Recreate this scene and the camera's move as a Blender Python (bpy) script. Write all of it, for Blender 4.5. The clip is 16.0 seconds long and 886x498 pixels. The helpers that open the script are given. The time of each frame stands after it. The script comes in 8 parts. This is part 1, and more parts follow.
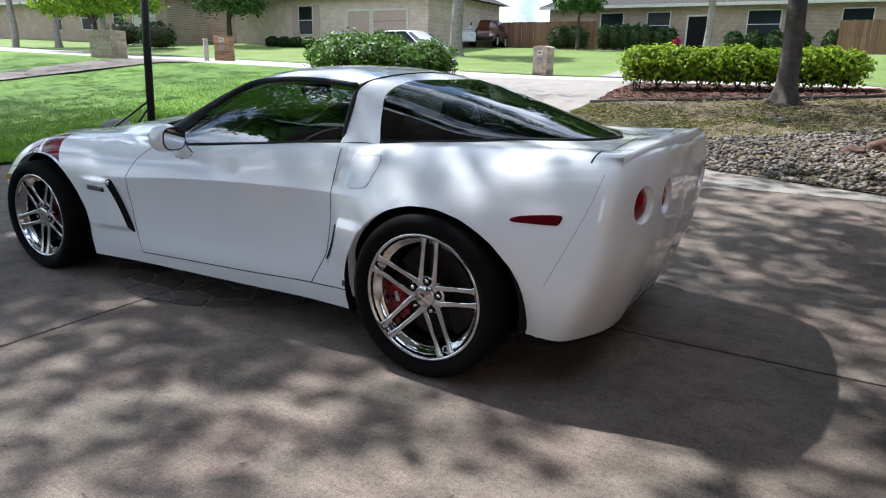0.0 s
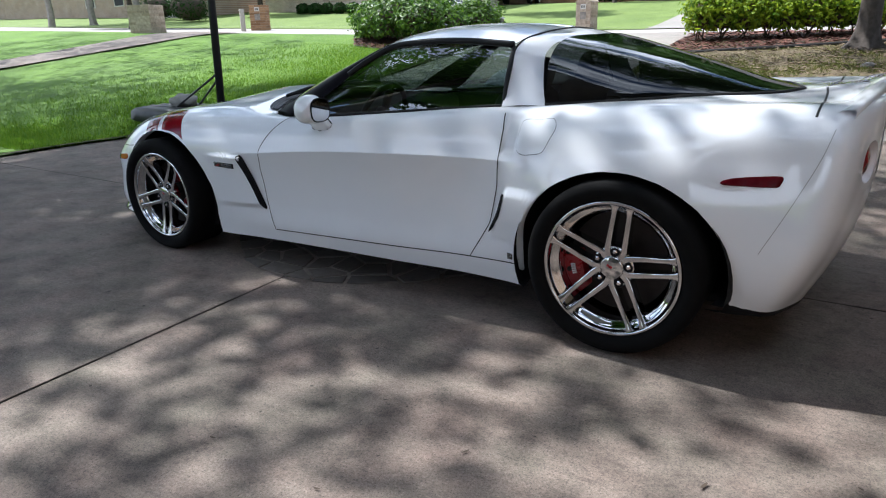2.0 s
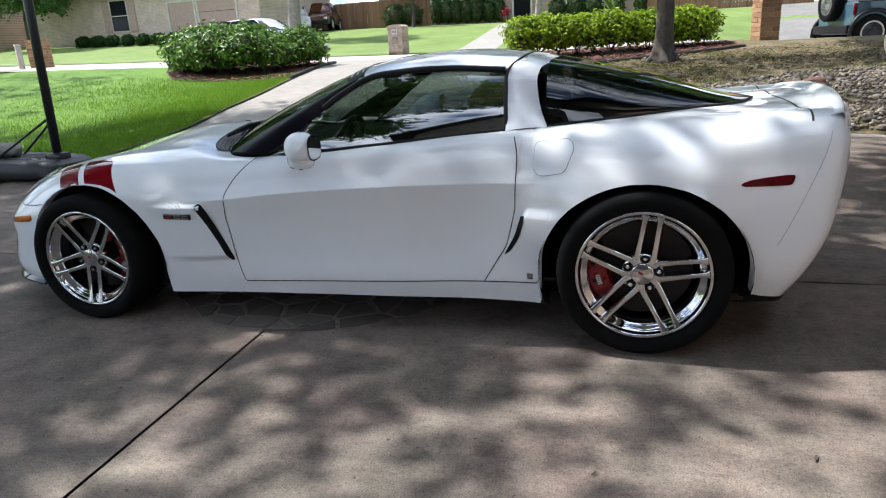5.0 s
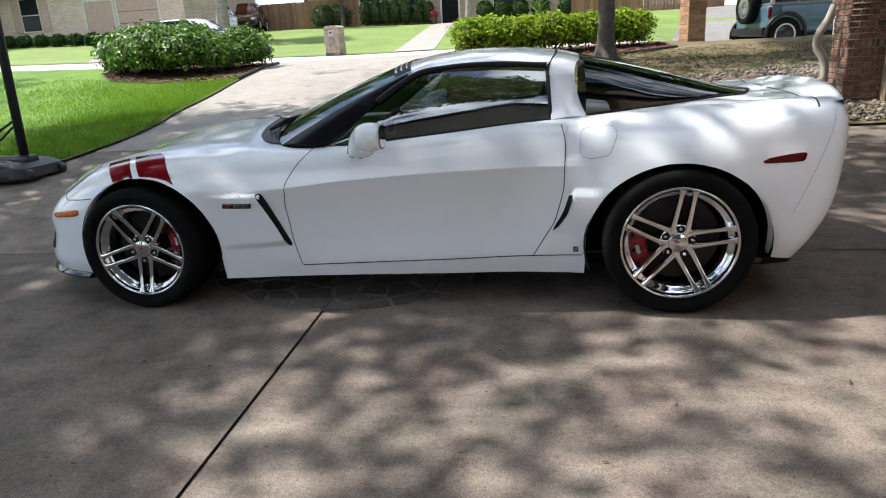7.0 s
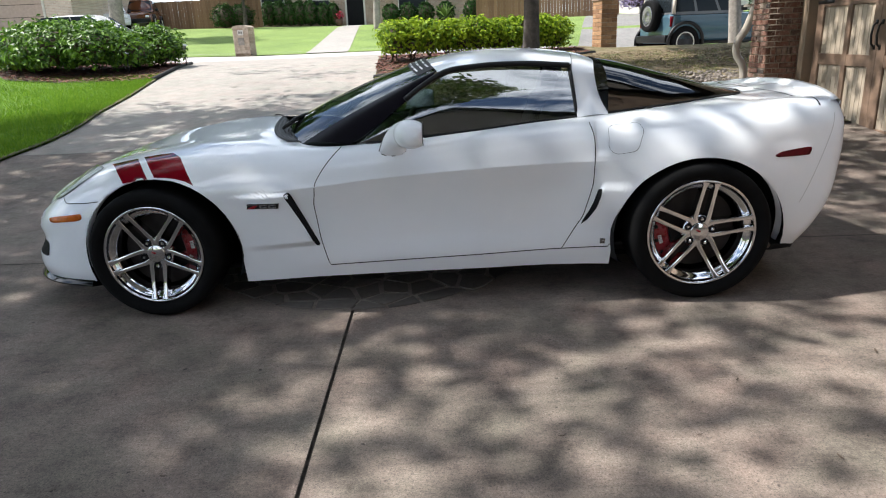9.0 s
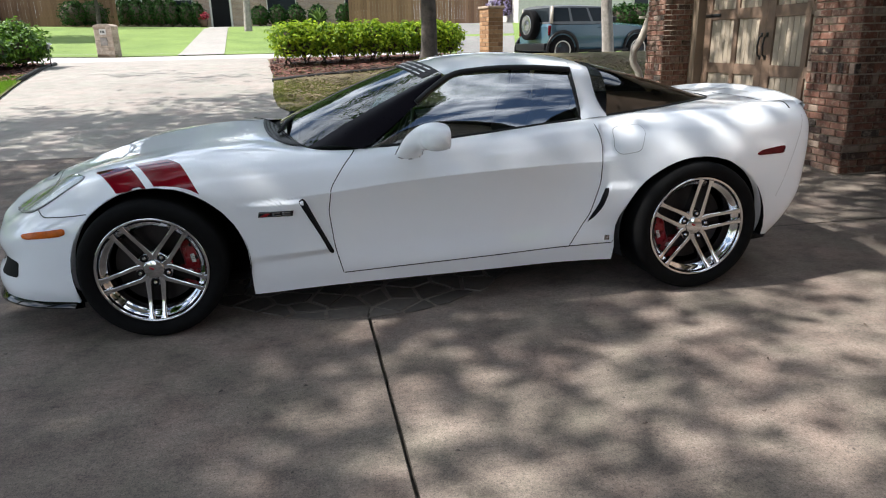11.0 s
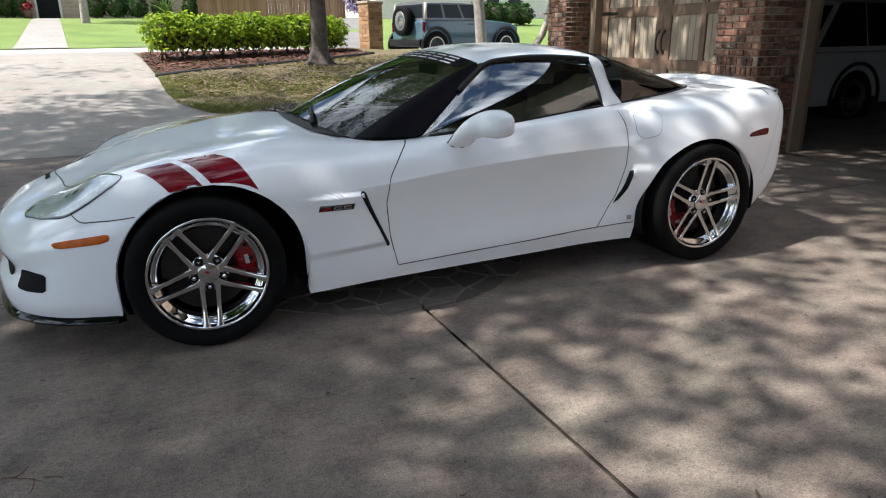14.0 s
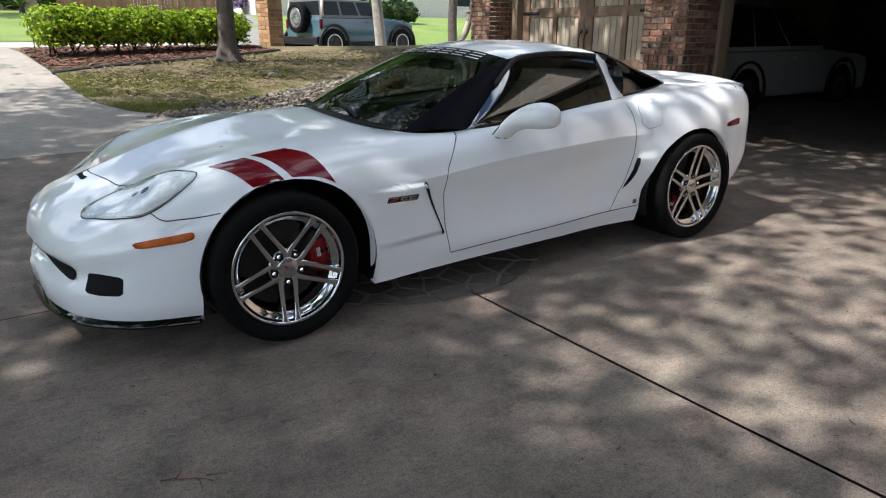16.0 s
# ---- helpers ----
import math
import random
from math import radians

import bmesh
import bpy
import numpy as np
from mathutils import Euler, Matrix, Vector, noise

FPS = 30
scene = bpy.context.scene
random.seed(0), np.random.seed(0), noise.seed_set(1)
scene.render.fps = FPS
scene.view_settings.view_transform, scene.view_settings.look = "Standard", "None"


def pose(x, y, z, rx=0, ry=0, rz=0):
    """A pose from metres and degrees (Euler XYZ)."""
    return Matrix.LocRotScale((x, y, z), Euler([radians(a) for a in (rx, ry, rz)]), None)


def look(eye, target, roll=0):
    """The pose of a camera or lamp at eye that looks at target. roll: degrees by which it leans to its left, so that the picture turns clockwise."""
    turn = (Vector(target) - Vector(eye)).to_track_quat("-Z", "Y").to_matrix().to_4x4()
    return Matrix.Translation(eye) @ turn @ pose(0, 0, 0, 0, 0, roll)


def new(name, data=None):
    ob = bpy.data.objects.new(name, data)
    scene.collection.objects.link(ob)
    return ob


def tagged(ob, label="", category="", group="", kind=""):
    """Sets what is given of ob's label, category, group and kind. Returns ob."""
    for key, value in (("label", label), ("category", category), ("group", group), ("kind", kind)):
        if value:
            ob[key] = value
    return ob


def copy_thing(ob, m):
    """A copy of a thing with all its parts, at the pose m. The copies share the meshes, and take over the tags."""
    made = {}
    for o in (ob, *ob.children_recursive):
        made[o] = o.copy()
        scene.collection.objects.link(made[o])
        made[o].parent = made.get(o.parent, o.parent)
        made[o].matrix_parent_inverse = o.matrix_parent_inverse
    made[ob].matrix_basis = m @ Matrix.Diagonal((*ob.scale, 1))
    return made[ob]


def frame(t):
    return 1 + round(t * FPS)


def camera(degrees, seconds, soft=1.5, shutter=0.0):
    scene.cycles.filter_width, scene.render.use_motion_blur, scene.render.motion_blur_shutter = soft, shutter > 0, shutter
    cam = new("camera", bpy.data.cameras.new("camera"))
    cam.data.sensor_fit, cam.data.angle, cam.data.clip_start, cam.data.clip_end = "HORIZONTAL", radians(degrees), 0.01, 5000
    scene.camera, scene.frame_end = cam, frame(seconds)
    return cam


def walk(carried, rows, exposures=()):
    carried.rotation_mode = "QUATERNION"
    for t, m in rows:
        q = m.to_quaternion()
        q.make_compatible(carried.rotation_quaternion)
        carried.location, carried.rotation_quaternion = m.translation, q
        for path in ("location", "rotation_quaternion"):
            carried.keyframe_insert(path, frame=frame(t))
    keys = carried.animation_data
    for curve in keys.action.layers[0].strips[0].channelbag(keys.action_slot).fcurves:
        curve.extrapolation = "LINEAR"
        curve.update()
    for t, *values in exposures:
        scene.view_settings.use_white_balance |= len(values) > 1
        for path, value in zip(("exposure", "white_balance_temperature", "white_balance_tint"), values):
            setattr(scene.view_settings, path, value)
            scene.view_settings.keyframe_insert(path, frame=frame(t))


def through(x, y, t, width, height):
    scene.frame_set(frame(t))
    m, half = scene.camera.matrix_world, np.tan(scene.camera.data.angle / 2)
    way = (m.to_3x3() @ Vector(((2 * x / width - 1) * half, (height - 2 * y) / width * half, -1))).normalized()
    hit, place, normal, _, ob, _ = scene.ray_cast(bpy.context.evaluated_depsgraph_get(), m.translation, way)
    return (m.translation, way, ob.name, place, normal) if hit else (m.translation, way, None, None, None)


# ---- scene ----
import mathutils
import mathutils.bvhtree
from collections import defaultdict

cam = camera(67.5, 16.0, 1.1)
PATH = [
    (0, (4.008, -3.023, 1.225), (3.036, -1.357, 0.695), 1.2),
    (0.5, (3.845, -3.1, 1.235), (2.886, -1.427, 0.705), 1.0),
    (1, (3.705, -3.144, 1.204), (2.711, -1.495, 0.661), -0.1),
    (1.5, (3.565, -3.167, 1.198), (2.533, -1.562, 0.6), -0.8),
    (2, (3.43, -3.192, 1.209), (2.394, -1.602, 0.576), -1.5),
    (2.5, (3.331, -3.226, 1.216), (2.323, -1.625, 0.566), -2.3),
    (3, (3.207, -3.272, 1.23), (2.315, -1.609, 0.568), -2.2),
    (3.5, (3.047, -3.35, 1.239), (2.287, -1.619, 0.586), -2.3),
    (4, (2.92, -3.392, 1.251), (2.231, -1.621, 0.627), -2.7),
    (4.2, (2.867, -3.392, 1.256), (2.204, -1.609, 0.641), -2.9),
    (6.3, (2.317, -3.782, 1.252), (1.923, -1.906, 0.68), -3.6),
    (6.5, (2.279, -3.815, 1.261), (1.897, -1.941, 0.678), -3.6),
    (7, (2.135, -3.91, 1.273), (1.799, -2.031, 0.676), -3.4),
    (7.5, (1.942, -3.959, 1.275), (1.655, -2.074, 0.674), -3.2),
    (8, (1.802, -3.994, 1.274), (1.581, -2.099, 0.674), -2.9),
    (8.5, (1.646, -4.039, 1.274), (1.5, -2.137, 0.674), -2.7),
    (8.7, (1.593, -4.032, 1.281), (1.484, -2.127, 0.68), -2.6),
    (10.8, (0.866, -3.969, 1.29), (1.179, -2.088, 0.688), -1.4),
    (11, (0.795, -3.954, 1.293), (1.132, -2.076, 0.693), -1.3),
    (11.5, (0.603, -3.88, 1.287), (1.0, -2.014, 0.688), -1.0),
    (12, (0.441, -3.87, 1.278), (0.903, -2.019, 0.679), -0.9),
    (12.5, (0.287, -3.862, 1.278), (0.818, -2.031, 0.674), -0.9),
    (13, (0.153, -3.821, 1.283), (0.749, -2.01, 0.677), -1.1),
    (13.5, (0.005, -3.737, 1.282), (0.671, -1.953, 0.672), -1.0),
    (14, (-0.124, -3.705, 1.272), (0.623, -1.954, 0.656), -0.7),
    (14.5, (-0.312, -3.67, 1.266), (0.528, -1.966, 0.643), -0.3),
    (15, (-0.513, -3.605, 1.275), (0.414, -1.946, 0.65), -0.2),
    (15.5, (-0.723, -3.513, 1.277), (0.276, -1.895, 0.657), -0.1),
    (16, (-0.923, -3.443, 1.268), (0.136, -1.864, 0.646), 0.0),
]
# the picture begins a little darker and cooler, then settles
walk(cam, [(t, look(eye, target, roll)) for t, eye, target, roll in PATH], [(0.0, 0.54, 5640, 10), (4.0, 0.58, 5680, 10), (6.4, 0.68, 6020, 10), (14.0, 0.68, 6020, 10), (16.0, 0.64, 6020, 10)])

# ---- world, sun, exposure ----
SUN_ELEV, SUN_AZ = 54.0, 174.0   # azimuth: the way towards the sun, degrees from +x, counterclockwise
world = bpy.data.worlds.new("sky")
scene.world = world
world.use_nodes = True
wn = world.node_tree.nodes
wn.clear()
w_out, w_bg, w_sky = wn.new("ShaderNodeOutputWorld"), wn.new("ShaderNodeBackground"), wn.new("ShaderNodeTexSky")
w_sky.sky_type = "NISHITA"
w_sky.sun_disc = False
w_sky.sun_elevation = radians(SUN_ELEV)
w_sky.sun_rotation = radians(90 - SUN_AZ)
w_sky.air_density, w_sky.dust_density, w_sky.ozone_density = 1.0, 1.0, 1.3
# broken fair-weather clouds over the blue
w_tc, w_map = wn.new("ShaderNodeTexCoord"), wn.new("ShaderNodeMapping")
w_map.inputs["Scale"].default_value = (2.2, 2.2, 2.8)
w_noise, w_ramp, w_mix = wn.new("ShaderNodeTexNoise"), wn.new("ShaderNodeValToRGB"), wn.new("ShaderNodeMixRGB")
w_noise.inputs["Scale"].default_value, w_noise.inputs["Detail"].default_value = 2.6, 10.0
w_ramp.color_ramp.elements[0].position, w_ramp.color_ramp.elements[1].position = 0.43, 0.60
w_mix.inputs["Color2"].default_value = (15.5, 16.0, 16.6, 1)
wl = world.node_tree.links
wl.new(w_tc.outputs["Generated"], w_map.inputs["Vector"])
wl.new(w_map.outputs["Vector"], w_noise.inputs["Vector"])
wl.new(w_noise.outputs["Fac"], w_ramp.inputs["Fac"])
wl.new(w_ramp.outputs["Color"], w_mix.inputs["Fac"])
wl.new(w_sky.outputs["Color"], w_mix.inputs["Color1"])
wl.new(w_mix.outputs["Color"], w_bg.inputs["Color"])
wl.new(w_bg.outputs["Background"], w_out.inputs["Surface"])
w_bg.inputs["Strength"].default_value = 0.097

sun = new("sun", bpy.data.lights.new("sun", "SUN"))
sun.data.energy, sun.data.angle, sun.data.color = 6.3, radians(0.53), (1.0, 0.93, 0.82)
_a, _e = radians(SUN_AZ), radians(SUN_ELEV)
TO_SUN = Vector((math.cos(_a) * math.cos(_e), math.sin(_a) * math.cos(_e), math.sin(_e)))
sun.matrix_world = look(TO_SUN * 60, (0, 0, 0))


# ---- materials ----
class Mat:
    """A node material with a Principled shader and short ways to wire it."""

    def __init__(self, name, color=(0.5, 0.5, 0.5), rough=0.6, metal=0.0, spec=0.5):
        self.m = bpy.data.materials.new(name)
        self.m.use_nodes = True
        self.t = self.m.node_tree
        self.b = self.t.nodes["Principled BSDF"]
        self.b.inputs["Base Color"].default_value = (*color, 1)
        self.b.inputs["Roughness"].default_value = rough
        self.b.inputs["Metallic"].default_value = metal
        self.b.inputs["Specular IOR Level"].default_value = spec

    def node(self, kind, **ins):
        n = self.t.nodes.new(kind)
        for k, v in ins.items():
            n.inputs[k.replace("_", " ")].default_value = v
        return n

    def link(self, a, ao, b, bi):
        self.t.links.new(a.outputs[ao], b.inputs[bi])

    def coords(self, scale=(1, 1, 1), space="Object"):
        tc, mp = self.node("ShaderNodeTexCoord"), self.node("ShaderNodeMapping")
        mp.inputs["Scale"].default_value = scale
        self.link(tc, space, mp, "Vector")
        return mp

    def noise(self, mp, scale, detail=4.0, rough=0.6):
        n = self.node("ShaderNodeTexNoise", Scale=scale, Detail=detail, Roughness=rough)
        self.link(mp, "Vector", n, "Vector")
        return n

    def ramp(self, src, out, stops):
        r = self.node("ShaderNodeValToRGB")
        el = r.color_ramp.elements
        while len(el) < len(stops):
            el.new(0.5)
        for e, (p, c) in zip(el, stops):
            e.position, e.color = p, (*c, 1) if len(c) == 3 else c
        self.link(src, out, r, "Fac")
        return r

    def mix(self, a, b, fac, mode="MIX"):
        n = self.node("ShaderNodeMixRGB")
        n.blend_type = mode
        for v, i in ((a, "Color1"), (b, "Color2"), (fac, "Fac")):
            if isinstance(v, tuple) and hasattr(v[0], "outputs"):
                self.t.links.new(v[0].outputs[v[1]], n.inputs[i])
            elif hasattr(v, "outputs"):
                self.t.links.new(v.outputs[0], n.inputs[i])
            else:
                n.inputs[i].default_value = (*v, 1) if isinstance(v, tuple) else v
        return n

    def bump(self, src, out, strength=0.3, dist=0.01):
        n = self.node("ShaderNodeBump", Strength=strength, Distance=dist)
        self.link(src, out, n, "Height")
        self.link(n, "Normal", self.b, "Normal")
        return n

    def set(self, src, out="Color", into="Base Color"):
        self.link(src, out, self.b, into)


def plain(name, color, rough=0.6, metal=0.0, spec=0.5, vary=0.12, scale=6.0, bump=0.0):
    """A surface of one colour with slight variation at two scales."""
    m = Mat(name, color, rough, metal, spec)
    mp = m.coords()
    a, b = m.noise(mp, scale, 5), m.noise(mp, scale * 9, 3)
    lo, hi = tuple(c * (1 - vary) for c in color), tuple(min(1, c * (1 + vary)) for c in color)
    ra = m.ramp(a, "Fac", [(0.3, lo), (0.7, hi)])
    rb = m.ramp(b, "Fac", [(0.3, (1 - vary * 0.6,) * 3), (0.7, (1.0,) * 3)])
    m.set(m.mix(ra, rb, 1.0, "MULTIPLY"))
    rr = m.ramp(b, "Fac", [(0.25, (max(0, rough - 0.06),) * 3), (0.75, (min(1, rough + 0.06),) * 3)])
    m.set(rr, "Color", "Roughness")
    if bump:
        m.bump(b, "Fac", bump, 0.004)
    return m.m


def glass(name, tint, rough=0.0, gloss=0.06):
    """Car and window glass: a clear tinted pane with a mirror-like gloss that grows towards its edges."""
    m = Mat(name)
    t = m.t
    out = t.nodes["Material Output"]
    tr, gl, mx = m.node("ShaderNodeBsdfTransparent"), m.node("ShaderNodeBsdfGlossy"), m.node("ShaderNodeMixShader")
    tr.inputs["Color"].default_value = (*tint, 1)
    gl.inputs["Roughness"].default_value = rough
    gl.inputs["Color"].default_value = (1, 1, 1, 1)
    lw = m.node("ShaderNodeLayerWeight", Blend=0.5)
    pw, ma = m.node("ShaderNodeMath"), m.node("ShaderNodeMath")
    pw.operation, ma.operation = "POWER", "MULTIPLY_ADD"
    pw.inputs[1].default_value = 5.0
    ma.inputs[1].default_value, ma.inputs[2].default_value = 1.0 - gloss, gloss
    m.link(lw, "Facing", pw, 0)
    m.link(pw, 0, ma, 0)
    m.link(ma, 0, mx, "Fac")
    m.link(tr, 0, mx, 1)
    m.link(gl, 0, mx, 2)
    m.link(mx, 0, out, "Surface")
    t.nodes.remove(m.b)
    return m.m


def car_paint(name, color, flake=0.0, coat=1.7):
    m = Mat(name, color, 0.32, 0.0, 0.0)
    mp = m.coords()
    n = m.noise(mp, 2.2, 4)
    d = m.noise(mp, 60, 2)
    r = m.ramp(n, "Fac", [(0.35, tuple(c * 0.965 for c in color)), (0.7, color)])
    m.set(r)
    rr = m.ramp(d, "Fac", [(0.3, (0.28,) * 3), (0.7, (0.36,) * 3)])
    m.set(rr, "Color", "Roughness")
    m.b.inputs["Coat Weight"].default_value = 1.0
    m.b.inputs["Coat Roughness"].default_value = 0.006
    m.b.inputs["Coat IOR"].default_value = coat
    if flake:
        m.b.inputs["Metallic"].default_value = flake
    return m.m


PAINT = car_paint("white_paint", (0.885, 0.905, 0.94))
STRIPE = car_paint("red_stripe_film", (0.17, 0.003, 0.010), coat=1.42)
BLACK_TRIM = plain("black_trim", (0.008, 0.008, 0.009), 0.45, spec=0.3)
BLACK_GLOSS = plain("gloss_black", (0.007, 0.006, 0.009), 0.32, spec=0.03)
SPLITTER_BLACK = car_paint("polished_black", (0.006, 0.006, 0.007), coat=1.5)
DARK = plain("dark_plastic", (0.006, 0.006, 0.007), 0.8, spec=0.2)
SEAL = plain("rubber_seal", (0.008, 0.008, 0.008), 0.8)
RUBBER = plain("tyre_rubber", (0.005, 0.005, 0.0053), 0.8, spec=0.12, vary=0.25, scale=14, bump=0.15)
CHROME = Mat("chrome", (0.62, 0.62, 0.63), 0.02, 1.0).m
STEEL = plain("brake_steel", (0.028, 0.022, 0.020), 0.5, 0.6, vary=0.2, scale=20)
CALIPER = plain("red_caliper", (0.27, 0.005, 0.010), 0.3)
ORANGE_LENS = plain("amber_lens", (0.50, 0.105, 0.008), 0.12, spec=0.25, vary=0.25, scale=40)
LAMP_RED = car_paint("tail_lamp_red", (0.26, 0.008, 0.010), coat=1.8)
RED_LENS = plain("red_lens", (0.085, 0.003, 0.007), 0.12, spec=0.12, vary=0.25, scale=40)
HEADLAMP = plain("headlamp_inner", (0.64, 0.66, 0.67), 0.22, 0.35, vary=0.2, scale=22)
LAMP_SILVER = plain("lamp_reflector", (0.70, 0.72, 0.73), 0.22, 0.45, vary=0.1)
CABIN = plain("cabin_black", (0.007, 0.007, 0.008), 0.75, spec=0.25)
SEAT = plain("seat_leather", (0.02, 0.02, 0.022), 0.55, spec=0.3, bump=0.1)
SIDE_GLASS = glass("tinted_side_glass", (0.46, 0.53, 0.51), 0.0, 0.24)
CAR_GLASS = glass("car_glass", (0.30, 0.36, 0.33), 0.0, 0.07)
DARK_GLASS = glass("tinted_glass", (0.075, 0.09, 0.10), 0.0, 0.07)
LENS_GLASS = glass("lamp_glass", (0.93, 0.95, 0.95), 0.0, 0.04)
BADGE = plain("badge_silver", (0.35, 0.35, 0.36), 0.25, 0.9)
WHITE_FILM = plain("white_film", (0.75, 0.75, 0.75), 0.5)


# ---- building helpers ----
def mesh_of(bm, name, material, smooth=True):
    me = bpy.data.meshes.new(name)
    bm.normal_update()
    bm.to_mesh(me)
    bm.free()
    me.materials.append(material)
    if smooth:
        me.shade_smooth()
    return me


def part(name, bm, material, parent=None, label="", smooth=True, angle=None):
    """Links a bmesh as one mesh object under a thing or under a part."""
    me = mesh_of(bm, name, material, smooth)
    if angle is not None:
        me.set_sharp_from_angle(angle=radians(angle))
    ob = new(name, me)
    if parent:
        ob.parent = parent
        ob.matrix_parent_inverse = parent.matrix_world.inverted() if parent.type != "EMPTY" else Matrix.Identity(4)
    return tagged(ob, label)


def thing(name, m, label, category, group="", kind=""):
    """An empty at a thing's base."""
    ob = new(name)
    ob.empty_display_size = 0.1
    ob.matrix_world = m
    return tagged(ob, label, category, group, kind)


def box(bm, x0, x1, y0, y1, z0, z1, bevel=0.0, seg=2, m=None):
    r = bmesh.ops.create_cube(bm, size=1.0)
    v = r["verts"]
    bmesh.ops.scale(bm, vec=(x1 - x0, y1 - y0, z1 - z0), verts=v)
    bmesh.ops.translate(bm, vec=((x0 + x1) / 2, (y0 + y1) / 2, (z0 + z1) / 2), verts=v)
    if bevel:
        e = list({e for w in v for e in w.link_edges})
        bmesh.ops.bevel(bm, geom=e, offset=bevel, segments=seg, affect="EDGES", profile=0.5)
        v = [w for w in bm.verts if w.is_valid]
    if m is not None:
        bmesh.ops.transform(bm, matrix=m, verts=v)
    return bm


def new_box(x0, x1, y0, y1, z0, z1, bevel=0.0, seg=2):
    return box(bmesh.new(), x0, x1, y0, y1, z0, z1, bevel, seg)


def grid_mesh(P, close_u=False, close_v=False, bm=None, flip=False):
    """A bmesh from an array of points (rows, columns, 3)."""
    bm = bm or bmesh.new()
    n, k = P.shape[:2]
    vs = [[bm.verts.new(P[i, j]) for j in range(k)] for i in range(n)]
    for i in range(n if close_u else n - 1):
        for j in range(k if close_v else k - 1):
            q = [vs[i][j], vs[(i + 1) % n][j], vs[(i + 1) % n][(j + 1) % k], vs[i][(j + 1) % k]]
            if flip:
                q.reverse()
            if len({v.co.to_tuple(6) for v in q}) > 2:
                bm.faces.new(q)
    return bm


def lathe(profile, seg=48, axis="y"):
    """A bmesh turned from (radius, along) pairs about an axis."""
    prof = np.array(profile, float)
    a = np.linspace(0, 2 * np.pi, seg, endpoint=False)
    P = np.zeros((seg, len(prof), 3))
    r, h = prof[:, 0][None], prof[:, 1][None]
    c, s = np.cos(a)[:, None], np.sin(a)[:, None]
    if axis == "y":
        P[..., 0], P[..., 1], P[..., 2] = r * c, h + 0 * c, r * s
    else:
        P[..., 0], P[..., 1], P[..., 2] = r * c, r * s, h + 0 * c
    return grid_mesh(P, close_u=True)


def tube(points, radius, seg=8, bm=None, taper=None):
    """A round bar along points."""
    pts = [Vector(p) for p in points]
    rings = []
    up = Vector((0.31, 0.17, 0.93)).normalized()
    for i, p in enumerate(pts):
        d = (pts[min(i + 1, len(pts) - 1)] - pts[max(i - 1, 0)]).normalized()
        a = d.cross(up)
        a = a.normalized() if a.length > 1e-4 else d.orthogonal().normalized()
        b = d.cross(a)
        r = radius if taper is None else taper[i]
        rings.append([p + (a * math.cos(t) + b * math.sin(t)) * r for t in np.linspace(0, 2 * math.pi, seg, endpoint=False)])
    bm = bm or bmesh.new()
    vs = [[bm.verts.new(q) for q in ring] for ring in rings]
    for i in range(len(vs) - 1):
        for j in range(seg):
            bm.faces.new((vs[i][j], vs[i][(j + 1) % seg], vs[i + 1][(j + 1) % seg], vs[i + 1][j]))
    bm.faces.new(list(reversed(vs[0])))
    bm.faces.new(vs[-1])
    return bm


def pchip(x, y, q):
    """Smooth monotone interpolation of the columns of y."""
    x, y, q = np.asarray(x, float), np.asarray(y, float), np.asarray(q, float)
    if y.ndim == 1:
        return pchip(x, y[:, None], q)[:, 0]
    h, d = np.diff(x)[:, None], np.diff(y, axis=0) / np.diff(x)[:, None]
    m = np.zeros_like(y)
    w1, w2 = 2 * h[1:] + h[:-1], h[1:] + 2 * h[:-1]
    with np.errstate(divide="ignore", invalid="ignore"):
        inner = (w1 + w2) / (w1 / d[:-1] + w2 / d[1:])
    m[1:-1] = np.where(d[:-1] * d[1:] > 0, np.nan_to_num(inner), 0)
    m[0], m[-1] = d[0], d[-1]
    return hermite(x, y, m, q)


def hermite(x, y, m, q):
    i = np.clip(np.searchsorted(x, q, side="right") - 1, 0, len(x) - 2)
    h = (x[i + 1] - x[i])[:, None]
    t = ((q - x[i])[:, None]) / h
    return ((1 + 2 * t) * (1 - t) ** 2) * y[i] + t * (1 - t) ** 2 * h * m[i] + t * t * (3 - 2 * t) * y[i + 1] + t * t * (t - 1) * h * m[i + 1]


def spline(x, y, q):
    """A cubic through the columns of y with slopes from the neighbours."""
    x, y, q = np.asarray(x, float), np.asarray(y, float), np.asarray(q, float)
    if y.ndim == 1:
        return spline(x, y[:, None], q)[:, 0]
    m = np.zeros_like(y)
    h = np.diff(x)[:, None]
    d = np.diff(y, axis=0) / h
    m[1:-1] = (d[:-1] * h[1:] + d[1:] * h[:-1]) / (h[1:] + h[:-1])
    m[0], m[-1] = d[0], d[-1]
    return hermite(x, y, m, q)


# ---- ground heights ----
def rise(x, y):
    """The height of the land: level round the car, climbing to the street, and up again to the houses across it."""
    z = float(np.interp(y, [1.5, 12.5, 15, 22, 24, 38, 60, 200], [0, 0.90, 0.95, 0.97, 1.08, 2.2, 3.0, 4.0]))
    z -= 0.50 * min(max((x - 5) / 3, 0.0), 1.0) * float(np.interp(y, [13, 16, 24, 30], [0, 1, 1, 0]))
    return z + 0.024 * max(0.0, -x - 6) * float(np.interp(y, [2, 12], [0, 1]))


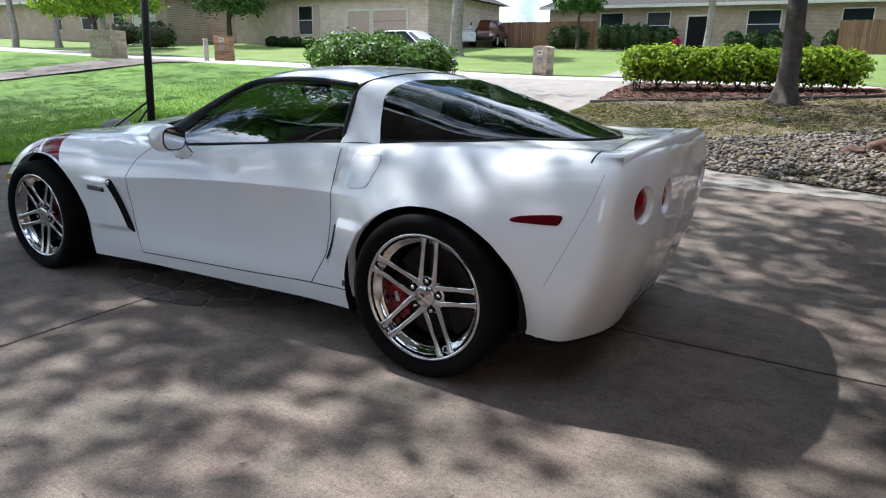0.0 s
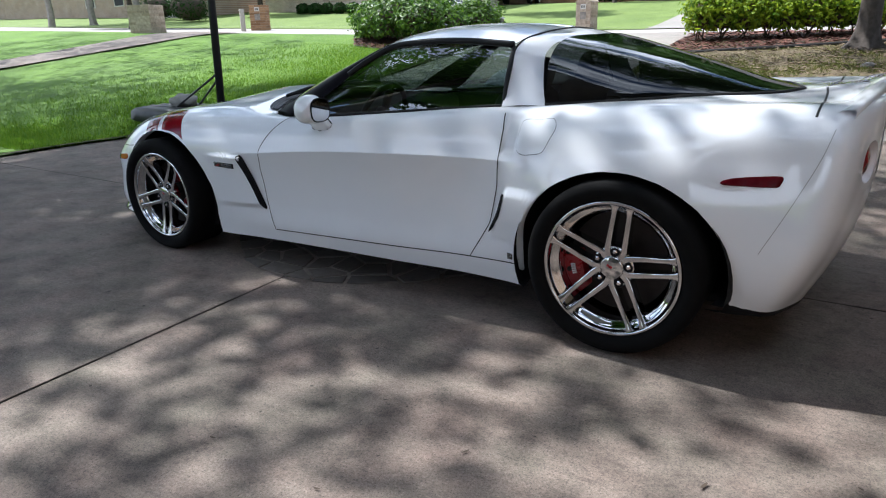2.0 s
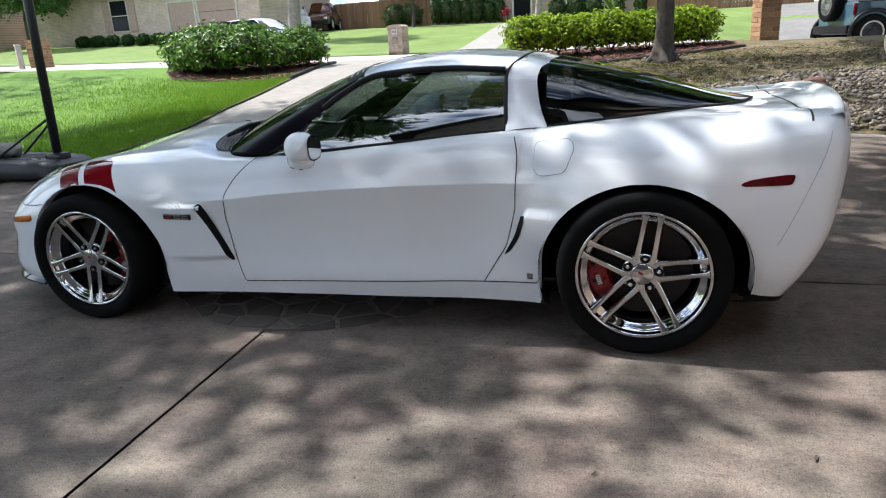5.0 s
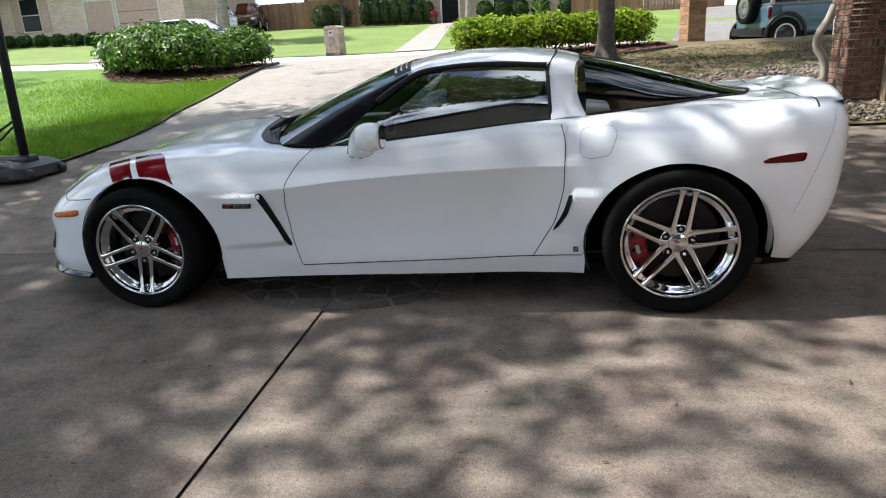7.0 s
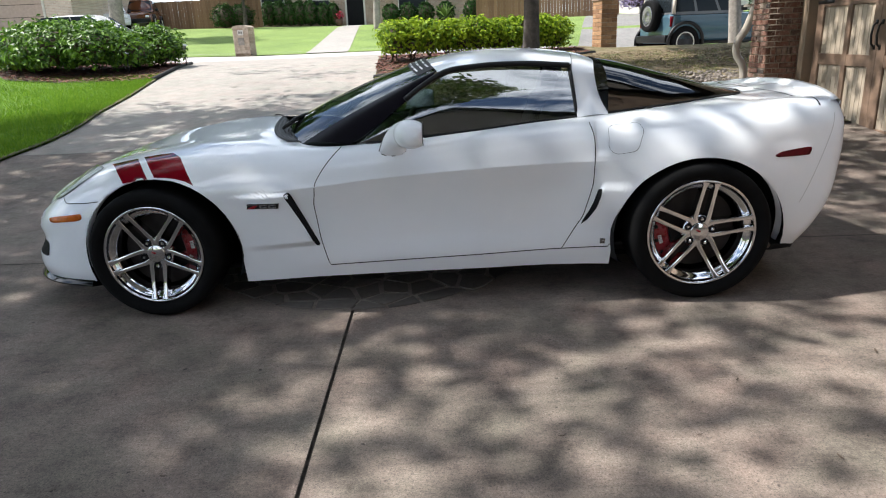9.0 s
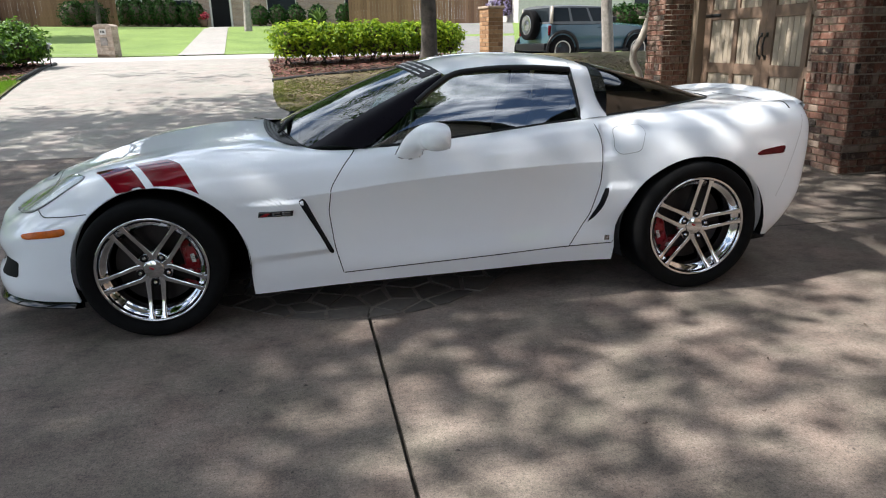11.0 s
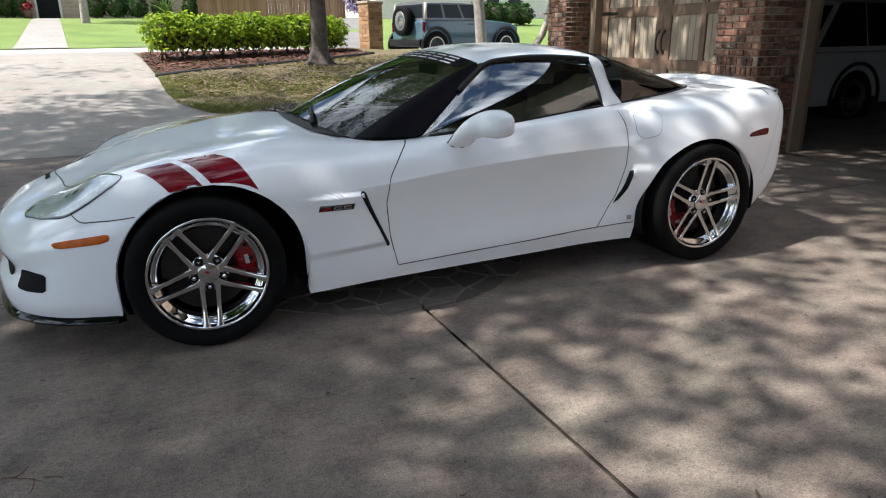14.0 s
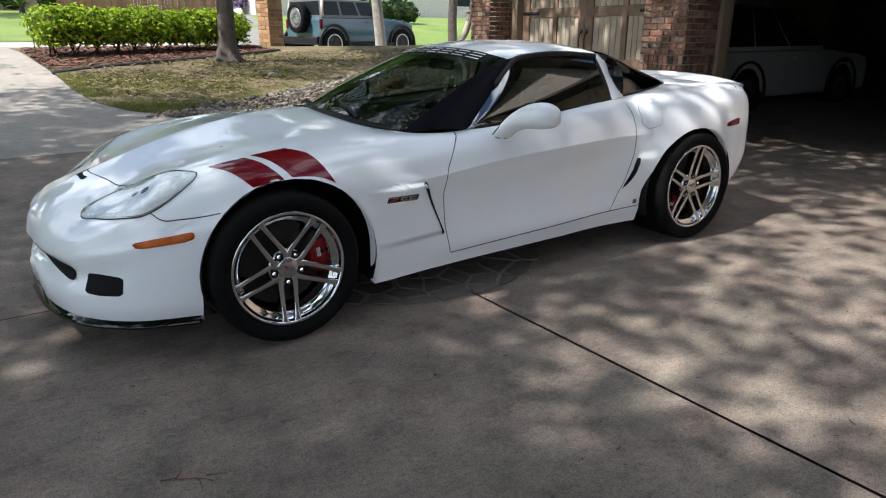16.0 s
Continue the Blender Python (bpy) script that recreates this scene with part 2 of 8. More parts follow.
def scatter_mesh(name, verts, faces, material, smooth=False):
    """A mesh from arrays of corners and faces."""
    me = bpy.data.meshes.new(name)
    me.from_pydata([tuple(v) for v in verts], [], [tuple(int(i) for i in f) for f in faces])
    me.materials.append(material)
    if smooth:
        me.shade_smooth()
    return me



# ---- the white sports coupe: body lofted from guide curves ----
# Each guide runs from the middle of the nose round the flank to the middle of the tail: x along, half-width, height.
X_SIDE = [-0.36, -0.2, 0.03, 0.25, 0.45, 0.75, 1.1, 1.6, 2.05, 2.3, 2.45, 2.67, 2.9, 3.08]


def guide(nose, w, z, tail, xs=None):
    """One guide curve: four nose points, the flank at X_SIDE (or xs), four tail points."""
    side = [(x, a, b) for x, a, b in zip(xs or X_SIDE, w, z)]
    nose = [(-0.36 + (x + 0.36) * 0.915, a, b) for x, a, b in nose]
    return np.array(nose + side + list(tail))


GUIDES = [
    guide([(-0.84, 0, 0.56), (-0.78, 0, 0.60), (-0.66, 0, 0.650), (-0.5, 0, 0.702)],
          [0, 0, 0, 0, 0, 0.62, 0.755, 0.737, 0.70, 0.63, 0.595, 0.53, 0.42, 0.25],
          [0.747, 0.797, 0.847, 0.879, 0.885, 0.805, 0.81, 0.85, 0.888, 0.896, 0.908, 0.922, 0.935, 0.932],
          [(3.17, 0, 0.93), (3.25, 0, 0.942), (3.33, 0, 0.955), (3.41, 0, 0.960)],
          [-0.36, -0.2, 0.03, 0.25, 0.47, 0.72, 1.1, 1.6, 2.05, 2.28, 2.45, 2.67, 2.9, 3.08]),
    guide([(-0.88, 0, 0.53), (-0.81, 0.26, 0.555), (-0.66, 0.32, 0.605), (-0.5, 0.36, 0.666)],
          [0.38, 0.40, 0.42, 0.44, 0.46, 0.68, 0.772, 0.755, 0.722, 0.68, 0.66, 0.62, 0.55, 0.45],
          [0.715, 0.765, 0.810, 0.838, 0.842, 0.802, 0.808, 0.848, 0.885, 0.897, 0.912, 0.925, 0.932, 0.925],
          [(3.20, 0.44, 0.926), (3.30, 0.44, 0.932), (3.385, 0.36, 0.944), (3.45, 0, 0.950)]),
    guide([(-0.915, 0, 0.49), (-0.855, 0.33, 0.50), (-0.70, 0.50, 0.545), (-0.5, 0.62, 0.645)],
          [0.66, 0.68, 0.70, 0.71, 0.72, 0.755, 0.795, 0.785, 0.755, 0.73, 0.735, 0.738, 0.742, 0.745],
          [0.715, 0.757, 0.792, 0.803, 0.803, 0.793, 0.795, 0.835, 0.872, 0.885, 0.895, 0.905, 0.908, 0.90],
          [(3.24, 0.745, 0.900), (3.355, 0.735, 0.900), (3.425, 0.60, 0.908), (3.465, 0, 0.920)]),
    guide([(-0.93, 0, 0.44), (-0.875, 0.34, 0.45), (-0.755, 0.58, 0.485), (-0.56, 0.735, 0.57)],
          [0.79, 0.80, 0.815, 0.825, 0.838, 0.84, 0.842, 0.838, 0.811, 0.81, 0.825, 0.83, 0.818, 0.80],
          [0.655, 0.72, 0.762, 0.765, 0.755, 0.74, 0.735, 0.76, 0.80, 0.81, 0.83, 0.84, 0.85, 0.85],
          [(3.25, 0.785, 0.85), (3.37, 0.765, 0.85), (3.43, 0.62, 0.855), (3.465, 0, 0.86)]),
    guide([(-0.935, 0, 0.40), (-0.88, 0.345, 0.40), (-0.775, 0.60, 0.42), (-0.58, 0.785, 0.49)],
          [0.855, 0.875, 0.885, 0.89, 0.895, 0.89, 0.875, 0.87, 0.845, 0.86, 0.885, 0.895, 0.88, 0.835],
          [0.55, 0.63, 0.70, 0.67, 0.62, 0.625, 0.655, 0.685, 0.695, 0.70, 0.72, 0.745, 0.75, 0.75],
          [(3.25, 0.812, 0.75), (3.37, 0.79, 0.75), (3.432, 0.63, 0.75), (3.465, 0, 0.75)]),
    guide([(-0.89, 0, 0.345), (-0.845, 0.34, 0.345), (-0.762, 0.595, 0.35), (-0.582, 0.787, 0.40)],
          [0.867, 0.895, 0.91, 0.905, 0.885, 0.868, 0.85, 0.84, 0.822, 0.875, 0.915, 0.925, 0.91, 0.868],
          [0.45, 0.50, 0.58, 0.55, 0.52, 0.51, 0.53, 0.55, 0.55, 0.55, 0.58, 0.62, 0.62, 0.62],
          [(3.23, 0.838, 0.62), (3.355, 0.805, 0.62), (3.42, 0.64, 0.62), (3.46, 0, 0.62)]),
    guide([(-0.945, 0, 0.275), (-0.90, 0.345, 0.275), (-0.80, 0.61, 0.275), (-0.595, 0.792, 0.30)],
          [0.865, 0.89, 0.905, 0.90, 0.872, 0.86, 0.842, 0.83, 0.815, 0.86, 0.91, 0.92, 0.905, 0.863],
          [0.33, 0.37, 0.40, 0.40, 0.38, 0.37, 0.37, 0.375, 0.385, 0.39, 0.40, 0.40, 0.42, 0.45],
          [(3.20, 0.850, 0.45), (3.315, 0.825, 0.455), (3.385, 0.67, 0.47), (3.435, 0, 0.47)]),
    guide([(-0.94, 0, 0.22), (-0.90, 0.35, 0.225), (-0.80, 0.615, 0.225), (-0.60, 0.79, 0.23)],
          [0.86, 0.885, 0.90, 0.89, 0.865, 0.858, 0.85, 0.84, 0.82, 0.84, 0.90, 0.91, 0.885, 0.84],
          [0.22, 0.24, 0.25, 0.25, 0.24, 0.24, 0.24, 0.245, 0.25, 0.255, 0.26, 0.26, 0.28, 0.32],
          [(3.165, 0.832, 0.32), (3.265, 0.802, 0.325), (3.335, 0.64, 0.33), (3.38, 0, 0.33)]),
    guide([(-0.93, 0, 0.165), (-0.89, 0.35, 0.174), (-0.79, 0.61, 0.178), (-0.59, 0.775, 0.176)],
          [0.845, 0.87, 0.88, 0.87, 0.855, 0.84, 0.83, 0.82, 0.80, 0.815, 0.88, 0.89, 0.86, 0.81],
          [0.175, 0.165, 0.15, 0.15, 0.148, 0.155, 0.16, 0.165, 0.165, 0.16, 0.16, 0.16, 0.20, 0.235],
          [(3.145, 0.798, 0.232), (3.215, 0.757, 0.22), (3.28, 0.58, 0.20), (3.31, 0, 0.18)]),
]
_len = np.r_[0, np.cumsum(np.mean([np.linalg.norm(np.diff(g, axis=0), axis=1) for g in GUIDES[2:7]], axis=0))]
ARCHES = [(0.038, 0.386, 0.32, 0.376), (2.682, 0.408, 0.33, 0.374)]   # middle, half-length, height of the middle, rise
WHEELS = [(0.0, 0.325), (2.685, 0.339)]
LAMPS_Y, LAMP_Z, LAMP_R = (0.60, 0.37), 0.752, 0.082


def in_arch(x, z):
    hit = np.zeros(np.shape(x), bool)
    for xc, a, zc, b in ARCHES:
        up = np.clip((z - zc) / b, 0, 1)
        half = np.where(z > zc, a * np.sqrt(1 - up**2), a + np.maximum(zc - z, 0) * 0.03)
        hit |= (np.abs(x - xc) < half) & (z < zc + b)
    return hit


def smoothstep(a, b, x):
    t = np.clip((np.asarray(x, float) - a) / (b - a), 0, 1)
    return t * t * (3 - 2 * t)


def flutes(x, z):
    """How far the panels ahead of the side vents stand out."""
    top, low = 0.597 + 0.02 * (x - 0.3), 0.315 + 0.06 * (x - 0.5)
    slot = 0.69 + (0.606 - z) * 0.43
    f = smoothstep(0.36, 0.66, x) * smoothstep(slot + 0.004, slot - 0.006, x)
    f *= smoothstep(top + 0.006, top - 0.012, z) * smoothstep(low - 0.010, low + 0.03, z)
    rear_slot = 2.205 - (0.565 - z) * 0.42
    r = smoothstep(rear_slot - 0.006, rear_slot + 0.022, x) * smoothstep(0.60, 0.55, z) * smoothstep(0.34, 0.47, z) * smoothstep(2.42, 2.30, x)
    scoop = smoothstep(2.182, 2.195, x) * smoothstep(2.265, 2.235, x) * smoothstep(0.715, 0.75, z) * smoothstep(0.885, 0.85, z)
    return 0.024 * f + 0.015 * r - 0.011 * scoop


def body_grid(cols, rows=150):
    """Points of the left half of the body: columns along the car, rows from the top down, cut at the wheel arches."""
    lines = np.stack([spline(_len, g, cols) for g in GUIDES], 1)
    out = np.zeros((len(cols), rows + 2, 3))
    full, shares = np.zeros((len(cols), 500, 3)), []
    u = np.interp(cols, _len, np.arange(len(_len)))
    for i, sec in enumerate(lines):
        v = np.r_[0, np.cumsum(np.sqrt((np.diff(sec, axis=0) ** 2).sum(1)) + 1e-5)]
        fine = np.linspace(0, v[-1], 500)
        soft = spline(v, sec, fine)
        hard = np.concatenate([spline(v[:5], sec[:5], fine[fine <= v[4]]), spline(v[4:], sec[4:], fine[fine > v[4]])])
        k = float(smoothstep(8, 9.5, u[i]) * smoothstep(13.2, 12.3, u[i]))
        p = soft * (1 - k) + hard * k
        if 7 < u[i] < 15.5:
            p[:, 1] += flutes(p[:, 0], p[:, 2])
        inside = in_arch(p[:, 0], p[:, 2]) & (p[:, 1] > 0.6)
        end = fine[max(np.argmax(inside) - 1, 1)] if inside.any() else v[-1]
        full[i] = p
        high = min(0.42 * v[-1], end * 0.9)
        q = np.concatenate([np.linspace(0, high, rows // 2, endpoint=False), np.linspace(high, end, rows - rows // 2)])
        shares.append(q / v[-1])
        for c in range(3):
            out[i, :rows, c] = np.interp(q, fine, p[:, c])
        edge = out[i, rows - 1]
        flat = np.hypot(edge[0] - 1.3, edge[1]) + 1e-6
        inward = np.array([0, -1, 0]) if -0.45 < edge[0] < 3.15 else np.array([(1.3 - edge[0]) / flat, -edge[1] / flat, 0])
        out[i, rows] = edge + inward * 0.006
        out[i, rows + 1] = edge + inward * 0.045 + np.array([0, 0, 0.004])
        out[i, rows:, 1] = np.maximum(out[i, rows:, 1], 0)
    # normals of the uncut surface
    n = np.cross(np.gradient(full, axis=1), np.gradient(full, cols, axis=0))
    n /= np.linalg.norm(n, axis=2)[..., None] + 1e-12
    n *= np.sign((n * (full - np.array([1.3, 0, 0.35]))).sum(2))[..., None]
    nrm = np.zeros_like(out)
    for i, share in enumerate(shares):
        at = share * 499
        for c in range(3):
            nrm[i, :rows, c] = np.interp(at, np.arange(500), n[i, :, c])
        nrm[i, rows:] = nrm[i, rows - 1]
    return out, nrm


def columns():
    base = np.linspace(0, _len[-1], 300)
    more = [base]
    x_at = spline(_len, GUIDES[6][:, 0], base)
    for xc, a, _, _ in ARCHES:
        for x in (xc - a, xc + a):
            s = np.interp(x, x_at[40:260], base[40:260])
            more.append(s + np.linspace(-0.03, 0.03, 41))
    for x0, x1 in ((0.6, 0.86), (2.1, 2.3)):
        more.append(np.interp(np.linspace(x0, x1, 36), x_at[40:260], base[40:260]))
    return np.unique(np.concatenate(more).round(5))


COLS = columns()
BODY, BODY_NORMALS = body_grid(COLS)


def door_line(z):
    """The door's front and rear edge at a height."""
    f = np.interp(z, [0.22, 0.36, 0.535, 0.65, 0.73, 0.82], [0.858, 0.824, 0.807, 0.825, 0.877, 0.967])
    r = np.interp(z, [0.25, 0.43, 0.58, 0.80, 0.88], [2.022, 2.132, 2.172, 2.182, 2.16])
    return f, r


def panel_name(c):
    f, r = door_line(c[2])
    sill = 0.22 + 0.031 * (c[0] - 0.85)
    if f < c[0] < r and c[2] > sill and c[1] > 0.5:
        return "door"
    if 0.40 < c[0] < 2.30 and c[2] <= sill and c[1] > 0.7:
        return "rocker_panel"
    if c[0] < -0.30 and c[2] < 0.60 - 0.25 * max(0, -0.42 - c[0]) and not (c[2] > 0.5 and c[1] < 0.3):
        return "front_bumper"
    if c[0] > 3.24 - 0.35 * max(0, 0.75 - c[2]) and c[2] < 0.955 and (c[2] < 0.88 or c[0] > 3.36):
        return "rear_bumper"
    if c[0] < 0.5 and c[1] < 0.60:
        return "hood"
    return "body_shell"


def build_body(car):
    """Splits the lofted body into its panels and links each as a part."""
    buckets = defaultdict(list)
    n, k = BODY.shape[:2]
    for i in range(n - 1):
        for j in range(k - 1):
            c = (BODY[i, j] + BODY[i + 1, j] + BODY[i + 1, j + 1] + BODY[i, j + 1]) / 4
            if c[0] > 3.2 and any((c[1] - y) ** 2 + (c[2] - LAMP_Z) ** 2 < (LAMP_R - 0.004) ** 2 for y in LAMPS_Y):
                continue   # openings for the recessed tail lamps
            name = panel_name(c)
            if name == "body_shell":
                name = "front_fender" if c[0] < 1.3 else "rear_quarter"
            if name in ("door", "rocker_panel", "front_fender", "rear_quarter"):
                buckets[name, -1].append((i, j, -1))
                buckets[name, 1].append((i, j, 1))
            else:
                buckets[name, 0].extend(((i, j, -1), (i, j, 1)))
    shells = {}
    for (name, side), faces in buckets.items():
        bm = bmesh.new()
        seen, normals = {}, []

        def vert(i, j, s):
            p = BODY[i, j]
            key = tuple(np.round((p[0], s * p[1], p[2]), 5) + 0.0)
            if key not in seen:
                seen[key] = bm.verts.new((p[0], s * p[1], p[2]))
                g = BODY_NORMALS[i, j]
                normals.append((g[0], s * g[1], g[2]) if p[1] > 1e-4 else (g[0], 0.0, g[2]))
            return seen[key]

        for i, j, s in faces:
            q = [vert(i, j, s), vert(i + 1, j, s), vert(i + 1, j + 1, s), vert(i, j + 1, s)]
            q = list(dict.fromkeys(q))
            if len(q) > 2:
                try:
                    bm.faces.new(q[::-1] if s < 0 else q)
                except ValueError:
                    pass
        label = {"door": "white door panel", "hood": "white raised hood"}.get(name, "")
        shells[name, side] = part(name, bm, PAINT, car, label)
        shells[name, side].data.normals_split_custom_set_from_vertices(normals)
    return shells


def tree_of():
    """A ray-cast tree of the left body half."""
    n, k = BODY.shape[:2]
    pts = BODY.copy()
    pts[..., 1] *= -1
    verts = [tuple(p) for p in pts.reshape(-1, 3)]
    faces = [(i * k + j, (i + 1) * k + j, (i + 1) * k + j + 1, i * k + j + 1) for i in range(n - 1) for j in range(k - 1)]
    return mathutils.bvhtree.BVHTree.FromPolygons(verts, faces)


SKIN = tree_of()


def on_skin(p, way, lift=0.0):
    """A point moved along way until it lies on the body, lifted off it by a little."""
    hit, nrm, _, _ = SKIN.ray_cast(Vector(p), Vector(way))
    if hit is None:
        hit, nrm, _, _ = SKIN.find_nearest(Vector(p) + Vector(way) * 2.0)
    if nrm.dot(Vector(way)) > 0:
        nrm = -nrm
    return hit + nrm * lift


def side_at(x, z, lift=0.0):
    return on_skin((x, -3, z), (0, 1, 0), lift)


def top_at(x, y, lift=0.0):
    return on_skin((x, y, 3), (0, 0, -1), lift)


def front_at(y, z, lift=0.0):
    return on_skin((-4, y, z), (1, 0, 0), lift)


def rear_at(y, z, lift=0.0):
    return on_skin((6, y, z), (-1, 0, 0), lift)


def smooth_loop(pts, n, closed=True):
    p = np.array(pts, float)
    if closed:
        p = np.vstack([p[-2:], p, p[:3]])
    d = np.r_[0, np.cumsum(np.linalg.norm(np.diff(p, axis=0), axis=1))]
    if closed:
        q = np.linspace(d[2], d[-3], n, endpoint=False)
    else:
        q = np.linspace(0, d[-1], n)
    return spline(d, p, q)


def cut_corners(pts, times=2):
    """A closed outline with its corners rounded off."""
    p = np.array(pts, float)
    p = np.concatenate([[a, a + (b - a) / 3, a + (b - a) * 2 / 3] for a, b in zip(p, np.roll(p, -1, 0))])
    for _ in range(times):
        q = np.roll(p, -1, 0)
        p = np.stack([p * 0.75 + q * 0.25, p * 0.25 + q * 0.75], 1).reshape(-1, 2)
    return p


def patch(outline, at, lift, thick=0.0, rings=6):
    """A filled piece of the body's skin inside an outline drawn in two coordinates, with an edge of some thickness."""
    loop = np.array(outline, float)
    mid = loop.mean(0)
    bm = bmesh.new()
    levels = np.linspace(1, 0.02, rings)
    rows = []
    if thick:
        rows.append([bm.verts.new(at(*p, lift - thick)) for p in loop])
    rows += [[bm.verts.new(at(*(mid + (p - mid) * s), lift)) for p in loop] for s in levels]
    n = len(loop)
    for a, b in zip(rows, rows[1:]):
        for j in range(n):
            bm.faces.new((a[j], a[(j + 1) % n], b[(j + 1) % n], b[j]))
    bm.faces.new(rows[-1])
    bmesh.ops.recalc_face_normals(bm, faces=bm.faces)
    return bm


def ribbon(line, at, width, lift=0.0012, n=40, closed=False):
    """A narrow strip laid on the body's skin, drawn in place of the shaded gaps between panels."""
    p = smooth_loop(line, n, closed) if len(line) > 2 else np.linspace(line[0], line[1], n)
    t = np.gradient(p, axis=0)
    if closed:
        t = np.roll(p, -1, 0) - np.roll(p, 1, 0)
    t /= np.linalg.norm(t, axis=1)[:, None]
    o = np.stack([-t[:, 1], t[:, 0]], 1) * width / 2
    P = np.array([[at(*(a + b), lift), at(*a, lift), at(*(a - b), lift)] for a, b in zip(p, o)])
    return grid_mesh(P, close_u=closed)


def mirrored(bm):
    """The same mesh on the car's other side."""
    c = bm.copy()
    bmesh.ops.transform(c, matrix=Matrix.Diagonal((1, -1, 1, 1)), verts=c.verts)
    bmesh.ops.reverse_faces(c, faces=c.faces)
    return c


def both(name, bm, material, parent, label="", **kw):
    other = mirrored(bm)
    return part(name, bm, material, parent, label, **kw), part(name, other, material, parent, label, **kw)


# -- greenhouse --
def windscreen_edge(s):
    a = abs(s)
    return Vector((0.575 + 0.15 * a**2.2, 0.63 * s, 0.872 - 0.068 * a**2))


def header_edge(s):
    a = abs(s)
    return Vector((1.355 + 0.075 * a**2.2, 0.515 * s, 1.183 - 0.045 * a**2.4))


def windscreen_grid(n=25, m=17, lift=0.0):
    P = np.zeros((n, m, 3))
    for i, s in enumerate(np.linspace(-1, 1, n)):
        a, b = windscreen_edge(s), header_edge(s)
        for j, t in enumerate(np.linspace(0, 1, m)):
            p = a.lerp(b, t) + Vector((-0.35, 0, 1)).normalized() * (0.020 * 4 * t * (1 - t) * (1 - 0.25 * s * s) + lift)
            P[i, j] = p
    return P


def belt(x):
    g = GUIDES[0]
    w, z = np.interp(x, g[9:18, 0], g[9:18, 1]), np.interp(x, g[9:18, 0], g[9:18, 2])
    return Vector((x, -w, z))


RAIL = [(1.02, -0.765, 0.812), (1.20, -0.69, 0.945), (1.36, -0.615, 1.06), (1.47, -0.565, 1.118), (1.62, -0.553, 1.138), (1.85, -0.548, 1.142), (2.095, -0.548, 1.125)]


def rail_curve(n):
    p = np.array(RAIL)
    d = np.r_[0, np.cumsum(np.linalg.norm(np.diff(p, axis=0), axis=1))]
    return spline(d, p, np.linspace(0, d[-1], n))


def roof_z(x):
    return float(pchip([1.30, 1.387, 1.549, 1.771, 1.927, 2.138, 2.284], [1.165, 1.183, 1.211, 1.222, 1.217, 1.193, 1.160], np.array([x]))[0])


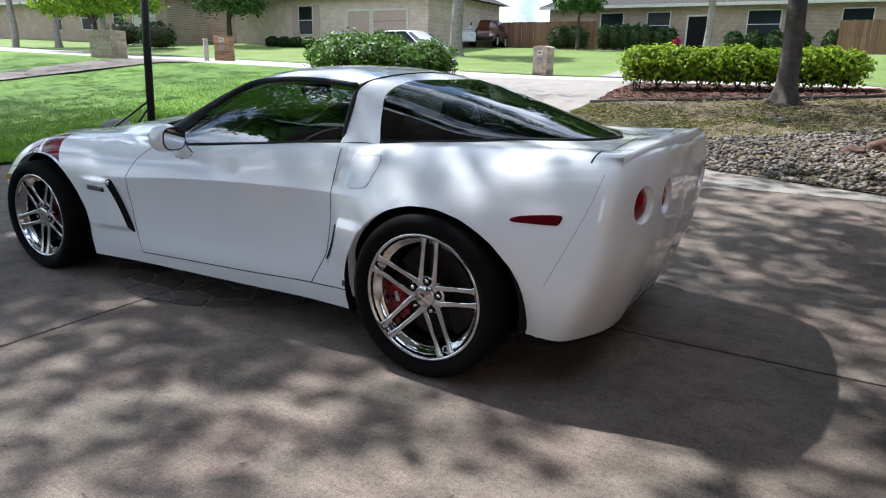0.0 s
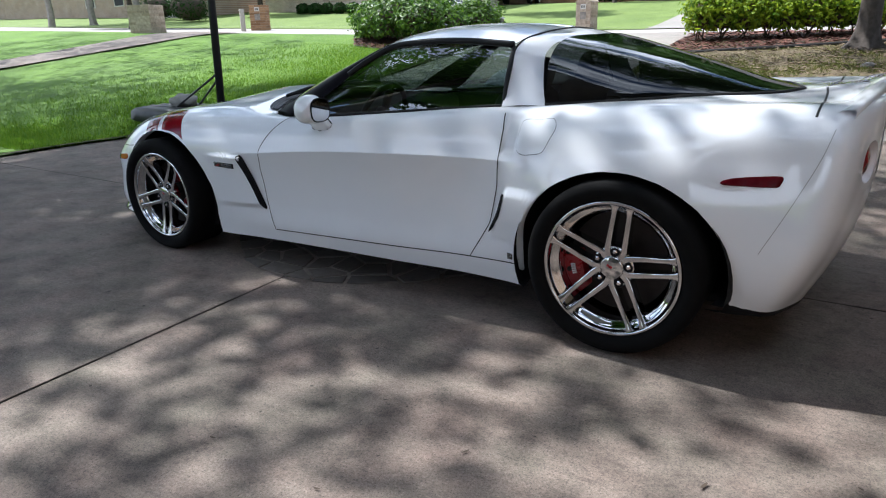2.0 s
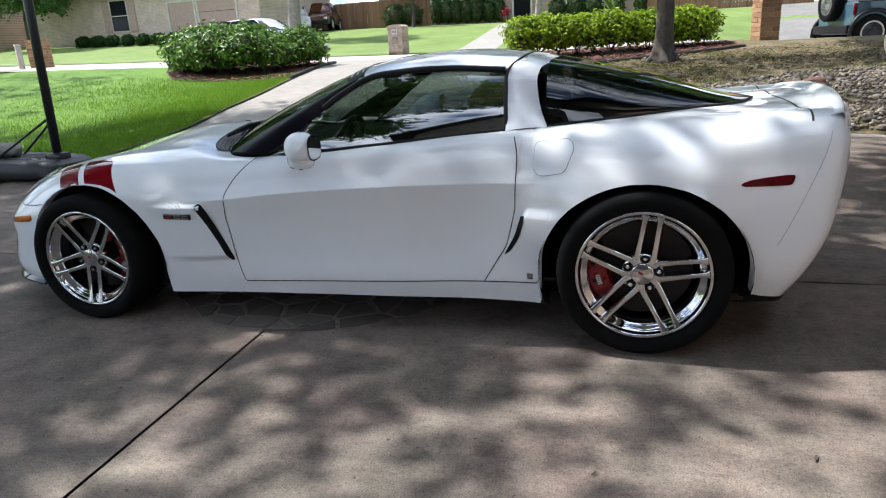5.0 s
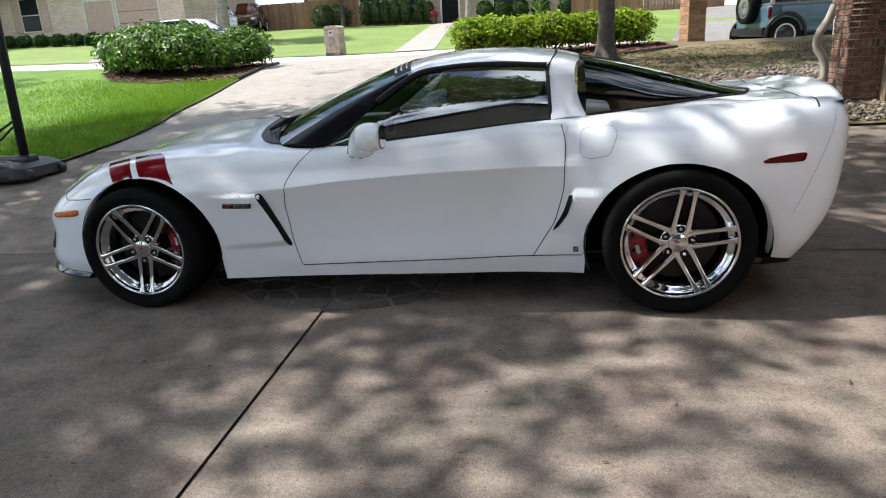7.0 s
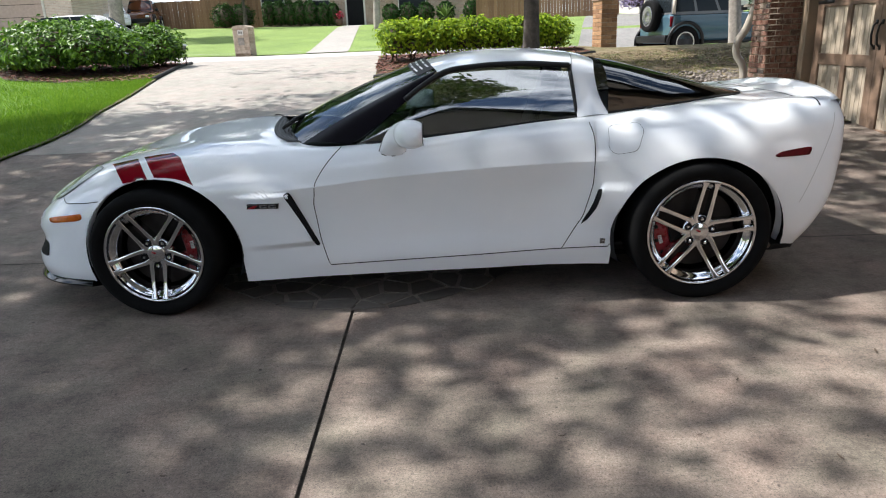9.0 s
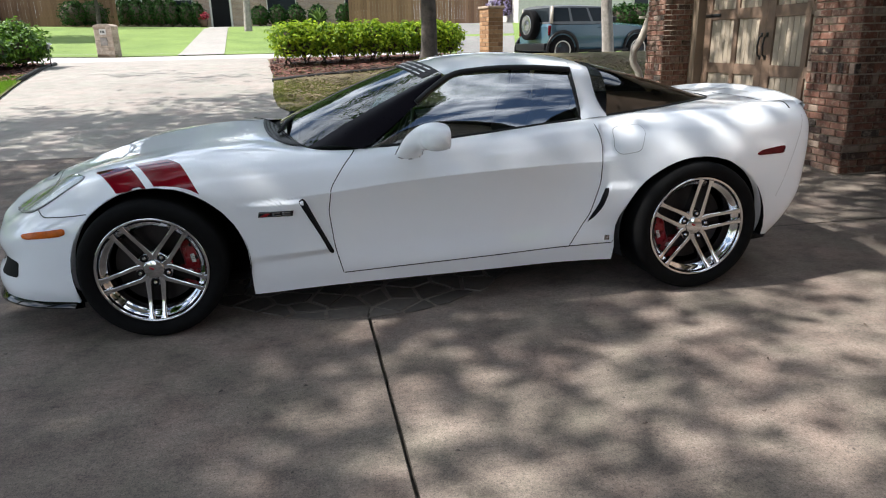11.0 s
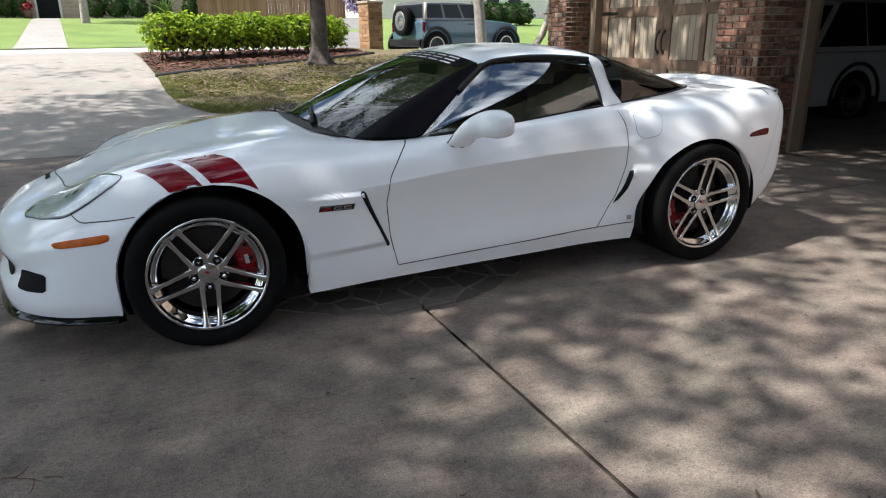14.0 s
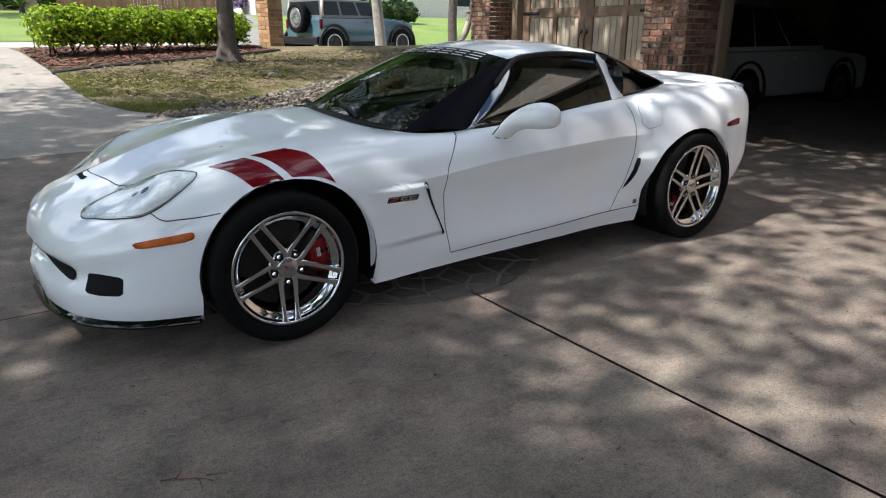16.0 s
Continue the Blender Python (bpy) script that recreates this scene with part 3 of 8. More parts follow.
def build_greenhouse(car):
    wind = part("windscreen", grid_mesh(windscreen_grid()), CAR_GLASS, car, "raked tinted windscreen")
    wind.visible_shadow = False
    # the dark band along the top edge, and the white film letters on it as plain bars
    P = windscreen_grid(33, 41, 0.002)[1:-1, 35:]
    band = part("sun_band", grid_mesh(P), BLACK_GLOSS, wind, "black sunshade band")
    G = windscreen_grid(161, 81, 0.0045)
    x = 14
    for wide, gap in ((14, 1), (14, 1), (15, 1), (14, 1), (13, 1), (14, 1), (14, 1), (13, 1)):
        for r0, r1 in ((71, 72), (74, 75), (77, 78)):
            part("bar", grid_mesh(G[x : x + wide, r0:r1 + 1]), WHITE_FILM, wind, "white film bar")
        x += wide + gap + 2
    # cowl
    P = np.zeros((25, 4, 3))
    for i, s in enumerate(np.linspace(-1, 1, 25)):
        a = windscreen_edge(s)
        h = np.array([0.478 + 0.20 * abs(s) ** 2, 0.62 * s, 0.872 - 0.072 * abs(s) ** 2])
        for j, t in enumerate((0, 0.35, 0.7, 1)):
            P[i, j] = h + (np.array(a) - h) * t
            P[i, j, 2] -= 0.014 * math.sin(t * math.pi) + 0.004
    part("cowl", grid_mesh(P), DARK, car, "black plastic cowl")
    # the louvred cover between the hood's rear edge and the glass
    rows = []
    for y in np.linspace(-0.62, 0.62, 61):
        front = 0.485 + 0.26 * y * y + 0.075 * (abs(y) / 0.62) ** 8
        back = max(front + 0.002, windscreen_edge(y / 0.63).x + 0.012)
        rows.append([top_at(front + (back - front) * t, y, 0.004 + 0.006 * math.sin(t * 17) ** 2 * (t < 0.95)) for t in np.linspace(0, 1, 22)])
    part("cowl_cover", grid_mesh(np.array(rows)), BLACK_TRIM, car, "ribbed black cowl cover with the wiper arms on it")
    for y0, y1 in ((-0.42, 0.10), (0.08, 0.56)):
        a, b = Vector((0.585, y0, 0.862)), Vector((0.70, y1, 0.925 - 0.12 * abs(y1)))
        wiper = part("wiper", tube([a, a.lerp(b, 0.3) + Vector((0, 0, 0.02)), b], 0.009, 6), BLACK_TRIM, car, "black wiper arm")
        part("wiper_blade", tube([(0.60, y0 + 0.02, 0.868), (0.63, (y0 + y1) / 2, 0.892), (0.71, y1 + 0.03, 0.912 - 0.12 * abs(y1))], 0.007, 6), SEAL, wiper)
    # windscreen pillars
    n = 22
    rail = rail_curve(60)
    P = np.zeros((n, 7, 3))
    for i, t in enumerate(np.linspace(0, 1, n)):
        a = Vector(windscreen_grid(3, n, 0.0)[0, i])
        k = t * 0.44
        base = Vector((0.90, -0.775, 0.806)) if i == 0 else Vector(rail[int(min(k, 1) * 59)])
        b = Vector((0.985, -0.772, 0.811)).lerp(base, min(1, t * 4)) if t < 0.25 else base
        for j, f in enumerate(np.linspace(0, 1, 7)):
            P[i, j] = a.lerp(b, f) + Vector((-0.3, -0.7, 0.65)) * 0.022 * math.sin(f * math.pi)
    both("pillar", grid_mesh(P), BLACK_GLOSS, car, "gloss black windscreen pillar")
    # roof
    n, m = 30, 25
    P = np.zeros((n, m, 3))
    for i, t in enumerate(np.linspace(0, 1, n)):
        for j, s in enumerate(np.linspace(-1, 1, m)):
            x0 = header_edge(s).x
            x = x0 + (2.14 - 0.035 * abs(s) ** 3 - x0) * t
            edge = np.interp(x, [1.36, 1.47, 1.62, 2.10, 2.2], [1.11, 1.133, 1.152, 1.138, 1.125])
            wide = np.interp(x, [1.36, 1.47, 1.62, 2.1], [0.53, 0.553, 0.549, 0.545])
            z = edge + (roof_z(x) - edge) * (1 - abs(s) ** 2.6) ** 0.85
            P[i, j] = (x, wide * s, z + 0.003)
    roof = part("roof", grid_mesh(P), PAINT, car, "white hardtop roof panel")
    both("drip_rail", tube([Vector(p) + Vector((0, -0.004, 0.010)) for p in rail_curve(60)[16:]], 0.014, 8), BLACK_TRIM, car, "black roof rail")
    # roof hoop and sail pillars
    front = [(2.146, 0, 1.194), (2.143, 0.2, 1.187), (2.13, 0.38, 1.170), (2.112, 0.50, 1.147), (2.105, 0.553, 1.115), (2.108, 0.592, 1.045), (2.112, 0.645, 0.96), (2.115, 0.70, 0.891)]
    rear = [(2.265, 0, 1.164), (2.262, 0.2, 1.158), (2.252, 0.36, 1.145), (2.235, 0.46, 1.128), (2.228, 0.515, 1.095), (2.235, 0.548, 1.03), (2.255, 0.59, 0.955), (2.285, 0.635, 0.894)]
    f, r = np.array(front), np.array(rear)
    d = np.r_[0, np.cumsum(np.linalg.norm(np.diff(f, axis=0), axis=1))]
    q = np.linspace(0, d[-1], 40)
    f, r = spline(d, f, q), spline(d, r, q)
    P = np.stack([f + (r - f) * t + np.array([0, 0.006, 0.005]) * math.sin(t * math.pi) for t in np.linspace(0, 1, 9)], 1)
    P = np.concatenate([P[::-1] * np.array([1, -1, 1]), P[1:]])
    part("roof_hoop", grid_mesh(P), PAINT, car, "white rear roof hoop")
    line = np.concatenate([f[::-1] * np.array([1, -1, 1]), f[1:]])[4:-4]
    part("roof_seam", tube(line + np.array([0, 0, 0.0015]), 0.0035, 5), SEAL, car)
    # side windows
    top = rail_curve(50)
    P = np.zeros((50, 9, 3))
    for i in range(50):
        t = i / 49
        b = belt(1.02 + (2.112 - 1.02) * t) + Vector((0, 0.006, -0.004))
        for j, s in enumerate(np.linspace(0, 1, 9)):
            P[i, j] = Vector(b).lerp(Vector(top[i]), s)
    # one even curve for the pane, fitted to its edges
    x, z = P[..., 0] - 1.55, P[..., 2] - 1.0
    terms = np.stack([x * 0 + 1, x, z, x * x, x * z, z * z], -1).reshape(-1, 6)
    bow = np.linalg.lstsq(terms, P[..., 1].ravel(), rcond=None)[0]
    P[..., 1] = (terms @ bow).reshape(50, 9) - 0.010 * np.sin(np.linspace(0, math.pi, 9))[None]
    panes = both("side_window", grid_mesh(P), SIDE_GLASS, car, "tinted door window")
    for p in panes:
        p.visible_shadow = False
    seal = [belt(x) + Vector((0, -0.004, 0.003)) for x in np.linspace(0.99, 2.118, 40)]
    both("window_seal", tube(seal, 0.0075, 6), SEAL, car)
    back = [Vector(top[-1]).lerp(belt(2.112), s) + Vector((0.002, -0.012 * math.sin(s * math.pi), 0)) for s in np.linspace(0, 1, 8)]
    both("window_frame", tube(back, 0.010, 6), BLACK_TRIM, car)
    # wrap-round hatch glass
    g = GUIDES[0][13:19]
    n, m = 40, 41
    P = np.zeros((n, m, 3))
    for i, t in enumerate(np.linspace(0, 1, n)):
        e = spline(np.arange(6), g, np.array([t * 5]))[0]
        x = e[0]
        zc = float(np.interp(x, [2.27, 2.40, 2.545, 2.70, 2.852, 3.0, 3.10, 3.17], [1.163, 1.136, 1.100, 1.058, 1.012, 0.966, 0.942, 0.93]))
        pw, qw = np.interp(x, [2.27, 2.6, 3.1], [5.0, 3.2, 2.2]), np.interp(x, [2.27, 2.6, 3.1], [2.9, 1.9, 1.4])
        for j, a in enumerate(np.linspace(-1, 1, m)):
            s = math.sin(a * math.pi / 2)
            xx = x + (np.interp(zc, [0.93, 1.163], [0, -0.02])) * (1 - s * s)
            z = e[2] + (zc - e[2]) * max(0.0, 1 - abs(s) ** pw) ** (1 / qw)
            P[i, j] = (xx, e[1] * s, z + 0.003)
    hatch = part("hatch_glass", grid_mesh(P), DARK_GLASS, car, "dark tinted wrap-round hatch window")
    edge = [Vector(P[i, 0]) + Vector((0, -0.001, 0.001)) for i in range(n)]
    both("hatch_seal", tube(edge, 0.006, 6), SEAL, car)
    # cabin
    cabin = part("cabin_tub", box(bmesh.new(), 0.55, 3.1, -0.70, 0.70, 0.20, 0.24), CABIN, car)
    part("dashboard", new_box(0.66, 1.10, -0.66, 0.66, 0.50, 0.80, 0.05, 3), CABIN, car, "black dashboard")
    both("door_card", new_box(0.95, 2.15, -0.76, -0.70, 0.24, 0.80, 0.02), CABIN, car)
    part("cargo_floor", new_box(2.20, 3.12, -0.52, 0.52, 0.66, 0.72, 0.02), CABIN, car)
    part("bulkhead", new_box(2.14, 2.22, -0.62, 0.62, 0.24, 0.80, 0.02), CABIN, car)
    part("console", new_box(1.0, 2.14, -0.10, 0.10, 0.24, 0.56, 0.03), CABIN, car)
    for y in (-0.36, 0.36):
        bm = box(bmesh.new(), 1.45, 1.98, -0.25, 0.25, 0.24, 0.42, 0.06, 3)
        seat = part("seat", bm, SEAT, car, "black leather bucket seat")
        seat.location.y = y
        b = box(bmesh.new(), -0.07, 0.07, -0.24, 0.24, 0, 0.56, 0.06, 3, pose(1.93, y, 0.40, 0, 17, 0))
        part("seat_back", b, SEAT, car)
        b = box(bmesh.new(), -0.05, 0.05, -0.13, 0.13, 0.50, 0.70, 0.045, 3, pose(1.93, y, 0.40, 0, 17, 0))
        part("headrest", b, SEAT, car)
    ring = [Vector((0.185 * math.cos(a), 0.185 * math.sin(a), 0)) for a in np.linspace(0, 2 * math.pi, 33)]
    bm = tube(ring, 0.016, 8)
    box(bm, -0.16, 0.16, -0.025, 0.025, -0.015, 0.015, 0.01)
    box(bm, -0.07, 0.07, -0.06, 0.06, -0.03, 0.02, 0.02)
    bmesh.ops.transform(bm, matrix=pose(1.22, -0.36, 0.76, 0, -68, 0), verts=bm.verts)
    part("steering_wheel", bm, BLACK_TRIM, car, "black steering wheel")
    part("rear_view_mirror", new_box(1.36, 1.39, -0.12, 0.12, 1.055, 1.115, 0.014), BLACK_TRIM, car, "black inside mirror")


# -- wheels --
def build_wheel(car, x, hub, tyre_r, rim_r, inner, first, caliper_at):
    """One wheel of the left side, turned about the y axis; y = 0 is its outer hub face."""
    r = rim_r
    tyre = lathe([(r - 0.012, 0.03), (r + 0.004, -0.030), (r + 0.012, -0.046), (r + 0.030, -0.058), (tyre_r - 0.030, -0.060), (tyre_r - 0.012, -0.050), (tyre_r - 0.004, -0.036), (tyre_r, -0.015), (tyre_r, inner - 0.02), (tyre_r - 0.02, inner), (r, inner)], 96)
    rot = Matrix.Translation((x, -0.88, hub))
    wheel = part("wheel", tyre, RUBBER, car, "black low-profile tyre on chrome wheel")
    wheel.name = "tyre"
    wheel.matrix_world = rot
    rim = lathe([(r + 0.006, 0.0), (r + 0.008, -0.030), (r + 0.0078, -0.037), (r + 0.0055, -0.0425), (r + 0.001, -0.045), (r - 0.004, -0.0445), (r - 0.008, -0.0415), (r - 0.010, -0.036), (r - 0.0115, -0.029), (r - 0.014, -0.0235), (r - 0.020, -0.0175), (r - 0.030, -0.0105), (r - 0.040, -0.0045), (r - 0.043, 0.000), (r - 0.044, 0.010), (r - 0.044, 0.07), (r - 0.045, 0.10), (r - 0.047, 0.12), (r - 0.047, inner - 0.02)], 96)
    sub = lambda n, bm, mat, lab="", **kw: _under(part(n, bm, mat, None, lab, **kw), wheel)
    sub("rim", rim, CHROME, "polished chrome rim")
    for i in range(5):
        a = math.radians(first + 72 * i)
        c, s = math.cos(a), math.sin(a)
        for side in (-1, 1):
            bm = bmesh.new()
            secs = []
            for rr, off, half, y0, y1 in ((0.030, 0.020, 0.020, -0.010, 0.050), (0.070, 0.032, 0.0120, -0.013, 0.040), (r * 0.55, 0.0305, 0.0102, -0.020, 0.028), (r - 0.045, 0.0285, 0.0102, -0.031, 0.016), (r - 0.024, 0.0280, 0.0125, -0.038, 0.006), (r - 0.011, 0.0280, 0.0190, -0.041, 0.000)):
                o = side * off
                secs.append([(rr, o + half * u, y1 if v is None else y0 + v) for u, v in ((-1, None), (-1, 0.008), (-0.96, 0.0035), (-0.85, 0.0010), (-0.55, 0.0002), (0, 0), (0.55, 0.0002), (0.85, 0.0010), (0.96, 0.0035), (1, 0.008), (1, None))])
            P = np.array([[(q[0] * c - q[1] * s, q[2], q[0] * s + q[1] * c) for q in sec] for sec in secs])
            grid_mesh(P, bm=bm)
            bmesh.ops.recalc_face_normals(bm, faces=bm.faces)
            sub("spoke", bm, CHROME, angle=50)
        nut = lathe([(0.0, -0.016), (0.006, -0.016), (0.010, -0.012), (0.0105, 0.012)], 6)
        bmesh.ops.translate(nut, verts=nut.verts, vec=(0.064 * c, -0.004, 0.064 * s))
        sub("lug_nut", nut, CHROME, angle=30)
        # flat dark disc on the hub stands for the shade in the lug pocket
        well = lathe([(0.0175, -0.0105), (0.018, -0.0095), (0.012, -0.0095), (0.0, -0.0095)], 16)
        bmesh.ops.translate(well, verts=well.verts, vec=(0.064 * c, -0.006, 0.064 * s))
        sub("lug_shade_disc", well, DARK)
    hubm = lathe([(0.0, -0.014), (0.034, -0.013), (0.040, -0.008), (0.070, -0.009), (0.080, -0.006), (0.085, 0.006), (0.085, 0.05), (0.0, 0.05)], 40)
    sub("hub", hubm, CHROME, "chrome hub")
    cap = lathe([(0.0, -0.0195), (0.040, -0.0185), (0.0445, -0.0165), (0.046, -0.010)], 40)
    sub("centre_cap", cap, CHROME, "silver centre cap")
    em = bmesh.new()
    box(em, -0.020, 0.002, -0.0215, -0.0188, -0.002, 0.007, 0, 2, Matrix.Rotation(radians(25), 4, "Y"))
    sub("emblem", em, CALIPER, "small red emblem")
    disc = lathe([(0.06, 0.075), (r * 0.76, 0.075), (r * 0.76, 0.105), (0.06, 0.105)], 64)
    sub("brake_disc", disc, STEEL, "dark grey brake disc", angle=30)
    back = lathe([(0.0, 0.125), (r - 0.03, 0.125), (r - 0.03, inner)], 48)
    sub("brake_shield", back, DARK)
    bm = bmesh.new()
    ca = math.radians(caliper_at)
    P = []
    for a in np.linspace(ca - 0.52, ca + 0.52, 16):
        e = abs((a - ca) / 0.52)
        lo, hi = r * 0.50 + 0.02 * e**4, r * 0.865 - 0.010 * e**4
        y = 0.044 + 0.010 * e**3
        P.append([(q * math.cos(a), yy, q * math.sin(a)) for q, yy in ((lo, 0.09), (lo, y + 0.012), (lo + 0.01, y), (hi - 0.012, y), (hi, y + 0.012), (hi, 0.09))])
    grid_mesh(np.array(P), bm=bm)
    bmesh.ops.recalc_face_normals(bm, faces=bm.faces)
    sub("caliper", bm, CALIPER, "bright red brake caliper", angle=40)
    for k in (-0.36, 0.0, 0.36):
        for q in (0.60, 0.76):
            b = lathe([(0.0, 0.036), (0.008, 0.036), (0.010, 0.040), (0.010, 0.048)], 12)
            bmesh.ops.translate(b, verts=b.verts, vec=(r * q * math.cos(ca + k), 0, r * q * math.sin(ca + k)))
            sub("caliper_bolt", b, CALIPER if q < 0.7 else STEEL)
    for k in range(5):
        a = ca + 0.05 * (k - 2)
        mark = new_box(-0.009, 0.009, 0.0405, 0.0436, -0.003, 0.003)
        bmesh.ops.transform(mark, matrix=Matrix.Translation((r * 0.69 * math.cos(a), 0, r * 0.69 * math.sin(a))) @ Matrix.Rotation(-a, 4, "Y"), verts=mark.verts)
        sub("caliper_mark", mark, WHITE_FILM)
    return wheel


def _under(ob, parent):
    ob.parent = parent
    ob.matrix_parent_inverse = Matrix.Identity(4)
    return ob


def build_car():
    car = thing("sports_car", Matrix.Identity(4), "white two-door sports coupe with red fender stripes on concrete", "car")
    build_body(car)
    build_greenhouse(car)
    for (x, h), tr, rr, inner, first, cal in ((WHEELS[0], 0.325, 0.243, 0.215, -92, 8), (WHEELS[1], 0.339, 0.258, 0.26, 82, 196)):
        w = build_wheel(car, x, h, tr, rr, inner, first, cal)
        m = Matrix.Translation((x, 0.88, h)) @ Matrix.Rotation(math.pi, 4, "Z")
        copy_thing(w, m)
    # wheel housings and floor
    for xc, a, zc, b in ARCHES:
        P = np.zeros((30, 3, 3))
        for i, t in enumerate(np.linspace(-0.5, math.pi + 0.5, 30)):
            for j, (y, grow) in enumerate(((-0.885, 0.004), (-0.80, 0.02), (-0.48, 0.02))):
                P[i, j] = (xc + (a + grow) * math.cos(t), y, max(0.26 if xc > 1 and t < 1 else 0.19, zc + (b + grow) * math.sin(t)))
        both("dark_wheel_well", grid_mesh(P), DARK, car)
        both("inner_housing", new_box(xc - a - 0.02, xc + a + 0.02, -0.49, -0.46, 0.14, 0.70), DARK, car)
    part("underbody", new_box(-0.50, 2.95, -0.66, 0.66, 0.16, 0.20), DARK, car)
    # red hash marks over the front wheel
    for pts in ([(-0.235, 58.5), (-0.090, 57.8), (0.018, 38.6), (-0.110, 37.8)], [(-0.060, 58.6), (0.090, 59.4), (0.155, 52.0), (0.24, 34.8), (0.20, 37.0), (0.15, 38.4), (0.10, 39.0), (0.052, 39.2)]):
        loop = []
        for k in range(len(pts)):
            p, q = np.array(pts[k]), np.array(pts[(k + 1) % len(pts)])
            loop += [tuple(p + (q - p) * t) for t in np.linspace(0, 1, 8, endpoint=False)]
        part("stripe", patch(loop, stripe_at, 0.0012, 0, 10), STRIPE, car, "dark red fender stripe film")
    # door, panel and lid gaps
    f = [(float(door_line(z)[0]), z) for z in np.linspace(0.225, 0.80, 12)]
    both("door_gap", ribbon(f, side_at, 0.0042), SEAL, car)
    r = [(float(door_line(z)[1]), z) for z in np.linspace(0.255, 0.872, 12)]
    both("door_gap", ribbon(r, side_at, 0.0042), SEAL, car)
    both("sill_gap", ribbon([(0.86, 0.222), (1.4, 0.239), (2.03, 0.256), (2.29, 0.262)], side_at, 0.005), SEAL, car)
    fuel = smooth_loop([(2.256, 0.845), (2.33, 0.856), (2.395, 0.858), (2.408, 0.84), (2.395, 0.79), (2.372, 0.745), (2.33, 0.733), (2.265, 0.735), (2.252, 0.75), (2.251, 0.80)], 60)
    part("fuel_flap_gap", ribbon(list(map(tuple, fuel)), side_at, 0.003, 0.001, 80, True), SEAL, car)
    part("fuel_flap", patch(fuel, side_at, 0.0018), PAINT, car, "white fuel filler flap")
    both("bumper_gap", ribbon([(-0.249, 0.594), (-0.32, 0.585), (-0.389, 0.580), (-0.455, 0.581), (-0.481, 0.602)], side_at, 0.004), SEAL, car)
    both("bumper_gap", ribbon([(3.335, 0.875), (3.315, 0.80), (3.26, 0.66), (3.17, 0.46)], side_at, 0.0025), plain("pale_seam", (0.45, 0.45, 0.46), 0.5), car)
    both("hatch_gap", ribbon([(3.252, -0.03), (3.268, -0.25), (3.276, -0.50), (3.277, -0.70), (3.274, -0.738)], top_at, 0.008), SEAL, car)
    both("hood_gap", ribbon([(-0.575, -0.15), (-0.55, -0.26), (-0.529, -0.371), (-0.50, -0.44)], top_at, 0.005), SEAL, car)
    part("hood_gap", ribbon([(-0.575, -0.15), (-0.597, -0.06), (-0.602, 0.0)], top_at, 0.004), SEAL, car)
    # side lamps
    amber = cut_corners([(-0.566, 0.494), (-0.555, 0.502), (-0.50, 0.513), (-0.42, 0.524), (-0.365, 0.532), (-0.354, 0.529), (-0.352, 0.515), (-0.358, 0.505), (-0.385, 0.496), (-0.46, 0.488), (-0.53, 0.480), (-0.556, 0.482)], 1)
    both("side_marker", patch(amber, side_at, 0.004, 0.006), ORANGE_LENS, car, "amber side marker lamp")
    red = cut_corners([(3.026, 0.692), (3.032, 0.700), (3.06, 0.709), (3.12, 0.717), (3.19, 0.724), (3.210, 0.723), (3.214, 0.714), (3.206, 0.694), (3.198, 0.687), (3.15, 0.685), (3.08, 0.685), (3.04, 0.686)], 1)
    both("side_marker", patch(red, side_at, 0.004, 0.006), RED_LENS, car, "dark red side marker lamp")
    # vents: flat dark patches on the skin stand in for their shaded slots
    slot = [(0.672, 0.598), (0.690, 0.610), (0.703, 0.600), (0.74, 0.51), (0.785, 0.41), (0.818, 0.338), (0.812, 0.326), (0.80, 0.332), (0.76, 0.42), (0.715, 0.51)]
    both("side_vent", patch(cut_corners(slot, 1), side_at, 0.0035), DARK, car, "black slot vent behind the front wheel")
    slot = [(2.196, 0.558), (2.214, 0.563), (2.210, 0.53), (2.188, 0.465), (2.150, 0.405), (2.120, 0.380), (2.126, 0.398), (2.155, 0.445), (2.178, 0.495), (2.190, 0.53)]
    both("side_vent", patch(cut_corners(slot, 1), side_at, 0.003), DARK, car, "black slot vent ahead of the rear wheel")
    # badges
    def chip(x0, x1, z0, z1, lean):
        return [(x0, z0), (x1, z0), (x1 + lean, z1), (x0 + lean, z1)]
    badge = part("badge", patch(chip(0.484, 0.640, 0.535, 0.561, 0.006), side_at, 0.0035, 0.004), BLACK_TRIM, car, "small dark fender badge with silver and red shapes")
    part("badge_bar", patch(chip(0.487, 0.540, 0.555, 0.5595, 0.002), side_at, 0.0052, 0.003), BADGE, badge)
    part("badge_bar", patch([(0.490, 0.538), (0.520, 0.538), (0.540, 0.553), (0.520, 0.553)], side_at, 0.0052, 0.003), CALIPER, badge, "small red badge shape")
    for x0 in (0.550, 0.594):
        for z0, z1 in ((0.5385, 0.5445), (0.551, 0.557)):
            part("badge_bar", patch(chip(x0, x0 + 0.036, z0, z1, 0.001), side_at, 0.0052, 0.003), BADGE, badge)
        part("badge_bar", patch(chip(x0, x0 + 0.008, 0.5385, 0.557, 0.001), side_at, 0.0054, 0.003), BADGE, badge)
    part("badge", patch(chip(2.215, 2.24, 0.278, 0.305, 0), side_at, 0.002, 0.003), BADGE, car, "small grey square badge")
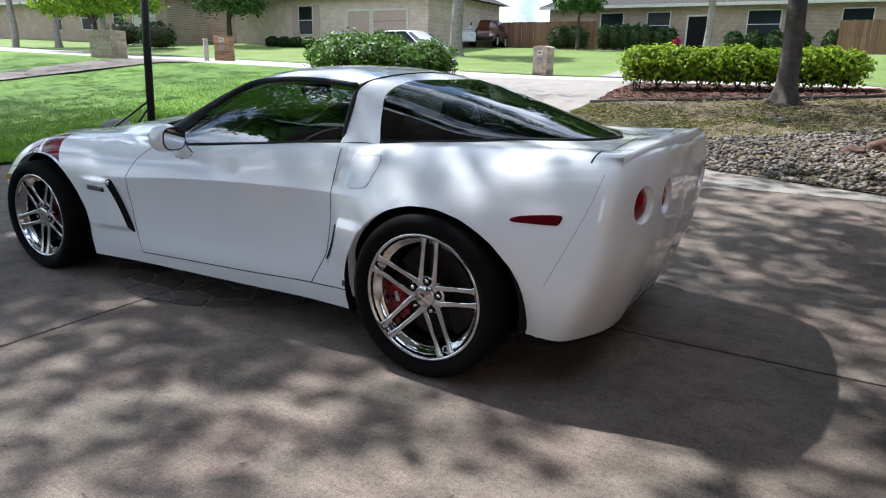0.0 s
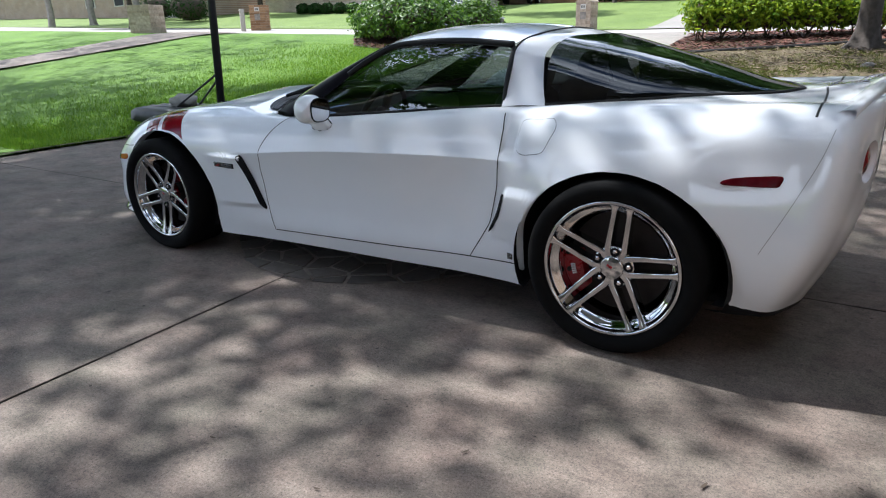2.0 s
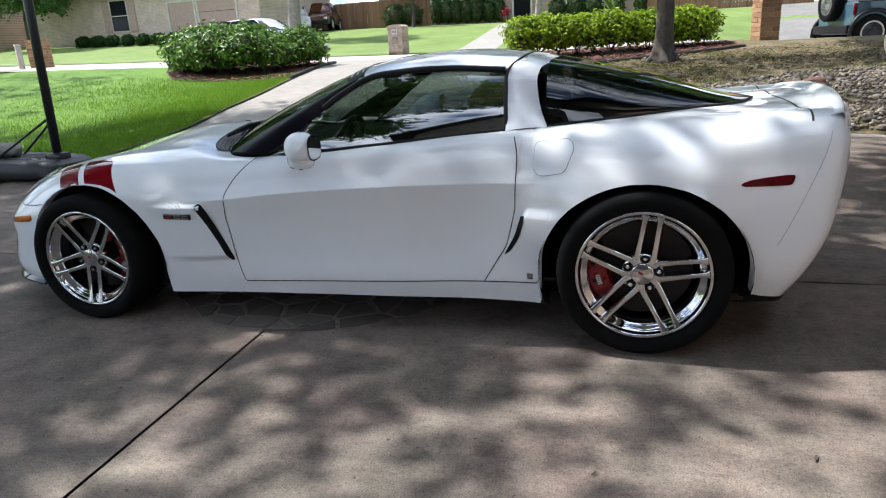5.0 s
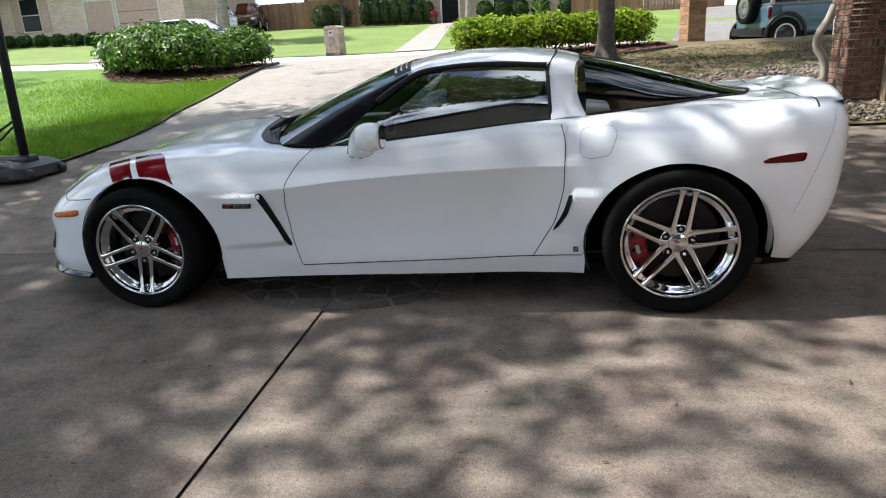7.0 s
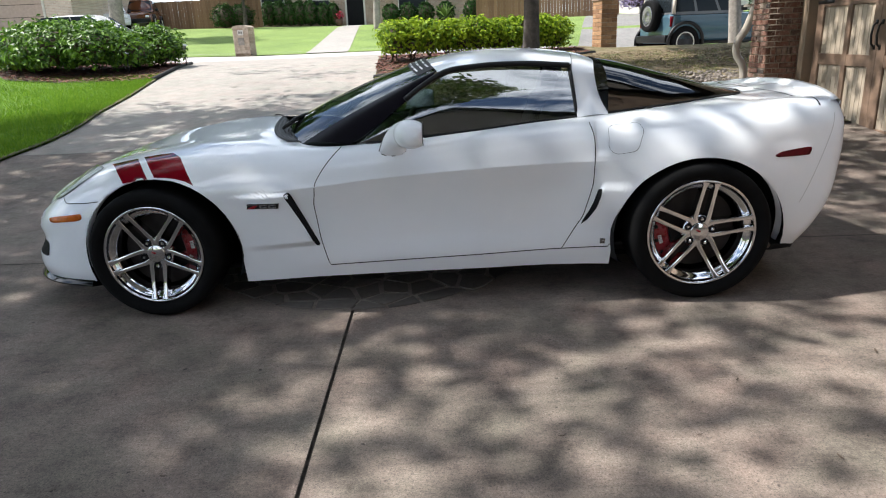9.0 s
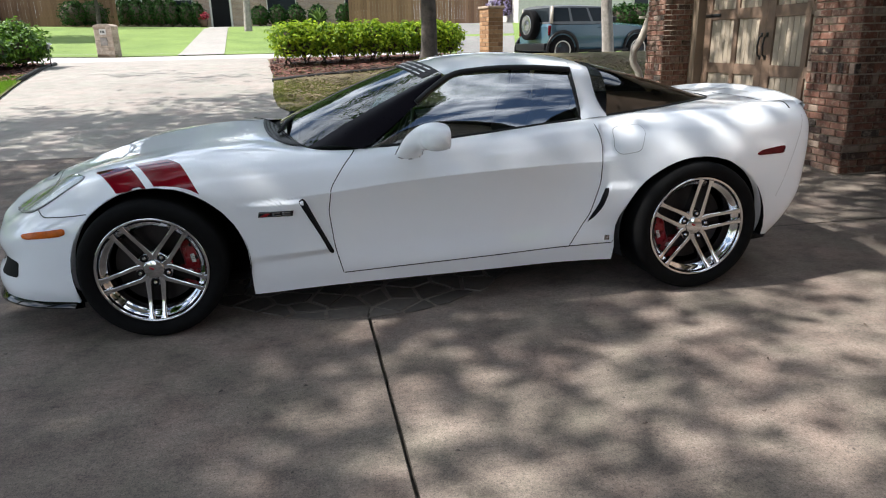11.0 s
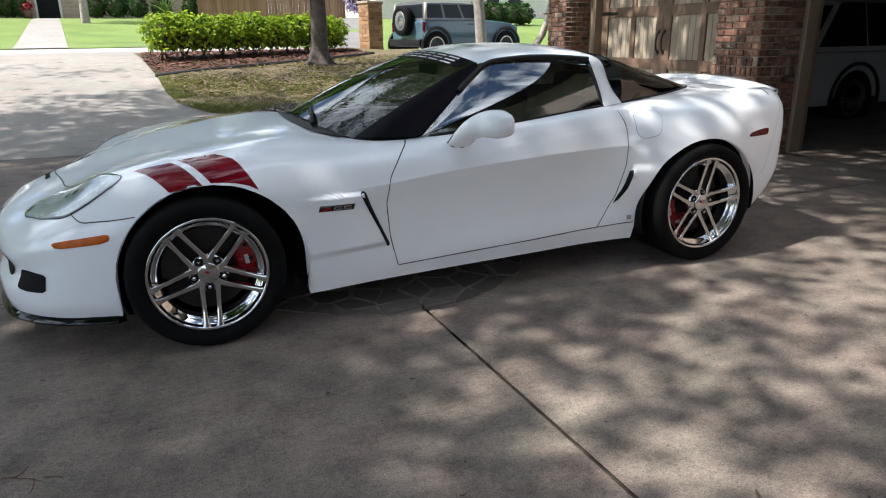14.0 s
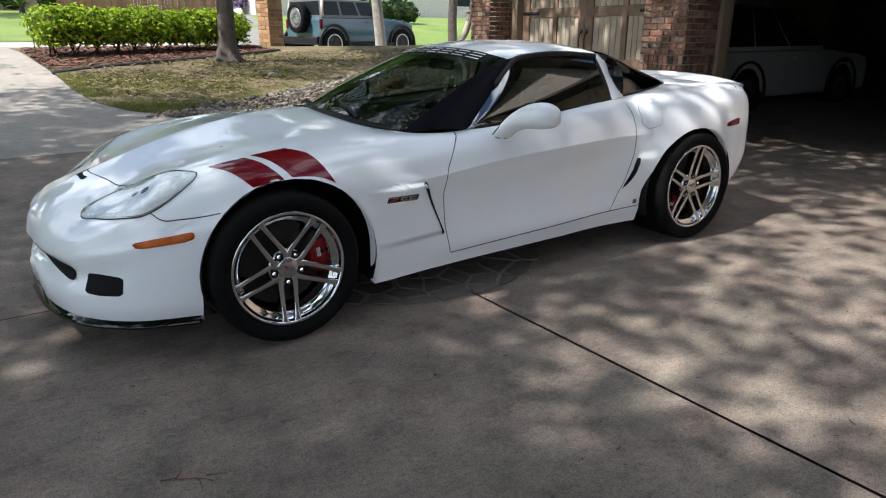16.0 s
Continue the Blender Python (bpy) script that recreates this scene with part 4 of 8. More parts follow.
    # headlamps under clear covers
    outline = [(-0.688, -0.425), (-0.672, -0.398), (-0.60, -0.408), (-0.53, -0.445), (-0.45, -0.51), (-0.37, -0.595), (-0.305, -0.675), (-0.284, -0.705), (-0.296, -0.735), (-0.34, -0.756), (-0.42, -0.765), (-0.507, -0.742), (-0.582, -0.66), (-0.65, -0.52)]
    loop = smooth_loop(outline, 60)
    both("lamp_seal", ribbon(list(map(tuple, loop)), top_at, 0.010, 0.002, 90, True), BLACK_TRIM, car)
    heads = both("headlamp_bowl", patch(loop, top_at, 0.0022), HEADLAMP, car, "silver headlamp reflector")
    for hd, sgn in zip(heads, (1, -1)):
        for x, y, q in ((-0.500, -0.585, 0.019), (-0.465, -0.612, 0.023)):
            loop_q = [(x + q * math.cos(a), y + q * math.sin(a)) for a in np.linspace(0, math.tau, 20, endpoint=False)]
            ring = ribbon(loop_q, top_at, 0.009, 0.0045, 28, True)
            eye = patch([(x + (u - x) * 0.72, y + (v - y) * 0.72) for u, v in loop_q], top_at, 0.0038)
            part("projector_ring", ring if sgn > 0 else mirrored(ring), LAMP_SILVER, hd, "chrome projector ring")
            part("bulb", eye if sgn > 0 else mirrored(eye), BLACK_GLOSS, hd, "dark projector bulb")
    covers = both("headlamp_cover", patch(loop, top_at, 0.009, 0.006), LENS_GLASS, car, "clear swept-back headlamp cover")
    for c in covers:
        c.visible_shadow = False
    # nose openings, as flat dark patches for their shaded depth, and splitter
    fog = cut_corners([(-0.612, 0.352), (-0.622, 0.364), (-0.66, 0.367), (-0.715, 0.366), (-0.745, 0.363), (-0.756, 0.355), (-0.760, 0.325), (-0.762, 0.300), (-0.752, 0.290), (-0.70, 0.287), (-0.65, 0.290), (-0.634, 0.297), (-0.622, 0.320)], 1)
    both("brake_duct", patch([(y, z) for y, z in fog], front_at, 0.0025), DARK, car, "black brake duct opening")
    half = [(0.0, 0.384), (-0.20, 0.384), (-0.40, 0.385), (-0.50, 0.381), (-0.536, 0.374), (-0.546, 0.362), (-0.548, 0.33), (-0.540, 0.318), (-0.51, 0.316), (-0.44, 0.322), (-0.27, 0.334), (0.0, 0.338)]
    gr = cut_corners(half + [(-y, z) for y, z in half[-2:0:-1]], 1)
    part("grille", patch(gr, grille_at, 0.0025), DARK, car, "black grille opening")
    P = []
    for u in np.linspace(0, _len[4], 50):
        e = spline(_len, GUIDES[8], np.array([u]))[0]
        f = np.hypot(e[0] - 0.2, e[1])
        out = np.array([(e[0] - 0.2) / f, e[1] / f, 0])
        P.append([e + out * 0.003 + (0, 0, 0.003), e + out * 0.022 + (0, 0, -0.016), e + out * 0.024 + (0, 0, -0.024), e - out * 0.03 + (0, 0, -0.034), e - out * 0.03 + (0, 0, 0.0)])
    P = np.array(P)
    P[..., 1] *= -1
    P = np.concatenate([P[::-1] , P[1:] * np.array([1, -1, 1])])
    part("splitter", grid_mesh(P), SPLITTER_BLACK, car, "black front splitter lip")
    duct = smooth_loop([(-0.650, 0.03), (-0.638, 0.03), (-0.624, -0.06), (-0.618, -0.10), (-0.628, -0.105), (-0.646, -0.03)], 24)
    part("nose_vent", patch(duct, top_at, 0.002), DARK, car, "small black nose vent")
    # tail lamps, spoiler and lower rear
    for y in LAMPS_Y:
        ring = [(-y + LAMP_R * math.cos(a), LAMP_Z + LAMP_R * math.sin(a)) for a in np.linspace(0, math.tau, 40, endpoint=False)]
        rims = both("tail_lamp", ribbon(ring, rear_at, 0.022, 0.0022, 48, True), PAINT, car, "recessed round tail lamp")
        P = []
        for a in np.linspace(0, math.tau, 40, endpoint=False):
            row = []
            for q, deep in ((LAMP_R - 0.008, -0.002), (LAMP_R - 0.013, 0.006), (LAMP_R - 0.018, 0.026)):
                p = rear_at(-y + q * math.cos(a), LAMP_Z + q * math.sin(a))
                row.append((p.x - deep, p.y, p.z))
            P.append(row)
        bowl = grid_mesh(np.array(P), close_u=True)
        bmesh.ops.recalc_face_normals(bowl, faces=bowl.faces)
        lens = bmesh.new()
        rows = []
        for q, deep in ((LAMP_R - 0.017, 0.026), (0.050, 0.014), (0.030, 0.008), (0.002, 0.005)):
            rows.append([(rear_at(-y + q * math.cos(a), LAMP_Z + q * math.sin(a)) - Vector((deep, 0, 0)))[:] for a in np.linspace(0, math.tau, 40, endpoint=False)])
        grid_mesh(np.array(rows), close_v=True, bm=lens)
        bmesh.ops.recalc_face_normals(lens, faces=lens.faces)
        for lm, bw, ln in zip(rims, (bowl, mirrored(bowl)), (lens, mirrored(lens))):
            part("lamp_bowl", bw, PAINT, lm, "white lamp surround")
            part("lamp_lens", ln, LAMP_RED, lm, "domed red lamp lens")
    P = []
    for s in np.linspace(-1, 1, 41):
        y = 0.715 * s
        e = abs(s) ** 3 * 0.5
        x = 3.45 - 0.075 * s * s - 0.015 * e
        z = 0.945 - 0.034 * s * s - 0.012 * e
        P.append([(x - 0.15, y, z - 0.030), (x - 0.08, y, z + 0.002 - 0.010 * e), (x - 0.015, y, z + 0.036 - 0.020 * e), (x + 0.008, y, z + 0.040 - 0.024 * e), (x + 0.016, y, z + 0.028 - 0.022 * e), (x + 0.006, y, z - 0.025), (x - 0.02, y, z - 0.06)])
    part("spoiler", grid_mesh(np.array(P)), PAINT, car, "white ducktail spoiler")
    P = []
    for u in np.linspace(_len[17], _len[-1], 30):
        e = spline(_len, GUIDES[8], np.array([u]))[0]
        P.append([e + (0.002, 0.002, 0.012), e + (-0.01, 0, -0.02), e + (-0.10, 0, -0.03)])
    P = np.array(P)
    P[..., 1] *= -1
    P = np.concatenate([P, P[-2::-1] * np.array([1, -1, 1])])
    part("rear_valance", grid_mesh(P), DARK, car, "black rear valance")
    build_mirrors(car)
    return car


def stripe_at(x, a, lift):
    """The skin over the front wheel, at an angle round a line along the car."""
    c, s = math.cos(radians(a)), math.sin(radians(a))
    return on_skin((x, -0.45 - 2 * c, 0.35 + 2 * s), (0, c, -s), lift)


def grille_at(y, z, lift):
    p = on_skin((-4, -abs(y) - 1e-4, z), (1, 0, 0), lift)
    return Vector((p.x, p.y if y <= 0 else -p.y, p.z))


def build_mirrors(car):
    """Door mirrors: a stalk that swells into a rounded shell, glass on its rear face."""
    secs = [((1.205, -0.800, 0.768), 0.072, 0.036), ((1.210, -0.832, 0.796), 0.062, 0.038), ((1.230, -0.874, 0.838), 0.060, 0.046), ((1.265, -0.922, 0.868), 0.066, 0.056), ((1.300, -0.970, 0.878), 0.075, 0.064), ((1.315, -1.020, 0.878), 0.072, 0.060), ((1.325, -1.050, 0.876), 0.055, 0.045), ((1.330, -1.064, 0.875), 0.030, 0.026), ((1.331, -1.068, 0.875), 0.001, 0.001)]
    c = np.array([s[0] for s in secs])
    ab = np.array([s[1:] for s in secs])
    d = np.r_[0, np.cumsum(np.linalg.norm(np.diff(c, axis=0), axis=1))]
    q = np.linspace(0, d[-1], 48)
    c, ab = spline(d, c, q), spline(d, ab, q)
    P = np.zeros((48, 48, 3))
    for i in range(48):
        for j, a in enumerate(np.linspace(0, math.tau, 48, endpoint=False)):
            ca, sa = math.cos(a), math.sin(a)
            ex = 0.88
            dx = ab[i, 0] * math.copysign(abs(ca) ** ex, ca)
            dz = ab[i, 1] * math.copysign(abs(sa) ** ex, sa)
            if dx > 0:
                dx *= 0.95
            P[i, j] = (min(c[i, 0] + dx, 1.362), c[i, 1], c[i, 2] + dz)
    shells = both("door_mirror", grid_mesh(P, close_v=True), PAINT, car, "white teardrop door mirror")
    foot = []
    for j in range(0, 48, 2):
        for i in range(20, -1, -1):
            p = Vector(P[i, j])
            if p.y > side_at(p.x, p.z).y - 0.001:
                break
        foot.append(p)
    foot.append(foot[0])
    both("mirror_gasket", tube(foot, 0.003, 6), SEAL, car)
    face = bmesh.new()
    vs = [face.verts.new((1.366, -0.985 + 0.056 * math.copysign(abs(math.cos(a)) ** 0.7, math.cos(a)), 0.878 + 0.048 * math.copysign(abs(math.sin(a)) ** 0.7, math.sin(a)))) for a in np.linspace(0, math.tau, 32, endpoint=False)]
    face.faces.new(vs)
    bmesh.ops.recalc_face_normals(face, faces=face.faces)
    rim = mesh_copy(face, 1.12, -0.002)
    for sh, bm in zip(shells, (rim, mirrored(rim))):
        part("mirror_rim", bm, BLACK_TRIM, sh, smooth=False)
    for sh, bm in zip(shells, (face, mirrored(face))):
        part("mirror_glass", bm, CHROME, sh, "mirror glass", smooth=False)


def mesh_copy(bm, grow, dx):
    c = bm.copy()
    m = Vector((0, 0, 0))
    for v in c.verts:
        m += v.co
    m /= len(c.verts)
    for v in c.verts:
        v.co = m + (v.co - m) * grow + Vector((dx, 0, 0))
    return c


build_car()

# ---- materials of the place ----
def concrete_material(name, tone, stain=1.0):
    """Broom-finished concrete: broad stains, mottling, a pinkish cast in places, fine grit and a few dark specks."""
    m = Mat(name, tone, 0.88)
    mp = m.coords()
    big, mid, fine, grit = m.noise(mp, 0.55, 6, 0.62), m.noise(mp, 4.2, 8, 0.74), m.noise(mp, 55, 4, 0.75), m.noise(mp, 150, 3, 0.8)
    k = lambda v: (1 - (1 - v) * stain,) * 3
    r1 = m.ramp(big, "Fac", [(0.30, tuple(c * (1 - 0.34 * stain) for c in tone)), (0.55, tone), (0.75, tuple(c * (1 + 0.14 * stain) for c in tone))])
    streak = m.ramp(m.noise(m.coords((1.0, 3.2, 1.0)), 7.0, 6, 0.7), "Fac", [(0.34, k(0.82)), (0.5, (1.0,) * 3)])
    r2 = m.ramp(mid, "Fac", [(0.30, k(0.46)), (0.46, k(0.86)), (0.56, k(1.04)), (0.70, k(1.26))])
    hue = m.ramp(m.noise(mp, 2.3, 5, 0.65), "Fac", [(0.32, (0.94, 1.0, 0.95)), (0.5, (1.0, 1.0, 0.99)), (0.66, (1.05, 0.98, 0.97))])
    r3 = m.ramp(fine, "Fac", [(0.28, k(0.60)), (0.5, k(0.97)), (0.74, k(1.2))])
    r4 = m.ramp(grit, "Fac", [(0.34, k(0.45)), (0.48, (0.97,) * 3), (0.56, (1.0,) * 3), (0.68, k(1.45))])
    speck = m.ramp(m.noise(mp, 34, 1, 0.4), "Fac", [(0.20, k(0.35)), (0.25, (1.0,) * 3)])
    c = m.mix(m.mix(m.mix(r1, r2, 1.0, "MULTIPLY"), streak, 1.0, "MULTIPLY"), hue, 1.0, "MULTIPLY")
    c = m.mix(m.mix(c, r3, 1.0, "MULTIPLY"), r4, 1.0, "MULTIPLY")
    m.set(m.mix(c, speck, 1.0, "MULTIPLY"))
    m.bump(fine, "Fac", 0.45, 0.004)
    return m.m


def island_material(name, low, high, rough=0.75, bump=0.2, scale=30.0, spread=0.12, by="island"):
    """Pieces that differ one from the next, with grain inside each."""
    m = Mat(name, low, rough)
    if by == "island":
        g = m.node("ShaderNodeNewGeometry")
        key = (g, "Random Per Island")
    else:
        g = m.node("ShaderNodeObjectInfo")
        key = (g, "Random")
    mid = tuple((a + b) / 2 for a, b in zip(low, high))
    r = m.ramp(key[0], key[1], [(0.0, low), (0.5, mid), (1.0, high)])
    n = m.noise(m.coords(), scale, 4)
    v = m.ramp(n, "Fac", [(0.3, (1 - spread * 2,) * 3), (0.7, (1 + spread * 0.5,) * 3)])
    m.set(m.mix(r, v, 1.0, "MULTIPLY"))
    if bump:
        m.bump(n, "Fac", bump, 0.004)
    return m.m


def brick_piece_material():
    """Tumbled bricks: dark, red, tan and pinkish ones mixed."""
    m = Mat("red_brick", (0.2, 0.07, 0.05), 0.88)
    g = m.node("ShaderNodeObjectInfo")
    r = m.ramp(g, "Random", [(0.0, (0.05, 0.038, 0.032)), (0.14, (0.12, 0.058, 0.04)), (0.40, (0.19, 0.078, 0.05)), (0.68, (0.22, 0.105, 0.07)), (0.86, (0.25, 0.15, 0.11)), (1.0, (0.30, 0.23, 0.18))])
    n, f = m.noise(m.coords(), 14, 5), m.noise(m.coords(), 90, 3)
    v = m.ramp(n, "Fac", [(0.3, (0.6, 0.58, 0.56)), (0.6, (1.0, 1.0, 1.0)), (0.75, (1.25, 1.2, 1.15))])
    c = m.mix(r, v, 1.0, "MULTIPLY")
    at, mp = m.node("ShaderNodeNewGeometry"), m.node("ShaderNodeMapping")
    m.link(at, "Position", mp, "Vector")
    smear = m.noise(mp, 22, 4, 0.7)
    k = m.ramp(smear, "Fac", [(0.50, (0, 0, 0)), (0.68, (0.75, 0.75, 0.75))])
    m.set(m.mix(c, (0.36, 0.29, 0.22), k))
    m.bump(f, "Fac", 0.7, 0.006)
    return m.m


def leaf_material(name, low, high, through=0.35, rough=0.55, spec=0.22):
    """Leaves: each its own green, some light passing through."""
    m = Mat(name, low, rough, 0.0, spec)
    g = m.node("ShaderNodeNewGeometry")
    r = m.ramp(g, "Random Per Island", [(0.0, low), (0.6, tuple((a + b) / 2 for a, b in zip(low, high))), (1.0, high)])
    m.set(r)
    tl, mx = m.node("ShaderNodeBsdfTranslucent"), m.node("ShaderNodeMixShader")
    m.link(r, "Color", tl, "Color")
    mx.inputs[0].default_value = through
    out = m.t.nodes["Material Output"]
    m.link(m.b, 0, mx, 1)
    m.link(tl, 0, mx, 2)
    m.link(mx, 0, out, "Surface")
    return m.m


def grass_material(name, a, b, dry=None, patch_scale=0.6):
    m = Mat(name, a, 0.9)
    mp = m.coords()
    n1, n2, n3 = m.noise(mp, patch_scale, 5, 0.65), m.noise(mp, 22, 4, 0.7), m.noise(mp, 140, 2, 0.7)
    r1 = m.ramp(n1, "Fac", [(0.35, a), (0.62, b)] if dry is None else [(0.34, a), (0.5, b), (0.62, dry)])
    r2 = m.ramp(n2, "Fac", [(0.25, (0.55, 0.58, 0.5)), (0.7, (1.1, 1.1, 1.05))])
    r3 = m.ramp(n3, "Fac", [(0.3, (0.6, 0.62, 0.55)), (0.65, (1.15, 1.15, 1.1))])
    c = m.mix(r1, r2, 1.0, "MULTIPLY")
    m.set(m.mix(c, r3, 1.0, "MULTIPLY"))
    m.bump(n3, "Fac", 0.6, 0.03)
    return m.m


def brick_wall_material(name, a, b, mortar, scale=1.0):
    """Brickwork of houses across the street, too far off for single bricks."""
    m = Mat(name, a, 0.85)
    tc, mp = m.node("ShaderNodeTexCoord"), m.node("ShaderNodeMapping")
    m.link(tc, "Object", mp, "Vector")
    mp.inputs["Rotation"].default_value = (radians(90), 0, 0)
    bt = m.node("ShaderNodeTexBrick", Scale=scale)
    bt.inputs["Color1"].default_value, bt.inputs["Color2"].default_value, bt.inputs["Mortar"].default_value = (*a, 1), (*b, 1), (*mortar, 1)
    bt.inputs["Brick Width"].default_value, bt.inputs["Row Height"].default_value = 0.22, 0.08
    bt.inputs["Mortar Size"].default_value = 0.012
    m.link(mp, "Vector", bt, "Vector")
    n = m.noise(mp, 1.3, 5)
    v = m.ramp(n, "Fac", [(0.3, (0.8, 0.8, 0.8)), (0.7, (1.1, 1.1, 1.1))])
    m.set(m.mix((bt, "Color"), v, 1.0, "MULTIPLY"))
    m.bump(bt, "Fac", -0.3, 0.01)
    return m.m


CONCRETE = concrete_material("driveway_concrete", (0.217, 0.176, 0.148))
# paler copy of the driveway concrete, with its sunlight in the colour
DRIVE_FAR = concrete_material("sunlit_driveway_concrete", (0.30, 0.272, 0.245), 0.5)
GREY_DRIVE = concrete_material("grey_drive_concrete", (0.20, 0.19, 0.18), 0.6)
STREET = concrete_material("street_concrete", (0.40, 0.375, 0.35), 0.4)
WALK = concrete_material("walk_concrete", (0.30, 0.278, 0.255), 0.4)
JOINT = plain("joint_filler", (0.075, 0.062, 0.05), 0.95, vary=0.4, scale=30, bump=0.4)
LAWN = grass_material("lawn", (0.105, 0.205, 0.014), (0.165, 0.30, 0.026))
FAR_LAWN = grass_material("far_lawn", (0.15, 0.22, 0.05), (0.21, 0.29, 0.07))
YARD = grass_material("worn_yard", (0.12, 0.12, 0.04), (0.19, 0.145, 0.08), (0.25, 0.19, 0.125), 2.0)
SOIL = plain("soil", (0.07, 0.055, 0.042), 0.95, vary=0.35, scale=5, bump=0.5)
DIRT = plain("dry_dirt", (0.12, 0.095, 0.06), 0.95, vary=0.35, scale=9, bump=0.5)
BLADE = leaf_material("grass_blades", (0.085, 0.19, 0.010), (0.24, 0.38, 0.03), 0.4)
DRY_BLADE = leaf_material("dry_grass_blades", (0.09, 0.13, 0.02), (0.30, 0.28, 0.10), 0.4)
SHRUB = leaf_material("shrub_leaves", (0.02, 0.065, 0.006), (0.165, 0.30, 0.025), 0.35, 0.42, 0.3)
HEDGE = leaf_material("hedge_leaves", (0.075, 0.16, 0.010), (0.46, 0.58, 0.03), 0.45)
BOX = leaf_material("clipped_leaves", (0.012, 0.035, 0.008), (0.04, 0.085, 0.02), 0.2, 0.7, 0.06)
SUNNY = leaf_material("sunlit_leaves", (0.10, 0.20, 0.015), (0.30, 0.44, 0.03), 0.45)
OAK = leaf_material("tree_leaves", (0.035, 0.085, 0.015), (0.09, 0.17, 0.03), 0.18)
PALM = leaf_material("palm_fronds", (0.10, 0.17, 0.03), (0.22, 0.28, 0.06), 0.3)
ROOT = plain("red_root", (0.11, 0.045, 0.025), 0.9)
TWIG = plain("twigs", (0.07, 0.05, 0.035), 0.9)
BARK = plain("bark", (0.085, 0.07, 0.06), 0.95, vary=0.45, scale=9, bump=1.0)
PALE_BARK = plain("pale_bark", (0.28, 0.25, 0.22), 0.95, vary=0.3, scale=8, bump=0.6)
MULCH = island_material("mulch_chips", (0.075, 0.026, 0.02), (0.24, 0.10, 0.07), 0.9)
EDGING = plain("black_edging", (0.02, 0.02, 0.02), 0.8)
PEBBLE = island_material("river_pebbles", (0.075, 0.06, 0.05), (0.29, 0.25, 0.215), 0.8)
RED_ROCK = plain("red_sandstone", (0.13, 0.07, 0.05), 0.9, vary=0.3, scale=5, bump=0.8)
SLATE = island_material("slate_stones", (0.09, 0.079, 0.069), (0.155, 0.135, 0.117), 0.8, by="object")
BRICK = brick_piece_material()
INLAY_BED = plain("inlay_bed", (0.26, 0.23, 0.20), 0.95, vary=0.25, scale=12, bump=0.4)
MORTAR = plain("mortar", (0.40, 0.33, 0.255), 0.95, vary=0.2, scale=12, bump=0.4)
DOOR_WOOD = plain("stained_wood", (0.19, 0.125, 0.085), 0.6, vary=0.25, scale=8, bump=0.2)
DOOR_PANEL = plain("tan_panel", (0.40, 0.33, 0.25), 0.65, vary=0.1, scale=6)
TRIM_TAN = plain("tan_trim", (0.24, 0.18, 0.125), 0.6, vary=0.1)
SPOUT = plain("downspout_tan", (0.42, 0.37, 0.31), 0.5, vary=0.08)
IRON = plain("black_iron", (0.012, 0.012, 0.012), 0.45)
PLASTIC = plain("base_plastic", (0.022, 0.023, 0.027), 0.5, vary=0.2)
POLE = plain("pole_paint", (0.018, 0.019, 0.022), 0.35)
SANDBAG = plain("grey_stone", (0.30, 0.29, 0.27), 0.9, vary=0.2, bump=0.5)
TAN_BRICK = brick_wall_material("tan_brickwork", (0.38, 0.26, 0.185), (0.27, 0.18, 0.13), (0.42, 0.36, 0.30))
PALE_BRICK = brick_wall_material("pale_brickwork", (0.62, 0.48, 0.40), (0.50, 0.37, 0.30), (0.62, 0.55, 0.48))
STONE = island_material("buff_stone", (0.36, 0.27, 0.20), (0.52, 0.42, 0.33), 0.9, 0.5, 9, 0.2, by="object")
HOME_WALL = brick_wall_material("grey_brown_brickwork", (0.30, 0.26, 0.23), (0.22, 0.19, 0.17), (0.34, 0.31, 0.28))
ROOFING = plain("roof_shingles", (0.055, 0.05, 0.048), 0.9, vary=0.3, scale=3, bump=0.4)
GARAGE_TAN = plain("garage_door_tan", (0.45, 0.33, 0.28), 0.6)
WHITE_WALL = plain("pale_siding", (0.55, 0.52, 0.48), 0.8)
FENCE = island_material("fence_boards", (0.18, 0.098, 0.055), (0.28, 0.158, 0.09), 0.85, 0.3, 12, by="object")
FENCE_FAR = plain("fence_far", (0.25, 0.15, 0.09), 0.85, vary=0.3, scale=3)
WINDOW_DARK = plain("house_window", (0.014, 0.018, 0.021), 0.1, spec=0.16)
WHITE_TRIM = plain("white_trim", (0.6, 0.57, 0.52), 0.6)
# near-black walls and ceiling: part of the garage's dimness is in their colour
GARAGE_SHADE = plain("garage_wall_shade", (0.045, 0.04, 0.037), 0.9)
BLUE_PAINT = car_paint("blue_grey_paint", (0.055, 0.10, 0.13), coat=1.45)
ROOF_GREY = plain("hardtop_grey", (0.13, 0.135, 0.145), 0.4)
WHITE_CAR = car_paint("white_car_paint", (0.62, 0.62, 0.62))
# white paint darkened: the garage's shade on the parked SUV is in the colour
SHADED_WHITE_CAR = car_paint("shaded_white_paint", (0.40, 0.39, 0.38), coat=1.3)
BRONZE_PAINT = car_paint("bronze_paint", (0.11, 0.04, 0.018))
FLOWER = plain("red_flowers", (0.45, 0.03, 0.06), 0.8)
LILAC = leaf_material("lilac_flowers", (0.25, 0.20, 0.36), (0.42, 0.36, 0.55), 0.3)


